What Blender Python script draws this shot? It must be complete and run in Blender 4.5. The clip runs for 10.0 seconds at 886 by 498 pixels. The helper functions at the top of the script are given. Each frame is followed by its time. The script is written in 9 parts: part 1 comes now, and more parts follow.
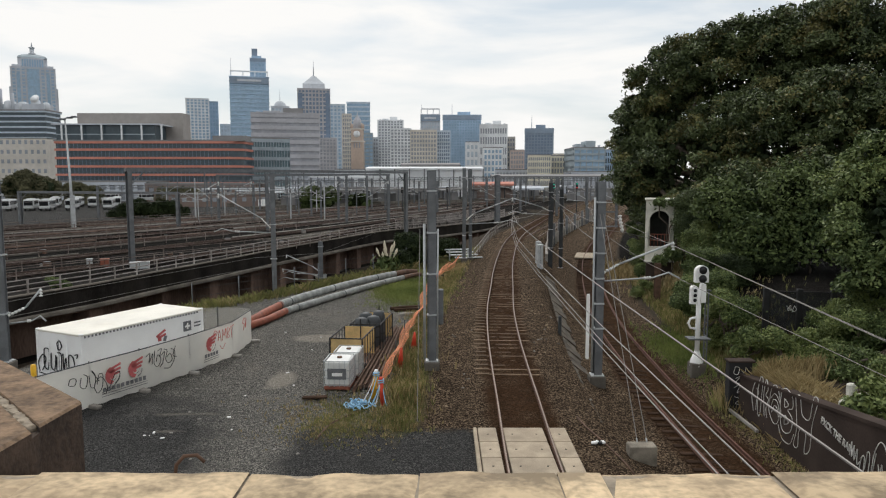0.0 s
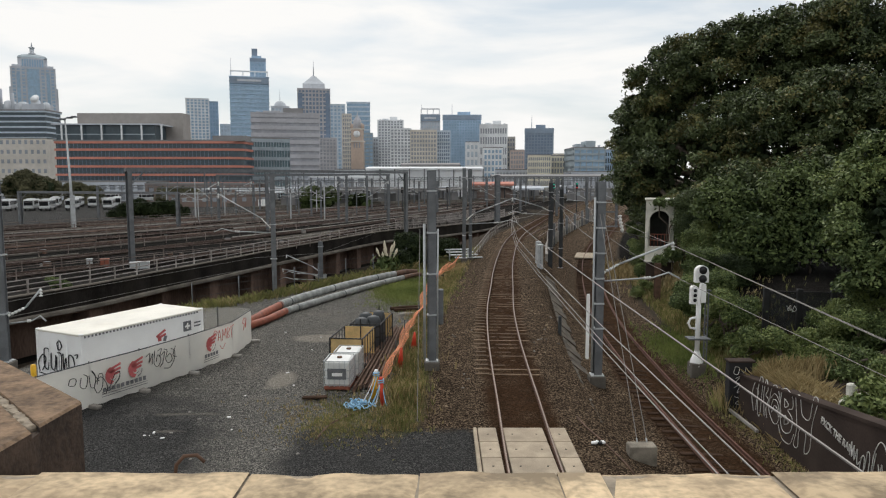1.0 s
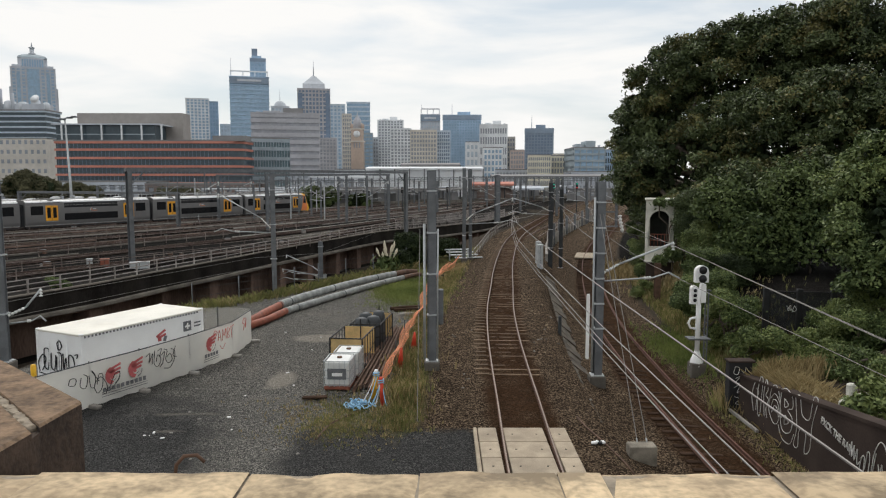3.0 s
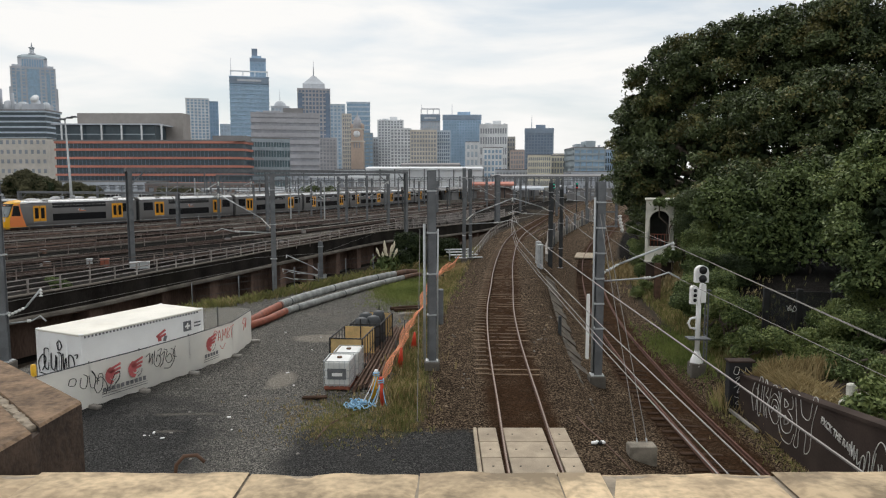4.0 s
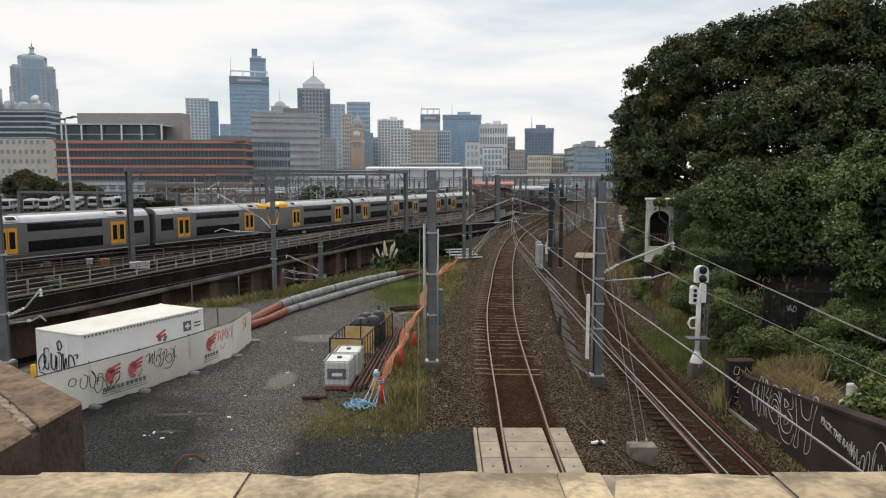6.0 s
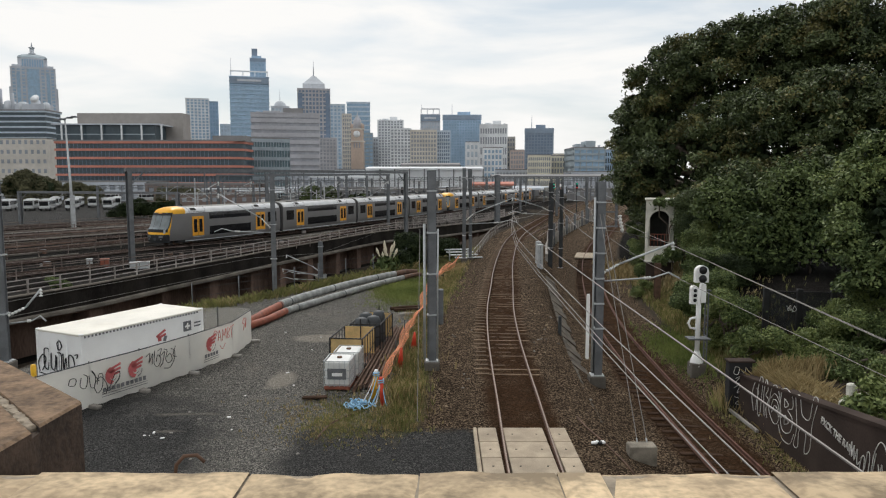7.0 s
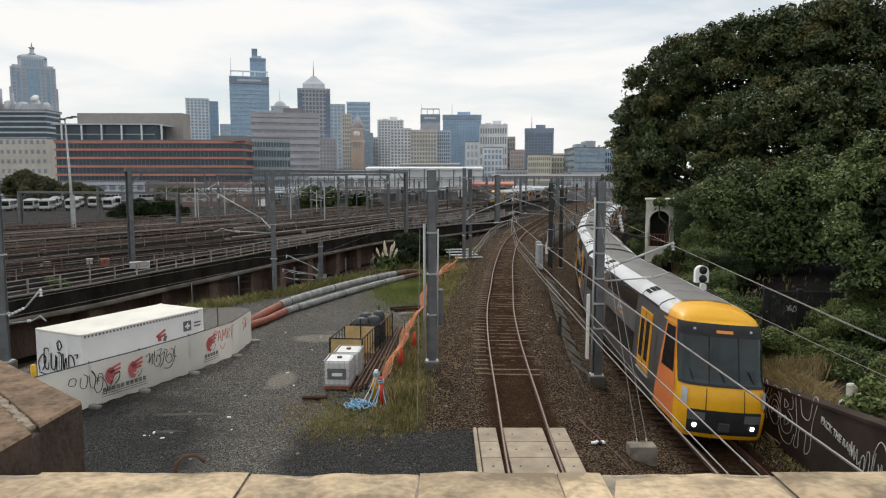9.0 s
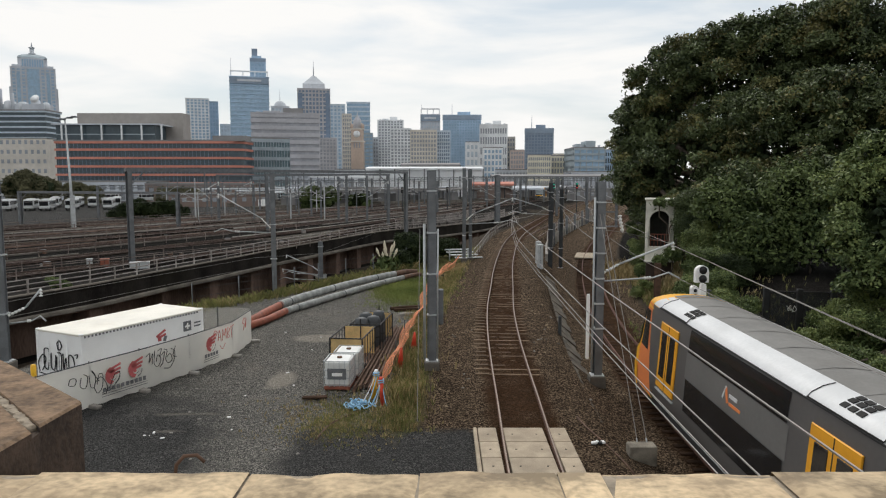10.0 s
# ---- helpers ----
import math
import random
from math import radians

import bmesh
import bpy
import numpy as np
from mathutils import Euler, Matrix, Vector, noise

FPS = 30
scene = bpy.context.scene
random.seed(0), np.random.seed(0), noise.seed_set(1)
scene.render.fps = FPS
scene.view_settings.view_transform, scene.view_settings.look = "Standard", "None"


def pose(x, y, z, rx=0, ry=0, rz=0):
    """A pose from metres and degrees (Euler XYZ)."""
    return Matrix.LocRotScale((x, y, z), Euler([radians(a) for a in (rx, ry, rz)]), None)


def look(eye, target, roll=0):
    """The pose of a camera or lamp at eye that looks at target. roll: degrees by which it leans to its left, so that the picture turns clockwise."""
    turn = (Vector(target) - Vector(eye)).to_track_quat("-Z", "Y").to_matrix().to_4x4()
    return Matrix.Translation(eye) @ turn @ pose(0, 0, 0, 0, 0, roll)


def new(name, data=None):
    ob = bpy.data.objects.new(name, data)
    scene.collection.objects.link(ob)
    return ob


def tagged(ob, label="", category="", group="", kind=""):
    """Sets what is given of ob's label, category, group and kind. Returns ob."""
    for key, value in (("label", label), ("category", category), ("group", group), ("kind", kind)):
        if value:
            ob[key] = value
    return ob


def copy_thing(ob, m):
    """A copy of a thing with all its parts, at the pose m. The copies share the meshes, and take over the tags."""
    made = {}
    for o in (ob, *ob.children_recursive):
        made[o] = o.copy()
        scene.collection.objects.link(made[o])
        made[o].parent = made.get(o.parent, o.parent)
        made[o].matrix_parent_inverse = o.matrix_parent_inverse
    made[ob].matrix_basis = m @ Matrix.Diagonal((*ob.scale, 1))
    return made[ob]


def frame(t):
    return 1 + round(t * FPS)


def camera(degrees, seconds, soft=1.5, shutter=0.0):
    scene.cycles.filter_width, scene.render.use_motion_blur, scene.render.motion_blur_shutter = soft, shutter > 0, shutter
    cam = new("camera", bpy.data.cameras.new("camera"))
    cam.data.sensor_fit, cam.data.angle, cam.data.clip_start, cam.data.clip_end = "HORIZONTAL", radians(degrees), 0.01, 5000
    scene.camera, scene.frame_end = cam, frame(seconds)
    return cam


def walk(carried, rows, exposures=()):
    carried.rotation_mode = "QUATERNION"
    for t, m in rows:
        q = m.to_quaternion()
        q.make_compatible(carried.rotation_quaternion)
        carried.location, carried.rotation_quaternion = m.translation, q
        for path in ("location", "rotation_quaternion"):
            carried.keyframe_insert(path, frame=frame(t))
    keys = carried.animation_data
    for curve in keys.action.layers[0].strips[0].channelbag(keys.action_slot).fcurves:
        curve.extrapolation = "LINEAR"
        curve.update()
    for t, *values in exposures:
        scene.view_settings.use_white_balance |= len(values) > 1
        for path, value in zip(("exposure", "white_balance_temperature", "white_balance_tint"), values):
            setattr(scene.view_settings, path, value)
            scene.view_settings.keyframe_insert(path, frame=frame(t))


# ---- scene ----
cam = camera(64.2, 10.0, soft=1.15)
EYE = (0.0, 0.0, 8.1)
stand = pose(0, 0, 8.1, 90 - 5.756, 0, 0)
walk(cam, [(0.0, stand), (10.0, stand)], exposures=[(0.0, 0.0), (10.0, 0.0)])

# ---- world and sun ----
SUN_EL, SUN_AZ = 46.0, -14.0          # degrees; azimuth from +Y towards +X
world = bpy.data.worlds.new("sky")
scene.world = world
world.use_nodes = True
wn, wl = world.node_tree.nodes, world.node_tree.links
wn.clear()
w_out, w_bg = wn.new("ShaderNodeOutputWorld"), wn.new("ShaderNodeBackground")
w_sky = wn.new("ShaderNodeTexSky")
w_sky.sky_type, w_sky.sun_disc = "NISHITA", False
w_sky.sun_elevation, w_sky.sun_rotation = radians(SUN_EL), radians(SUN_AZ)
w_sky.air_density, w_sky.dust_density = 1.0, 1.5
w_co, w_map = wn.new("ShaderNodeTexCoord"), wn.new("ShaderNodeMapping")
w_map.inputs["Scale"].default_value = (1.0, 1.0, 4.6)
w_map.inputs["Rotation"].default_value = (0.0, radians(9), radians(20))
w_n1, w_n2 = wn.new("ShaderNodeTexNoise"), wn.new("ShaderNodeTexNoise")
w_n1.inputs["Scale"].default_value, w_n1.inputs["Detail"].default_value = 2.6, 7
w_n1.inputs["Distortion"].default_value = 0.5
w_n2.inputs["Scale"].default_value, w_n2.inputs["Detail"].default_value = 6.5, 6
w_add = wn.new("ShaderNodeMath")
w_add.operation = "MULTIPLY_ADD"
w_add.inputs[1].default_value = 0.35
w_ramp = wn.new("ShaderNodeValToRGB")
w_ramp.color_ramp.elements[0].position, w_ramp.color_ramp.elements[0].color = 0.52, (0.0, 0.0, 0.0, 1)
w_ramp.color_ramp.elements[1].position, w_ramp.color_ramp.elements[1].color = 0.76, (1, 1, 1, 1)
w_mix, w_cloud = wn.new("ShaderNodeMix"), wn.new("ShaderNodeRGB")
w_mix.data_type = "RGBA"
w_cloud.outputs[0].default_value = (9.8, 9.7, 9.5, 1)
w_thin, w_veil = wn.new("ShaderNodeMix"), wn.new("ShaderNodeRGB")
w_thin.data_type = "RGBA"
w_thin.inputs["Factor"].default_value = 0.7
w_veil.outputs[0].default_value = (6.9, 7.6, 8.0, 1)
wl.new(w_co.outputs["Generated"], w_map.inputs[0])
wl.new(w_map.outputs[0], w_n1.inputs["Vector"])
wl.new(w_map.outputs[0], w_n2.inputs["Vector"])
wl.new(w_n2.outputs["Fac"], w_add.inputs[0])
wl.new(w_n1.outputs["Fac"], w_add.inputs[2])
wl.new(w_add.outputs[0], w_ramp.inputs[0])
wl.new(w_ramp.outputs[0], w_mix.inputs["Factor"])
wl.new(w_sky.outputs[0], w_thin.inputs["A"])
wl.new(w_veil.outputs[0], w_thin.inputs["B"])
wl.new(w_thin.outputs["Result"], w_mix.inputs["A"])
wl.new(w_cloud.outputs[0], w_mix.inputs["B"])
wl.new(w_mix.outputs["Result"], w_bg.inputs[0])
w_bg.inputs[1].default_value = 0.1
wl.new(w_bg.outputs[0], w_out.inputs[0])

sun = new("sun", bpy.data.lights.new("sun", "SUN"))
sun.data.energy, sun.data.angle, sun.data.color = 1.3, radians(12), (1.0, 0.96, 0.90)
_a, _e = radians(SUN_AZ), radians(SUN_EL)
sun.matrix_basis = look((0, 0, 60), (-math.sin(_a) * math.cos(_e), -math.cos(_a) * math.cos(_e), 60 - math.sin(_e)))


# ---- materials ----
def mat(name, col, rough=0.8, metal=0.0, var=0.25, scale=3.0, fine=40.0, bump=0.15, col2=None, stain=0.0,
        stain_col=(0.05, 0.04, 0.03), rnd=0.0, spec=0.5, bdist=0.02, stretch=(1, 1, 1)):
    m = bpy.data.materials.new(name)
    m.use_nodes = True
    n, l = m.node_tree.nodes, m.node_tree.links
    b = n["Principled BSDF"]
    b.inputs["Roughness"].default_value, b.inputs["Metallic"].default_value = rough, metal
    b.inputs["Specular IOR Level"].default_value = spec
    co, mp = n.new("ShaderNodeTexCoord"), n.new("ShaderNodeMapping")
    mp.inputs["Scale"].default_value = stretch
    l.new(co.outputs["Object"], mp.inputs[0])
    a, f = n.new("ShaderNodeTexNoise"), n.new("ShaderNodeTexNoise")
    a.inputs["Scale"].default_value, a.inputs["Detail"].default_value = scale, 5
    f.inputs["Scale"].default_value, f.inputs["Detail"].default_value = fine, 4
    l.new(mp.outputs[0], a.inputs["Vector"])
    l.new(mp.outputs[0], f.inputs["Vector"])
    dark = col2 or tuple(c * (1 - var) for c in col)
    lite = tuple(min(1, c * (1 + var * 0.7)) for c in col)
    r = n.new("ShaderNodeValToRGB")
    r.color_ramp.elements[0].position, r.color_ramp.elements[1].position = 0.35, 0.65
    r.color_ramp.elements[0].color, r.color_ramp.elements[1].color = (*dark, 1), (*lite, 1)
    ad = n.new("ShaderNodeMath")
    ad.operation = "MULTIPLY_ADD"
    ad.inputs[1].default_value = 0.5
    sb = n.new("ShaderNodeMath")
    sb.operation = "SUBTRACT"
    sb.inputs[1].default_value = 0.25
    l.new(f.outputs["Fac"], ad.inputs[0])
    l.new(a.outputs["Fac"], ad.inputs[2])
    l.new(ad.outputs[0], sb.inputs[0])
    l.new(sb.outputs[0], r.inputs[0])
    out = r.outputs[0]
    if stain:
        s, sr, mx = n.new("ShaderNodeTexNoise"), n.new("ShaderNodeValToRGB"), n.new("ShaderNodeMix")
        s.inputs["Scale"].default_value, s.inputs["Detail"].default_value = scale * 0.6, 6
        l.new(mp.outputs[0], s.inputs["Vector"])
        sr.color_ramp.elements[0].position, sr.color_ramp.elements[1].position = 0.48, 0.72
        sr.color_ramp.elements[1].color = (stain, stain, stain, 1)
        mx.data_type = "RGBA"
        mx.inputs["B"].default_value = (*stain_col, 1)
        l.new(s.outputs["Fac"], sr.inputs[0])
        l.new(sr.outputs[0], mx.inputs["Factor"])
        l.new(out, mx.inputs["A"])
        out = mx.outputs["Result"]
    if rnd:
        oi, mr, hs = n.new("ShaderNodeObjectInfo"), n.new("ShaderNodeMapRange"), n.new("ShaderNodeHueSaturation")
        mr.inputs["To Min"].default_value, mr.inputs["To Max"].default_value = 1 - rnd, 1 + rnd
        l.new(oi.outputs["Random"], mr.inputs["Value"])
        l.new(mr.outputs[0], hs.inputs["Value"])
        l.new(out, hs.inputs["Color"])
        out = hs.outputs[0]
    l.new(out, b.inputs["Base Color"])
    if bump:
        bp = n.new("ShaderNodeBump")
        bp.inputs["Strength"].default_value, bp.inputs["Distance"].default_value = bump, bdist
        l.new(ad.outputs[0], bp.inputs["Height"])
        l.new(bp.outputs[0], b.inputs["Normal"])
    return m


def glow(name, col, strength):
    m = bpy.data.materials.new(name)
    m.use_nodes = True
    b = m.node_tree.nodes["Principled BSDF"]
    b.inputs["Base Color"].default_value = (*col, 1)
    b.inputs["Emission Color"].default_value = (*col, 1)
    b.inputs["Emission Strength"].default_value = strength
    return m


def leafy(name, col, col2, gloss=0.62):
    """Foliage: the colour varies leaf by leaf and over the crown."""
    m = bpy.data.materials.new(name)
    m.use_nodes = True
    n, l = m.node_tree.nodes, m.node_tree.links
    b = n["Principled BSDF"]
    b.inputs["Roughness"].default_value = gloss
    geo, co, a = n.new("ShaderNodeNewGeometry"), n.new("ShaderNodeTexCoord"), n.new("ShaderNodeTexNoise")
    a.inputs["Scale"].default_value, a.inputs["Detail"].default_value = 0.35, 4
    l.new(co.outputs["Object"], a.inputs["Vector"])
    ad = n.new("ShaderNodeMath")
    ad.operation = "MULTIPLY_ADD"
    ad.inputs[1].default_value = 0.45
    l.new(geo.outputs["Random Per Island"], ad.inputs[0])
    l.new(a.outputs["Fac"], ad.inputs[2])
    r = n.new("ShaderNodeValToRGB")
    r.color_ramp.elements[0].position, r.color_ramp.elements[1].position = 0.42, 1.0
    r.color_ramp.elements[0].color, r.color_ramp.elements[1].color = (*col, 1), (*col2, 1)
    l.new(ad.outputs[0], r.inputs[0])
    l.new(r.outputs[0], b.inputs["Base Color"])
    b.inputs["Specular IOR Level"].default_value = 0.22
    return m


M = {}
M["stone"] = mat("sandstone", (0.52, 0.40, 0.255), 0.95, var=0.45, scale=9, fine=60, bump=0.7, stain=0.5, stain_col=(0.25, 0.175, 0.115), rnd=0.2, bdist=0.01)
# one brown stone twice: shade put into the side colour, light into the top
M["stone_shaded"] = mat("weathered_shaded_sandstone", (0.066, 0.045, 0.033), 0.95, var=0.5, scale=7, fine=70, bump=0.9, stain=0.6, stain_col=(0.05, 0.034, 0.025), bdist=0.01)
M["stone_lit_top"] = mat("brown_sandstone_lit_top", (0.21, 0.138, 0.085), 0.95, var=0.5, scale=14, fine=80, bump=0.7, stain=0.4, stain_col=(0.13, 0.083, 0.052), bdist=0.01)
M["mortar"] = mat("mortar", (0.30, 0.25, 0.19), 0.95, scale=20, bump=0.5)
M["concrete"] = mat("concrete", (0.33, 0.31, 0.28), 0.9, var=0.25, scale=1.2, fine=40, bump=0.3, stain=0.5, stain_col=(0.13, 0.11, 0.09))
M["slab"] = mat("crossing_concrete", (0.42, 0.345, 0.255), 0.9, var=0.2, scale=1.5, fine=50, bump=0.3, stain=0.35, stain_col=(0.22, 0.17, 0.12), rnd=0.1)
M["slab_old"] = mat("mossy_concrete", (0.26, 0.23, 0.185), 0.95, var=0.4, scale=2.5, fine=45, bump=0.5, stain=0.6, stain_col=(0.09, 0.075, 0.06))
M["viaduct"] = mat("sooty_concrete", (0.20, 0.135, 0.108), 0.95, var=0.4, scale=0.4, fine=8, bump=0.4, stain=0.7, stain_col=(0.06, 0.047, 0.04), stretch=(1, 1, 0.35), spec=0.05)
M["ledge"] = mat("weathered_ledge", (0.20, 0.18, 0.155), 0.95, var=0.35, scale=0.6, fine=10, bump=0.3, stain=0.5, stain_col=(0.07, 0.06, 0.05), spec=0.05)
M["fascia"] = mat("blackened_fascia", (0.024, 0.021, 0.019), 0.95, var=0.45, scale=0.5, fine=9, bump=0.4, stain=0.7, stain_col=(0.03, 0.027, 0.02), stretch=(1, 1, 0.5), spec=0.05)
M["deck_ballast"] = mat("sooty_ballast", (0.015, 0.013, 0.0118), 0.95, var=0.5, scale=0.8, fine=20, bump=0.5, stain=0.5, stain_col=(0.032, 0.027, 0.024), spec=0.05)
M["deck_gravel"] = mat("dusty_gravel", (0.078, 0.066, 0.058), 0.95, var=0.45, scale=0.5, fine=14, bump=0.4, stain=0.6, stain_col=(0.06, 0.05, 0.043), spec=0.05)
M["rail_side"] = mat("rusty_rail", (0.10, 0.045, 0.027), 0.85, var=0.35, scale=4, fine=60, bump=0.3)
M["rail_rust"] = mat("red_rusted_rail", (0.12, 0.052, 0.034), 0.85, var=0.3, scale=4, fine=60, bump=0.3)
M["rail_top"] = mat("polished_rail_head", (0.25, 0.195, 0.16), 0.45, 1.0, var=0.15, scale=5, fine=30, bump=0.02)
M["sleeper"] = mat("rust_stained_concrete_sleeper", (0.165, 0.112, 0.068), 0.95, var=0.4, scale=5, fine=40, bump=0.4, stain=0.5, stain_col=(0.12, 0.06, 0.04), rnd=0.25)
M["timber"] = mat("old_timber_sleeper", (0.062, 0.039, 0.027), 0.95, var=0.4, scale=4, fine=50, bump=0.5, rnd=0.3, stretch=(0.3, 3, 3), spec=0.05)
M["timber_dark"] = mat("sooty_timber", (0.032, 0.025, 0.021), 0.95, var=0.4, scale=1, fine=10, bump=0.2, spec=0.05)
M["steel"] = mat("galvanised_steel", (0.165, 0.175, 0.185), 0.6, 0.3, var=0.2, scale=2, fine=25, bump=0.05, stain=0.3, stain_col=(0.12, 0.11, 0.10))
M["steel_dark"] = mat("dark_painted_steel", (0.06, 0.065, 0.07), 0.6, 0.2, var=0.2, scale=2, fine=25, bump=0.05)
M["steel_light"] = mat("pale_galvanised_steel", (0.50, 0.52, 0.53), 0.5, 0.3, var=0.15, scale=2, fine=25, bump=0.05)
M["rail_yard"] = mat("sooty_rail", (0.085, 0.055, 0.044), 0.85, var=0.35, scale=4, fine=60, bump=0.3)
M["rail_worn"] = mat("dull_rail_head", (0.24, 0.185, 0.155), 0.6, 0.4, var=0.2, scale=5, fine=30, bump=0.02)
M["wire"] = mat("overhead_wire", (0.25, 0.235, 0.22), 0.5, 0.4, var=0.1, bump=0)
M["porcelain"] = mat("white_insulator", (0.75, 0.75, 0.73), 0.25, var=0.08, bump=0)
M["railing_rust"] = mat("rust_stained_railing", (0.23, 0.188, 0.168), 0.85, 0.1, var=0.45, scale=1.2, fine=20, bump=0.1, stain=0.7, stain_col=(0.055, 0.034, 0.027))
M["railing"] = mat("weathered_railing", (0.36, 0.33, 0.31), 0.8, 0.1, var=0.3, scale=2, fine=20, bump=0.1, stain=0.5, stain_col=(0.12, 0.07, 0.05))
M["white"] = mat("white_painted_steel", (0.91, 0.91, 0.90), 0.5, var=0.04, scale=1.2, fine=20, bump=0.05, stain=0.14, stain_col=(0.45, 0.42, 0.36))
M["white_roof"] = mat("dusty_white_roof", (0.80, 0.77, 0.69), 0.6, var=0.08, scale=1.0, fine=15, bump=0.05, stain=0.3, stain_col=(0.55, 0.49, 0.38))
M["mesh_banner"] = mat("white_printed_banner", (0.90, 0.88, 0.83), 0.85, var=0.06, scale=1.5, fine=60, bump=0.2, stain=0.2, stain_col=(0.42, 0.40, 0.37))
M["mesh_banner"].node_tree.nodes["Principled BSDF"].inputs["Alpha"].default_value = 0.7   # open-weave cloth
_n, _l = M["mesh_banner"].node_tree.nodes, M["mesh_banner"].node_tree.links
_tr, _mx = _n.new("ShaderNodeBsdfTranslucent"), _n.new("ShaderNodeMixShader")
_tr.inputs["Color"].default_value = (0.85, 0.83, 0.78, 1)
_mx.inputs[0].default_value = 0.3
_l.new(_n["Principled BSDF"].outputs[0], _mx.inputs[1])
_l.new(_tr.outputs[0], _mx.inputs[2])
_l.new(_mx.outputs[0], _n["Material Output"].inputs["Surface"])
M["wire_mesh"] = mat("open_wire_mesh", (0.55, 0.53, 0.48), 0.8, var=0.1, bump=0)
M["wire_mesh"].node_tree.nodes["Principled BSDF"].inputs["Alpha"].default_value = 0.3
M["print_red"] = mat("faded_red_print", (0.55, 0.13, 0.13), 0.85, var=0.2, bump=0)
M["print_grey"] = mat("grey_print", (0.16, 0.16, 0.17), 0.85, var=0.2, bump=0)
M["paint_black"] = mat("black_spray_paint", (0.02, 0.02, 0.022), 0.7, var=0.3, bump=0)
M["paint_white"] = mat("white_spray_paint", (0.62, 0.61, 0.58), 0.8, var=0.25, scale=4, bump=0)
M["paint_red"] = mat("pink_spray_paint", (0.62, 0.20, 0.17), 0.8, var=0.2, bump=0)
M["black"] = mat("black_rubber", (0.018, 0.018, 0.02), 0.7, var=0.3, bump=0.05)
M["dark_gap"] = mat("dark_recess", (0.02, 0.019, 0.018), 0.9, var=0.3, bump=0)
M["plywood"] = mat("yellow_plywood", (0.62, 0.44, 0.20), 0.8, var=0.2, scale=2, fine=25, bump=0.1, stain=0.2, stain_col=(0.3, 0.2, 0.1), rnd=0.1)
M["rust"] = mat("rusty_steel", (0.13, 0.075, 0.05), 0.9, var=0.4, scale=4, fine=40, bump=0.3)
M["ibc"] = mat("white_plastic_tank", (0.74, 0.75, 0.73), 0.45, var=0.06, bump=0.02)
M["orange_mesh"] = mat("orange_safety_mesh", (0.82, 0.33, 0.17), 0.8, var=0.25, scale=5, fine=60, bump=0.2)
M["red_cone"] = mat("red_plastic", (0.72, 0.07, 0.03), 0.5, var=0.15, bump=0)
M["yellow_plastic"] = mat("yellow_plastic", (0.80, 0.45, 0.02), 0.5, var=0.1, bump=0)
M["blue_rope"] = mat("pale_blue_rope", (0.33, 0.57, 0.78), 0.8, var=0.2, fine=90, bump=0.4)
M["rope_white"] = mat("dirty_white_rope", (0.62, 0.64, 0.64), 0.85, var=0.2, fine=90, bump=0.4)
M["pipe_white"] = mat("weathered_white_hose", (0.30, 0.31, 0.30), 0.7, var=0.3, scale=2.5, fine=25, bump=0.2, stain=0.5, stain_col=(0.15, 0.15, 0.13))
M["pipe_red"] = mat("terracotta_hose", (0.29, 0.09, 0.052), 0.7, var=0.25, scale=3, fine=25, bump=0.2, stain=0.4, stain_col=(0.12, 0.06, 0.05))
M["dark_wall"] = mat("brown_painted_wall", (0.055, 0.04, 0.034), 0.9, var=0.25, scale=0.8, fine=20, bump=0.15, stain=0.5, stain_col=(0.08, 0.062, 0.05), spec=0.15)
M["render_white"] = mat("grimy_white_render", (0.74, 0.72, 0.64), 0.9, var=0.15, scale=1.0, fine=20, bump=0.2, stain=0.55, stain_col=(0.33, 0.32, 0.27))
M["concrete_dark"] = mat("blackened_concrete", (0.15, 0.135, 0.115), 0.95, var=0.3, scale=1.6, fine=40, bump=0.4, stain=0.7, stain_col=(0.05, 0.043, 0.036))
M["fence_mesh"] = mat("black_fence_mesh", (0.04, 0.044, 0.044), 1.0, var=0.3, bump=0, spec=0.1)
M["fence_mesh"].node_tree.nodes["Principled BSDF"].inputs["Alpha"].default_value = 0.45   # open mesh
M["batter"] = mat("weathered_batter", (0.115, 0.096, 0.075), 0.95, var=0.45, scale=2.2, fine=40, bump=0.5, stain=0.7, stain_col=(0.045, 0.034, 0.025))
M["inside_shade"] = mat("interior_shade_colour", (0.03, 0.032, 0.028), 0.95, bump=0)
M["bark"] = mat("bark", (0.12, 0.095, 0.075), 0.95, var=0.4, scale=2, fine=15, bump=0.6)
M["fig"] = leafy("fig_leaves", (0.024, 0.040, 0.017), (0.125, 0.155, 0.062), 0.5)
# brighter leaf copy: paints sunlit patches into the fig crown
M["fig_brown"] = leafy("brownish_sunlit_fig_leaves", (0.045, 0.05, 0.018), (0.205, 0.19, 0.07), 0.5)
M["leaf"] = leafy("shrub_leaves", (0.028, 0.048, 0.016), (0.135, 0.175, 0.058), 0.65)
M["leaf_light"] = leafy("light_shrub_leaves", (0.06, 0.095, 0.03), (0.25, 0.29, 0.10), 0.6)
# dark shrubs; also paints the shade inside every crown
M["leaf_dark"] = leafy("dark_shrub_and_shade_leaves", (0.009, 0.017, 0.006), (0.038, 0.054, 0.017), 0.75)
M["leaf_bright"] = leafy("bright_broadleaf", (0.038, 0.066, 0.024), (0.18, 0.225, 0.082), 0.55)
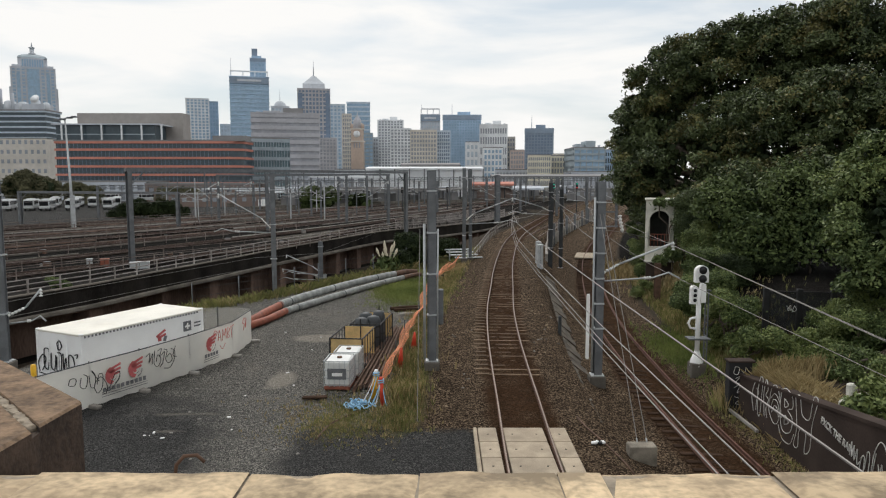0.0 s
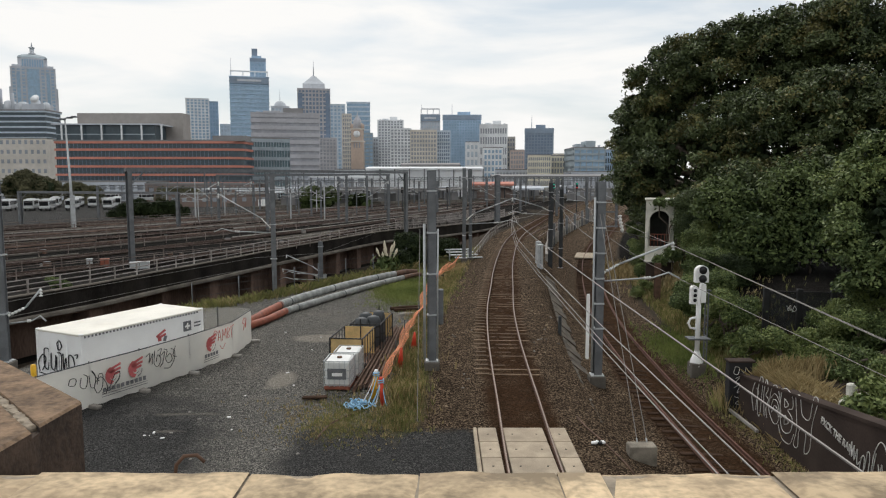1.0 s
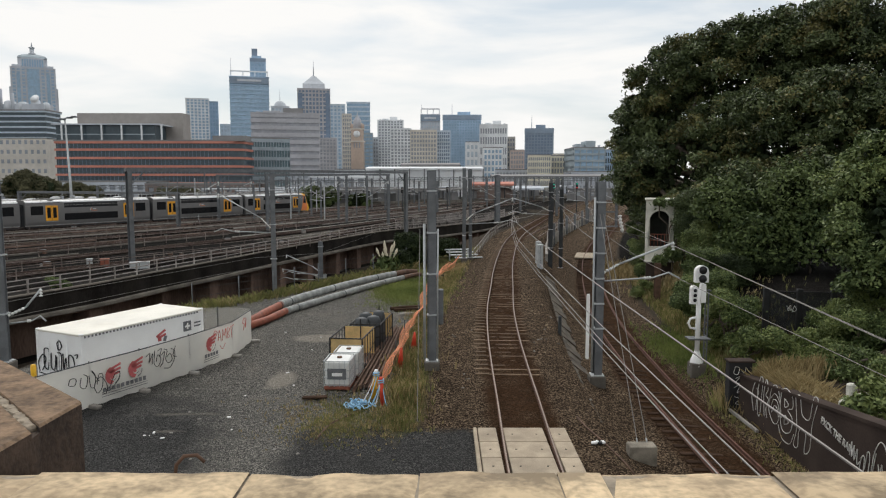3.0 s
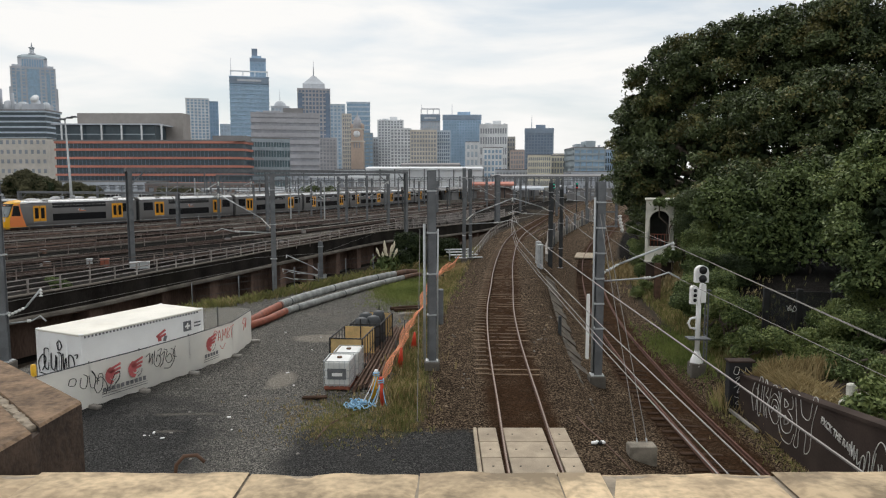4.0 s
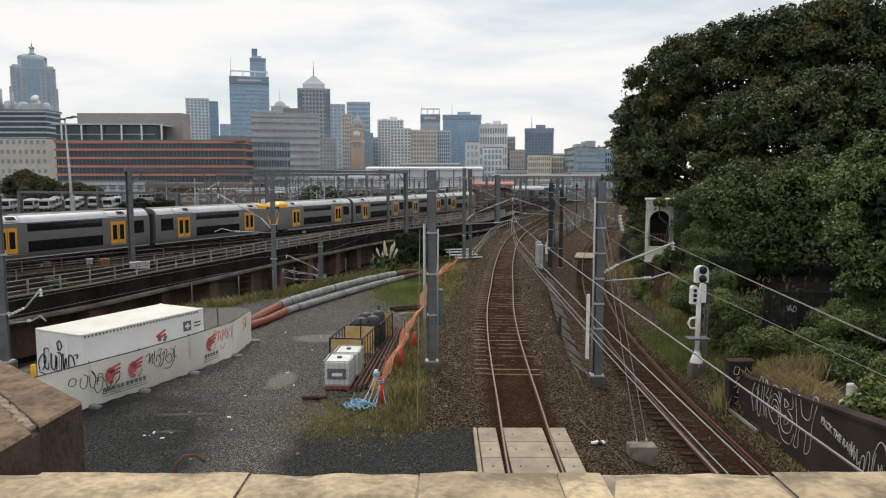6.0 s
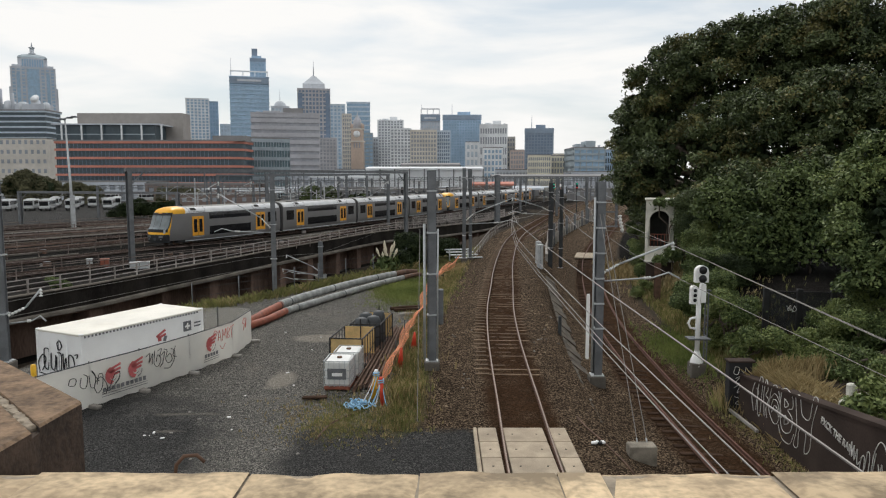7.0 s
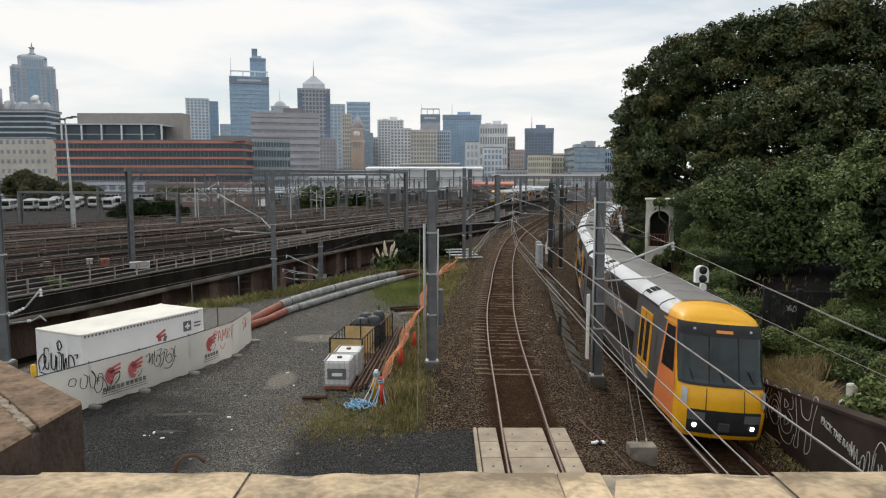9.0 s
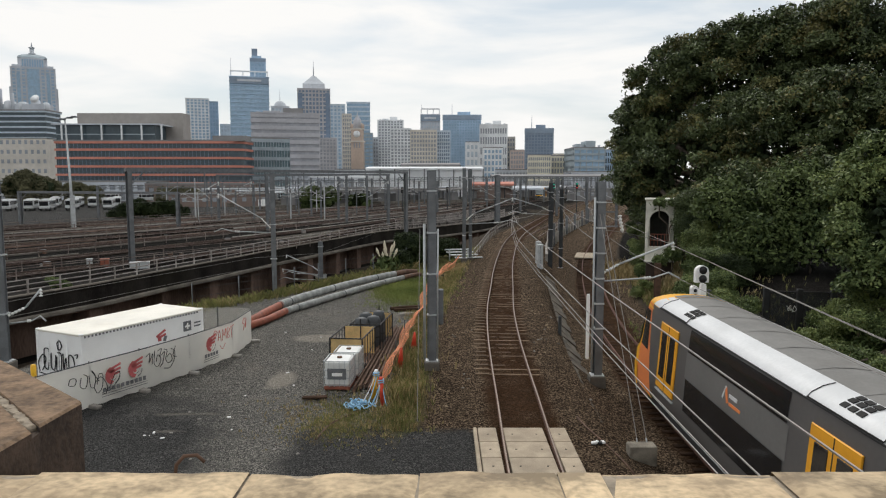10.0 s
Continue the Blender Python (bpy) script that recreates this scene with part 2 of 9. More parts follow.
# far trees: distance haze put into the leaf colour
M["leaf_far"] = leafy("hazed_street_leaves", (0.055, 0.058, 0.030), (0.155, 0.145, 0.08), 0.8)
M["grass"] = leafy("grass_blades", (0.105, 0.115, 0.038), (0.31, 0.30, 0.11), 0.7)
M["grass_lush"] = leafy("lush_grass_blades", (0.11, 0.145, 0.038), (0.30, 0.34, 0.11), 0.7)
M["grass_dry"] = leafy("dry_grass_blades", (0.22, 0.165, 0.075), (0.55, 0.44, 0.24), 0.8)
M["plume"] = leafy("pampas_plumes", (0.45, 0.38, 0.27), (0.72, 0.66, 0.52), 0.9)


def terrain_material():
    m = bpy.data.materials.new("ground_surface")
    m.use_nodes = True
    n, l = m.node_tree.nodes, m.node_tree.links
    b = n["Principled BSDF"]
    b.inputs["Roughness"].default_value = 1.0
    b.inputs["Specular IOR Level"].default_value = 0.04
    co = n.new("ShaderNodeTexCoord")

    def noise_node(scale, detail=5):
        t = n.new("ShaderNodeTexNoise")
        t.inputs["Scale"].default_value, t.inputs["Detail"].default_value = scale, detail
        l.new(co.outputs["Object"], t.inputs["Vector"])
        return t.outputs["Fac"]

    def stones(scale, c0, c1, c2):
        v, r = n.new("ShaderNodeTexVoronoi"), n.new("ShaderNodeValToRGB")
        v.inputs["Scale"].default_value = scale
        l.new(co.outputs["Object"], v.inputs["Vector"])
        sp = n.new("ShaderNodeSeparateColor")
        l.new(v.outputs["Color"], sp.inputs[0])
        e = r.color_ramp.elements
        e[0].color, e[1].color = (*c0, 1), (*c2, 1)
        e[0].position, e[1].position = 0.1, 1.0
        x = e.new(0.6)
        x.color = (*c1, 1)
        l.new(sp.outputs[0], r.inputs[0])
        return r.outputs[0], v.outputs["Distance"]

    def blend(fac, a, c):
        mx = n.new("ShaderNodeMix")
        mx.data_type = "RGBA"
        for s, v in ((mx.inputs["Factor"], fac), (mx.inputs["A"], a), (mx.inputs["B"], c)):
            if isinstance(v, tuple):
                s.default_value = (*v, 1)
            else:
                l.new(v, s)
        return mx.outputs["Result"]

    def ramp(src, p0, p1, v0=0.0, v1=1.0):
        mr = n.new("ShaderNodeMapRange")
        for k, v in (("From Min", p0), ("From Max", p1), ("To Min", v0), ("To Max", v1)):
            mr.inputs[k].default_value = v
        l.new(src, mr.inputs["Value"])
        return mr.outputs[0]

    def attr(name):
        a = n.new("ShaderNodeAttribute")
        a.attribute_name = name
        return a.outputs["Fac"]

    def mul(a, c, op="MULTIPLY"):
        x = n.new("ShaderNodeMath")
        x.operation = op
        for s, v in ((x.inputs[0], a), (x.inputs[1], c)):
            if isinstance(v, float):
                s.default_value = v
            else:
                l.new(v, s)
        return x.outputs[0]

    big, mid, fine = noise_node(0.16, 6), noise_node(0.9, 6), noise_node(9.0, 6)
    # yard: dark grey crushed stone, paler worn patches, dusty streaks
    yard_c, yard_d = stones(29.0, (0.070, 0.068, 0.063), (0.185, 0.180, 0.167), (0.46, 0.43, 0.375))
    yard_c = blend(mul(ramp(mid, 0.42, 0.75), ramp(big, 0.40, 0.62)), yard_c, (0.165, 0.158, 0.145))
    yard_c = blend(ramp(noise_node(0.45, 7), 0.60, 0.76, 0.0, 0.7), yard_c, (0.26, 0.235, 0.205))
    # ballast: rust-brown stones
    bal_c, bal_d = stones(24.0, (0.021, 0.0145, 0.0098), (0.098, 0.069, 0.047), (0.42, 0.31, 0.21))
    bal_c = blend(ramp(mid, 0.40, 0.72, 0.0, 0.35), bal_c, (0.046, 0.032, 0.022))
    # dirt and far ground
    dirt_c = blend(ramp(fine, 0.3, 0.7), (0.060, 0.047, 0.036), (0.12, 0.10, 0.078))
    grass_c = blend(ramp(fine, 0.3, 0.7), (0.085, 0.095, 0.032), (0.23, 0.225, 0.085))
    dry_c = blend(ramp(fine, 0.3, 0.7), (0.11, 0.085, 0.04), (0.28, 0.21, 0.11))
    grass_c = blend(ramp(mid, 0.45, 0.65, 0.0, 0.8), grass_c, dry_c)
    tar_s, tar_d = stones(30.0, (0.036, 0.036, 0.036), (0.078, 0.077, 0.076), (0.19, 0.185, 0.175))
    tar_c = blend(ramp(mid, 0.35, 0.7, 0.0, 0.5), tar_s, (0.060, 0.059, 0.058))
    rust_c = blend(ramp(fine, 0.3, 0.7), (0.036, 0.0185, 0.0095), (0.105, 0.058, 0.031))

    def mask(name):
        return ramp(mul(attr(name), mul(mid, 0.55, "MULTIPLY"), "ADD"), 0.55, 0.95)

    c = blend(mask("yard"), dirt_c, yard_c)
    c = blend(mask("ballast"), c, bal_c)
    # yard soot; the same near-black also paints tree shade on the bank
    soot_shade_c = blend(ramp(fine, 0.3, 0.7), (0.008, 0.0074, 0.0068), (0.029, 0.0257, 0.0235))
    c = blend(mask("soot_shade"), c, soot_shade_c)
    c = blend(mask("rust"), c, rust_c)
    c = blend(mask("tar"), c, tar_c)
    dust_c = blend(ramp(fine, 0.3, 0.7), (0.27, 0.245, 0.21), (0.46, 0.42, 0.36))
    c = blend(mask("dust"), c, dust_c)
    c = blend(mask("grass"), c, grass_c)
    l.new(c, b.inputs["Base Color"])
    bp = n.new("ShaderNodeBump")
    bp.inputs["Strength"].default_value, bp.inputs["Distance"].default_value = 1.0, 0.08
    l.new(mul(mul(bal_d, yard_d, "ADD"), mul(fine, 0.6, "MULTIPLY"), "ADD"), bp.inputs["Height"])
    l.new(bp.outputs[0], b.inputs["Normal"])
    return m


M["ground"] = terrain_material()


# ---- mesh helpers ----
class Shape:
    """Collects boxes, beams and tubes into one mesh."""

    def __init__(self):
        self.v, self.f, self.s = [], [], []

    def add(self, verts, faces, smooth=False):
        o = len(self.v)
        self.v += [tuple(p) for p in verts]
        self.f += [tuple(i + o for i in q) for q in faces]
        self.s += [smooth] * len(faces)
        return self

    def box(self, c, size, rz=0.0, bevel=0.0, m=None):
        """A box about c; its edges are cut by bevel."""
        hx, hy, hz = (s / 2 for s in size)
        if bevel:
            k = min(bevel, hx * 0.9, hy * 0.9, hz * 0.9)
            rings = [(-hz, k), (-hz + k, 0), (hz - k, 0), (hz, k)]
            pts = []
            for z, q in rings:
                X, Y = hx - q, hy - q
                pts += [(-X + (k - q), -Y, z), (X - (k - q), -Y, z), (X, -Y + (k - q), z), (X, Y - (k - q), z),
                        (X - (k - q), Y, z), (-X + (k - q), Y, z), (-X, Y - (k - q), z), (-X, -Y + (k - q), z)]
            faces = [tuple(range(7, -1, -1)), tuple(range(24, 32))]
            for r in range(3):
                for i in range(8):
                    j = (i + 1) % 8
                    faces.append((r * 8 + i, r * 8 + j, r * 8 + 8 + j, r * 8 + 8 + i))
        else:
            pts = [(x, y, z) for z in (-hz, hz) for x, y in ((-hx, -hy), (hx, -hy), (hx, hy), (-hx, hy))]
            faces = [(3, 2, 1, 0), (4, 5, 6, 7), (0, 1, 5, 4), (1, 2, 6, 5), (2, 3, 7, 6), (3, 0, 4, 7)]
        cz, sz = math.cos(radians(rz)), math.sin(radians(rz))
        pts = [(c[0] + x * cz - y * sz, c[1] + x * sz + y * cz, c[2] + z) for x, y, z in pts]
        if m is not None:
            pts = [m @ Vector(p) for p in pts]
        return self.add(pts, faces)

    def beam(self, p, q, w, h=None):
        """A bar of rectangular section from p to q."""
        p, q = Vector(p), Vector(q)
        d = (q - p).normalized()
        side = d.cross(Vector((0, 0, 1)))
        side = Vector((1, 0, 0)) if side.length < 1e-3 else side.normalized()
        up = side.cross(d)
        a, b = side * (w / 2), up * ((h or w) / 2)
        pts = [e + s * a + t * b for e in (p, q) for s, t in ((-1, -1), (1, -1), (1, 1), (-1, 1))]
        return self.add(pts, [(3, 2, 1, 0), (4, 5, 6, 7), (0, 1, 5, 4), (1, 2, 6, 5), (2, 3, 7, 6), (3, 0, 4, 7)])

    def tube(self, pts, r, n=8, cap=True):
        """A round bar along pts; r may be one radius or one for each point."""
        pts = [Vector(p) for p in pts]
        rs = r if isinstance(r, (list, tuple)) else [r] * len(pts)
        vs, fs = [], []
        ref = None
        for i, p in enumerate(pts):
            d = (pts[min(i + 1, len(pts) - 1)] - pts[max(i - 1, 0)]).normalized()
            if ref is None:
                ref = d.cross(Vector((0, 0, 1)))
                if ref.length < 0.05:
                    ref = Vector((1, 0, 0))
            ref = (ref - d * ref.dot(d)).normalized()
            up = d.cross(ref)
            for k in range(n):
                a = 2 * math.pi * k / n
                vs.append(p + (ref * math.cos(a) + up * math.sin(a)) * rs[i])
        for i in range(len(pts) - 1):
            for k in range(n):
                j = (k + 1) % n
                fs.append((i * n + k, i * n + j, i * n + n + j, i * n + n + k))
        if cap:
            fs += [tuple(range(n - 1, -1, -1)), tuple(range((len(pts) - 1) * n, len(pts) * n))]
        return self.add(vs, fs, n > 5)

    def prism(self, outline, z0, z1):
        """A flat outline (x, y), anticlockwise, raised from z0 to z1."""
        k = len(outline)
        vs = [(x, y, z0) for x, y in outline] + [(x, y, z1) for x, y in outline]
        fs = [tuple(range(k - 1, -1, -1)), tuple(range(k, 2 * k))] + [(i, (i + 1) % k, (i + 1) % k + k, i + k) for i in range(k)]
        return self.add(vs, fs)

    def sweep(self, pts, section, close=True):
        """An outline (sideways, up) carried along pts, upright; closed at its ends."""
        pts = [Vector(p) for p in pts]
        k, vs, fs = len(section), [], []
        for i, p in enumerate(pts):
            d = pts[min(i + 1, len(pts) - 1)] - pts[max(i - 1, 0)]
            s = Vector((d.y, -d.x, 0)).normalized()
            vs += [p + s * a + Vector((0, 0, b)) for a, b in section]
        for i in range(len(pts) - 1):
            for a in range(k if close else k - 1):
                b = (a + 1) % k
                fs.append((i * k + a, i * k + b, i * k + k + b, i * k + k + a))
        if close:
            fs += [tuple(range(k - 1, -1, -1)), tuple(range((len(pts) - 1) * k, len(pts) * k))]
        return self.add(vs, fs)

    def mesh(self, name, material):
        me = bpy.data.meshes.new(name)
        me.from_pydata(self.v, [], self.f)
        me.polygons.foreach_set("use_smooth", self.s)
        me.materials.append(M[material] if isinstance(material, str) else material)
        me.update()
        return me


def part(name, shape, material, parent=None, label="", at=None):
    """Links a shape as one mesh object under a thing or a part."""
    ob = new(name, shape.mesh(name, material) if isinstance(shape, Shape) else shape)
    if parent is not None:
        ob.parent = parent
    if at is not None:
        ob.matrix_basis = at
    if label:
        ob["label"] = label
    return ob


def thing(name, m, label, category, group="", kind=""):
    ob = new(name)
    ob.empty_display_size = 0.3
    ob.matrix_basis = m
    return tagged(ob, label, category, group, kind)


def smooth_line(pts, step):
    """A smooth curve through pts, sampled about every step metres."""
    P = [Vector(p) for p in pts]
    P = [P[0] * 2 - P[1]] + P + [P[-1] * 2 - P[-2]]
    out = []
    for i in range(1, len(P) - 2):
        a, b, c, d = P[i - 1:i + 3]
        k = max(1, int((c - b).length / step))
        for j in range(k):
            t = j / k
            out.append(0.5 * ((2 * b) + (c - a) * t + (2 * a - 5 * b + 4 * c - d) * t * t + (3 * b - a - 3 * c + d) * t ** 3))
    return out + [P[-2]]


def offset_line(pts, off, dz=0.0):
    """The same line moved sideways: to the right of its run for positive off."""
    out = []
    for i, p in enumerate(pts):
        d = pts[min(i + 1, len(pts) - 1)] - pts[max(i - 1, 0)]
        out.append(p + Vector((d.y, -d.x, 0)).normalized() * off + Vector((0, 0, dz)))
    return out


class Line:
    """Places along a line by its length."""

    def __init__(self, pts):
        self.p = pts
        self.s = [0.0]
        for a, b in zip(pts, pts[1:]):
            self.s.append(self.s[-1] + (b - a).length)
        self.n = np.array([tuple(p) for p in pts])

    def at(self, s):
        if s <= 0:
            d = (self.p[1] - self.p[0]).normalized()
            return self.p[0] + d * s
        if s >= self.s[-1]:
            d = (self.p[-1] - self.p[-2]).normalized()
            return self.p[-1] + d * (s - self.s[-1])
        return Vector([float(np.interp(s, self.s, self.n[:, k])) for k in range(3)])

    def way(self, s):
        return (self.at(s + 0.5) - self.at(s - 0.5)).normalized()


# ---- lines of the plan ----
CENTRE = smooth_line([(2.45, -60, 0), (2.45, -40, 0), (2.45, -20, 0), (2.5, 0, 0), (2.55, 12, 0), (2.58, 19, 0.0), (2.72, 25, 0.15), (2.80, 29, 0.3), (2.95, 34, 0.5), (3.3, 40, 0.7), (4.05, 48, 0.8),
                      (4.75, 55.5, 0.8), (5.85, 65.5, 0.8), (7.75, 80, 0.8), (10.2, 94, 0.8), (13.5, 108.5, 0.8), (20.3, 136, 0.8),
                      (32.5, 180, 0.8), (50, 235, 0.8), (85, 330, 0.8)], 1.0)
RIGHT = smooth_line([(8.9, -240, -0.5), (8.9, -200, -0.5), (8.9, -160, -0.5), (8.9, -120, -0.5), (8.9, -85, -0.5), (8.9, -55, -0.5), (8.86, -30, -0.5), (8.8, -10, -0.5), (8.76, 8, -0.5),
                     (8.78, 19, -0.5), (8.92, 27, -0.5), (9.2, 32.5, -0.5), (9.65, 39, -0.5), (10.4, 45.5, -0.5), (11.35, 52, -0.45), (13.2, 62.5, -0.4), (16.3, 77, -0.35), (22.2, 98.5, -0.25), (33.6, 134, 0), (58, 199, 0.3), (98, 294, 0.5)], 1.0)
EDGE = smooth_line([(-38, 8, 0.5), (-33, 28, 0.5), (-27.8, 44.5, 0.5), (-25.3, 50.5, 0.5), (-22.9, 58.8, 0.5), (-20.4, 66.5, 0.5), (-17.4, 77.0, 0.5), (-13.2, 89.1, 0.5), (-10.4, 97.0, 0.5), (-7.0, 104.3, 0.5),
                    (-1.3, 110.5, 0.5), (3.6, 118.0, 0.5), (7.6, 125.5, 0.5), (11.9, 139.0, 0.5), (20.2, 172.0, 0.5), (27.5, 196, 0.5), (50, 262, 0.5), (78, 335, 0.5)], 2.0)
TRACK_B = smooth_line([(-84, -80, 0.5), (-72, -40, 0.5), (-61, -5, 0.5), (-52, 25, 0.5), (-45.4, 44.5, 0.5), (-39.2, 62.4, 0.5), (-35.6, 70.3, 0.5), (-30.9, 79.6, 0.5), (-22.4, 98.0, 0.5), (-14.8, 116.0, 0.5), (-7.6, 134.0, 0.5), (2.0, 158, 0.5),
                       (14.7, 191.3, 0.5), (32.5, 243, 0.5), (54, 306, 0.5), (90, 400, 0.5), (140, 520, 0.5)], 2.0)
TRACK_A = smooth_line([(-190, -100, 0.6), (-158, -45, 0.6), (-131, -5, 0.6), (-105, 34, 0.6), (-87, 61, 0.6), (-71, 84, 0.6), (-56.5, 105, 0.6), (-46.3, 121.5, 0.6), (-40.2, 132.0, 0.6),
                       (-31.8, 148.5, 0.6), (-24.1, 168, 0.5), (-16.8, 188, 0.5), (-9.3, 208, 0.5), (7.5, 247, 0.5), (25, 285, 0.5), (51, 352, 0.5), (90, 450, 0.5), (135, 565, 0.5)], 2.0)
TRACK_E = smooth_line([(-62, -20, 0.5), (-55, 2, 0.5), (-48, 22, 0.5), (-40.8, 41, 0.5), (-34.3, 55.7, 0.5), (-25.6, 69, 0.5), (-18.6, 80, 0.5), (-14.5, 98.3, 0.5), (-11.6, 110, 0.5), (-8.2, 126.4, 0.5), (-3.8, 151.0, 0.5), (9, 190, 0.5)], 2.0)
YARD_EDGE = [(-23.5, 0), (-18.0, 30.2), (-15.6, 42.7), (-13.6, 45.7), (-11.9, 47.9), (-9.6, 52.5), (-6.1, 58.7), (-2.6, 66.5), (-1.2, 72), (1.2, 84), (4.2, 96), (9, 112), (15, 134)]


def x_on(line, y):
    ys = np.array([p[1] for p in line])
    xs = np.array([p[0] for p in line])
    return np.interp(y, ys, xs)


def z_on(line, y):
    return np.interp(y, np.array([p[1] for p in line]), np.array([p[2] for p in line]))


def ramp01(a, lo, hi):
    t = np.clip((a - lo) / (hi - lo), 0, 1)
    return t * t * (3 - 2 * t)


def ground_height(x, y):
    """Height of the ground sheet at arrays x, y."""
    x, y = np.asarray(x, float), np.asarray(y, float)
    xc, zc = x_on(CENTRE, y), z_on(CENTRE, y)
    xr, zr = x_on(RIGHT, y), z_on(RIGHT, y)
    xe, xw = x_on(YARD_EDGE, y), x_on(EDGE, y)
    near = 1 - ramp01(y, 330, 420)
    z = np.zeros_like(x)
    # raised bed of the middle track
    z = z + (zc - 0.212) * ramp01(x, xc - 4.6, xc - 2.4)
    # fall to the sunken track, and its bank beyond
    low = zr - 0.212
    z = z + (low - z) * ramp01(x, xc + 2.3, np.minimum(xr - 2.2, xc + 5.0))
    bank = 2.6 * ramp01(x, xr + 2.6, xr + 10.0) * ramp01(y, 26.0, 38) + 0.5 * ramp01(y, 24.5, 26.5) * ramp01(x, xr + 1.9, xr + 3.2)
    front = 1.55 * ramp01(x, xr + 2.45, xr + 2.75) * (1 - ramp01(y, 25.0, 26.0))
    front = front + 1.6 * ramp01(x, xr + 4, xr + 9) * (1 - ramp01(y, 25, 27))
    z = z + bank + front
    # the cutting beside the viaduct
    cut = ramp01(-x, -xe, -xe + 3.0) * ramp01(x, xw - 4.6, xw - 4.4) * (1 - ramp01(y, 128, 150))
    z = z - 4.2 * cut
    left = 1 - ramp01(x, xw - 4.6, xw - 4.4)
    z = z * (1 - left) + 0.22 * left
    return z * near + 0.2 * (1 - near)


# ---- the ground sheet ----
def build_ground():
    def axis(lo, hi, step, far):
        mid = list(np.arange(lo, hi + step / 2, step))
        out, d, p = [], step, hi
        while p < far:
            d *= 1.22
            p += d
            out.append(p)
        neg, d, p = [], step, lo
        while p > -far:
            d *= 1.22
            p -= d
            neg.append(p)
        return np.array(neg[::-1] + mid + out)
    xs, ys = axis(-34, 24, 0.34, 4200), axis(14, 96, 0.42, 4200)
    X, Y = np.meshgrid(xs, ys)
    Z = ground_height(X, Y)
    rough = np.random.RandomState(4).normal(0, 1, X.shape)
    near = (np.abs(X) < 40) & (Y > 10) & (Y < 110)
    Z = Z + np.where(near, rough * 0.012, 0)
    nx, ny = len(xs), len(ys)
    verts = np.stack([X.ravel(), Y.ravel(), Z.ravel()], 1)
    i = np.arange(ny - 1)[:, None] * nx + np.arange(nx - 1)[None, :]
    faces = np.stack([i, i + 1, i + nx + 1, i + nx], -1).reshape(-1, 4)
    me = bpy.data.meshes.new("ground")
    me.from_pydata(verts.tolist(), [], faces.tolist())
    me.polygons.foreach_set("use_smooth", [True] * len(faces))
    x, y = X.ravel(), Y.ravel()
    xc, xr, xe, xw = x_on(CENTRE, y), x_on(RIGHT, y), x_on(YARD_EDGE, y), x_on(EDGE, y)
    yard = ramp01(x, xe - 0.5, xe + 0.8) * (1 - ramp01(x, xc - 4.6, xc - 3.4)) * (1 - ramp01(y, 50, 58))
    ballast = ramp01(x, xc - 4.0, xc - 2.6) * (1 - ramp01(x, xr + 2.2, xr + 3.2)) * (1 - ramp01(y, 320, 330))
    soot_shade = (1 - ramp01(x, xw - 1, xw - 0.5)) * (x > -104) * (y < 420)
    # shade under the bank trees, painted into the ground colour
    soot_shade = np.maximum(soot_shade, np.maximum(ramp01(x, xr + 4.4, xr + 5.4) * ramp01(y, 31.0, 32.5), ramp01(x, xr + 2.6, xr + 3.4) * ramp01(y, 46, 50)) * (y < 130))
    soot_shade = np.maximum(soot_shade, 0.42 * ramp01(y, 96, 112) * (1 - ramp01(x, xc + 1, xc + 4)) * (x > -104) * (y < 420))
    rust = np.maximum(1 - ramp01(np.abs(x - xc), 0.9, 1.7), 1 - ramp01(np.abs(x - xr), 1.0, 1.9)) * (y < 330) * 0.66
    grass = ramp01(x, xr + 2.4, xr + 4.0) * (y < 140) * 0.9 * ramp01(y, 24.6, 26) * (1 - ramp01(y, 42, 48)) * (1 - ramp01(x, xr + 4.4, xr + 5.4) * ramp01(y, 31.0, 32.5))
    verge = np.exp(-((x - (xc - 4.1)) / 0.75) ** 2) * ramp01(y, 19, 25) * (1 - ramp01(y, 78, 90))
    verge = np.maximum(verge, np.exp(-(((x + 3.3) / 1.7) ** 2 + ((y - 23.0) / 2.6) ** 2)) * 0.5)
    verge = np.maximum(verge, 1.1 * np.exp(-(((x + 2.6) / 2.6) ** 2 + ((y - 51) / 5.5) ** 2)))
    verge = np.maximum(verge, ramp01(y, 56, 62) * ramp01(x, xe - 1, xe) * (1 - ramp01(x, xc - 4.4, xc - 3.6)) * 0.8 * (1 - ramp01(y, 72, 80)))
    grass = np.maximum(grass, verge)
    tar = (1 - ramp01(y, 21.6, 23.2)) * ramp01(x, -6.0, -3.2) * (1 - ramp01(x, 0.9, 1.3)) * ramp01(y, 12, 14)
    tar = np.maximum(tar, 0.8 * (1 - ramp01(y + 0.5 * x, 15.5, 27.0)) * (1 - ramp01(x, -9.0, -4.5)) * (x > -16) * ramp01(y, 12, 14))
    tar = np.maximum(tar, (1 - ramp01(x, -104, -100)) * (y < 420))
    dust = np.zeros_like(x)
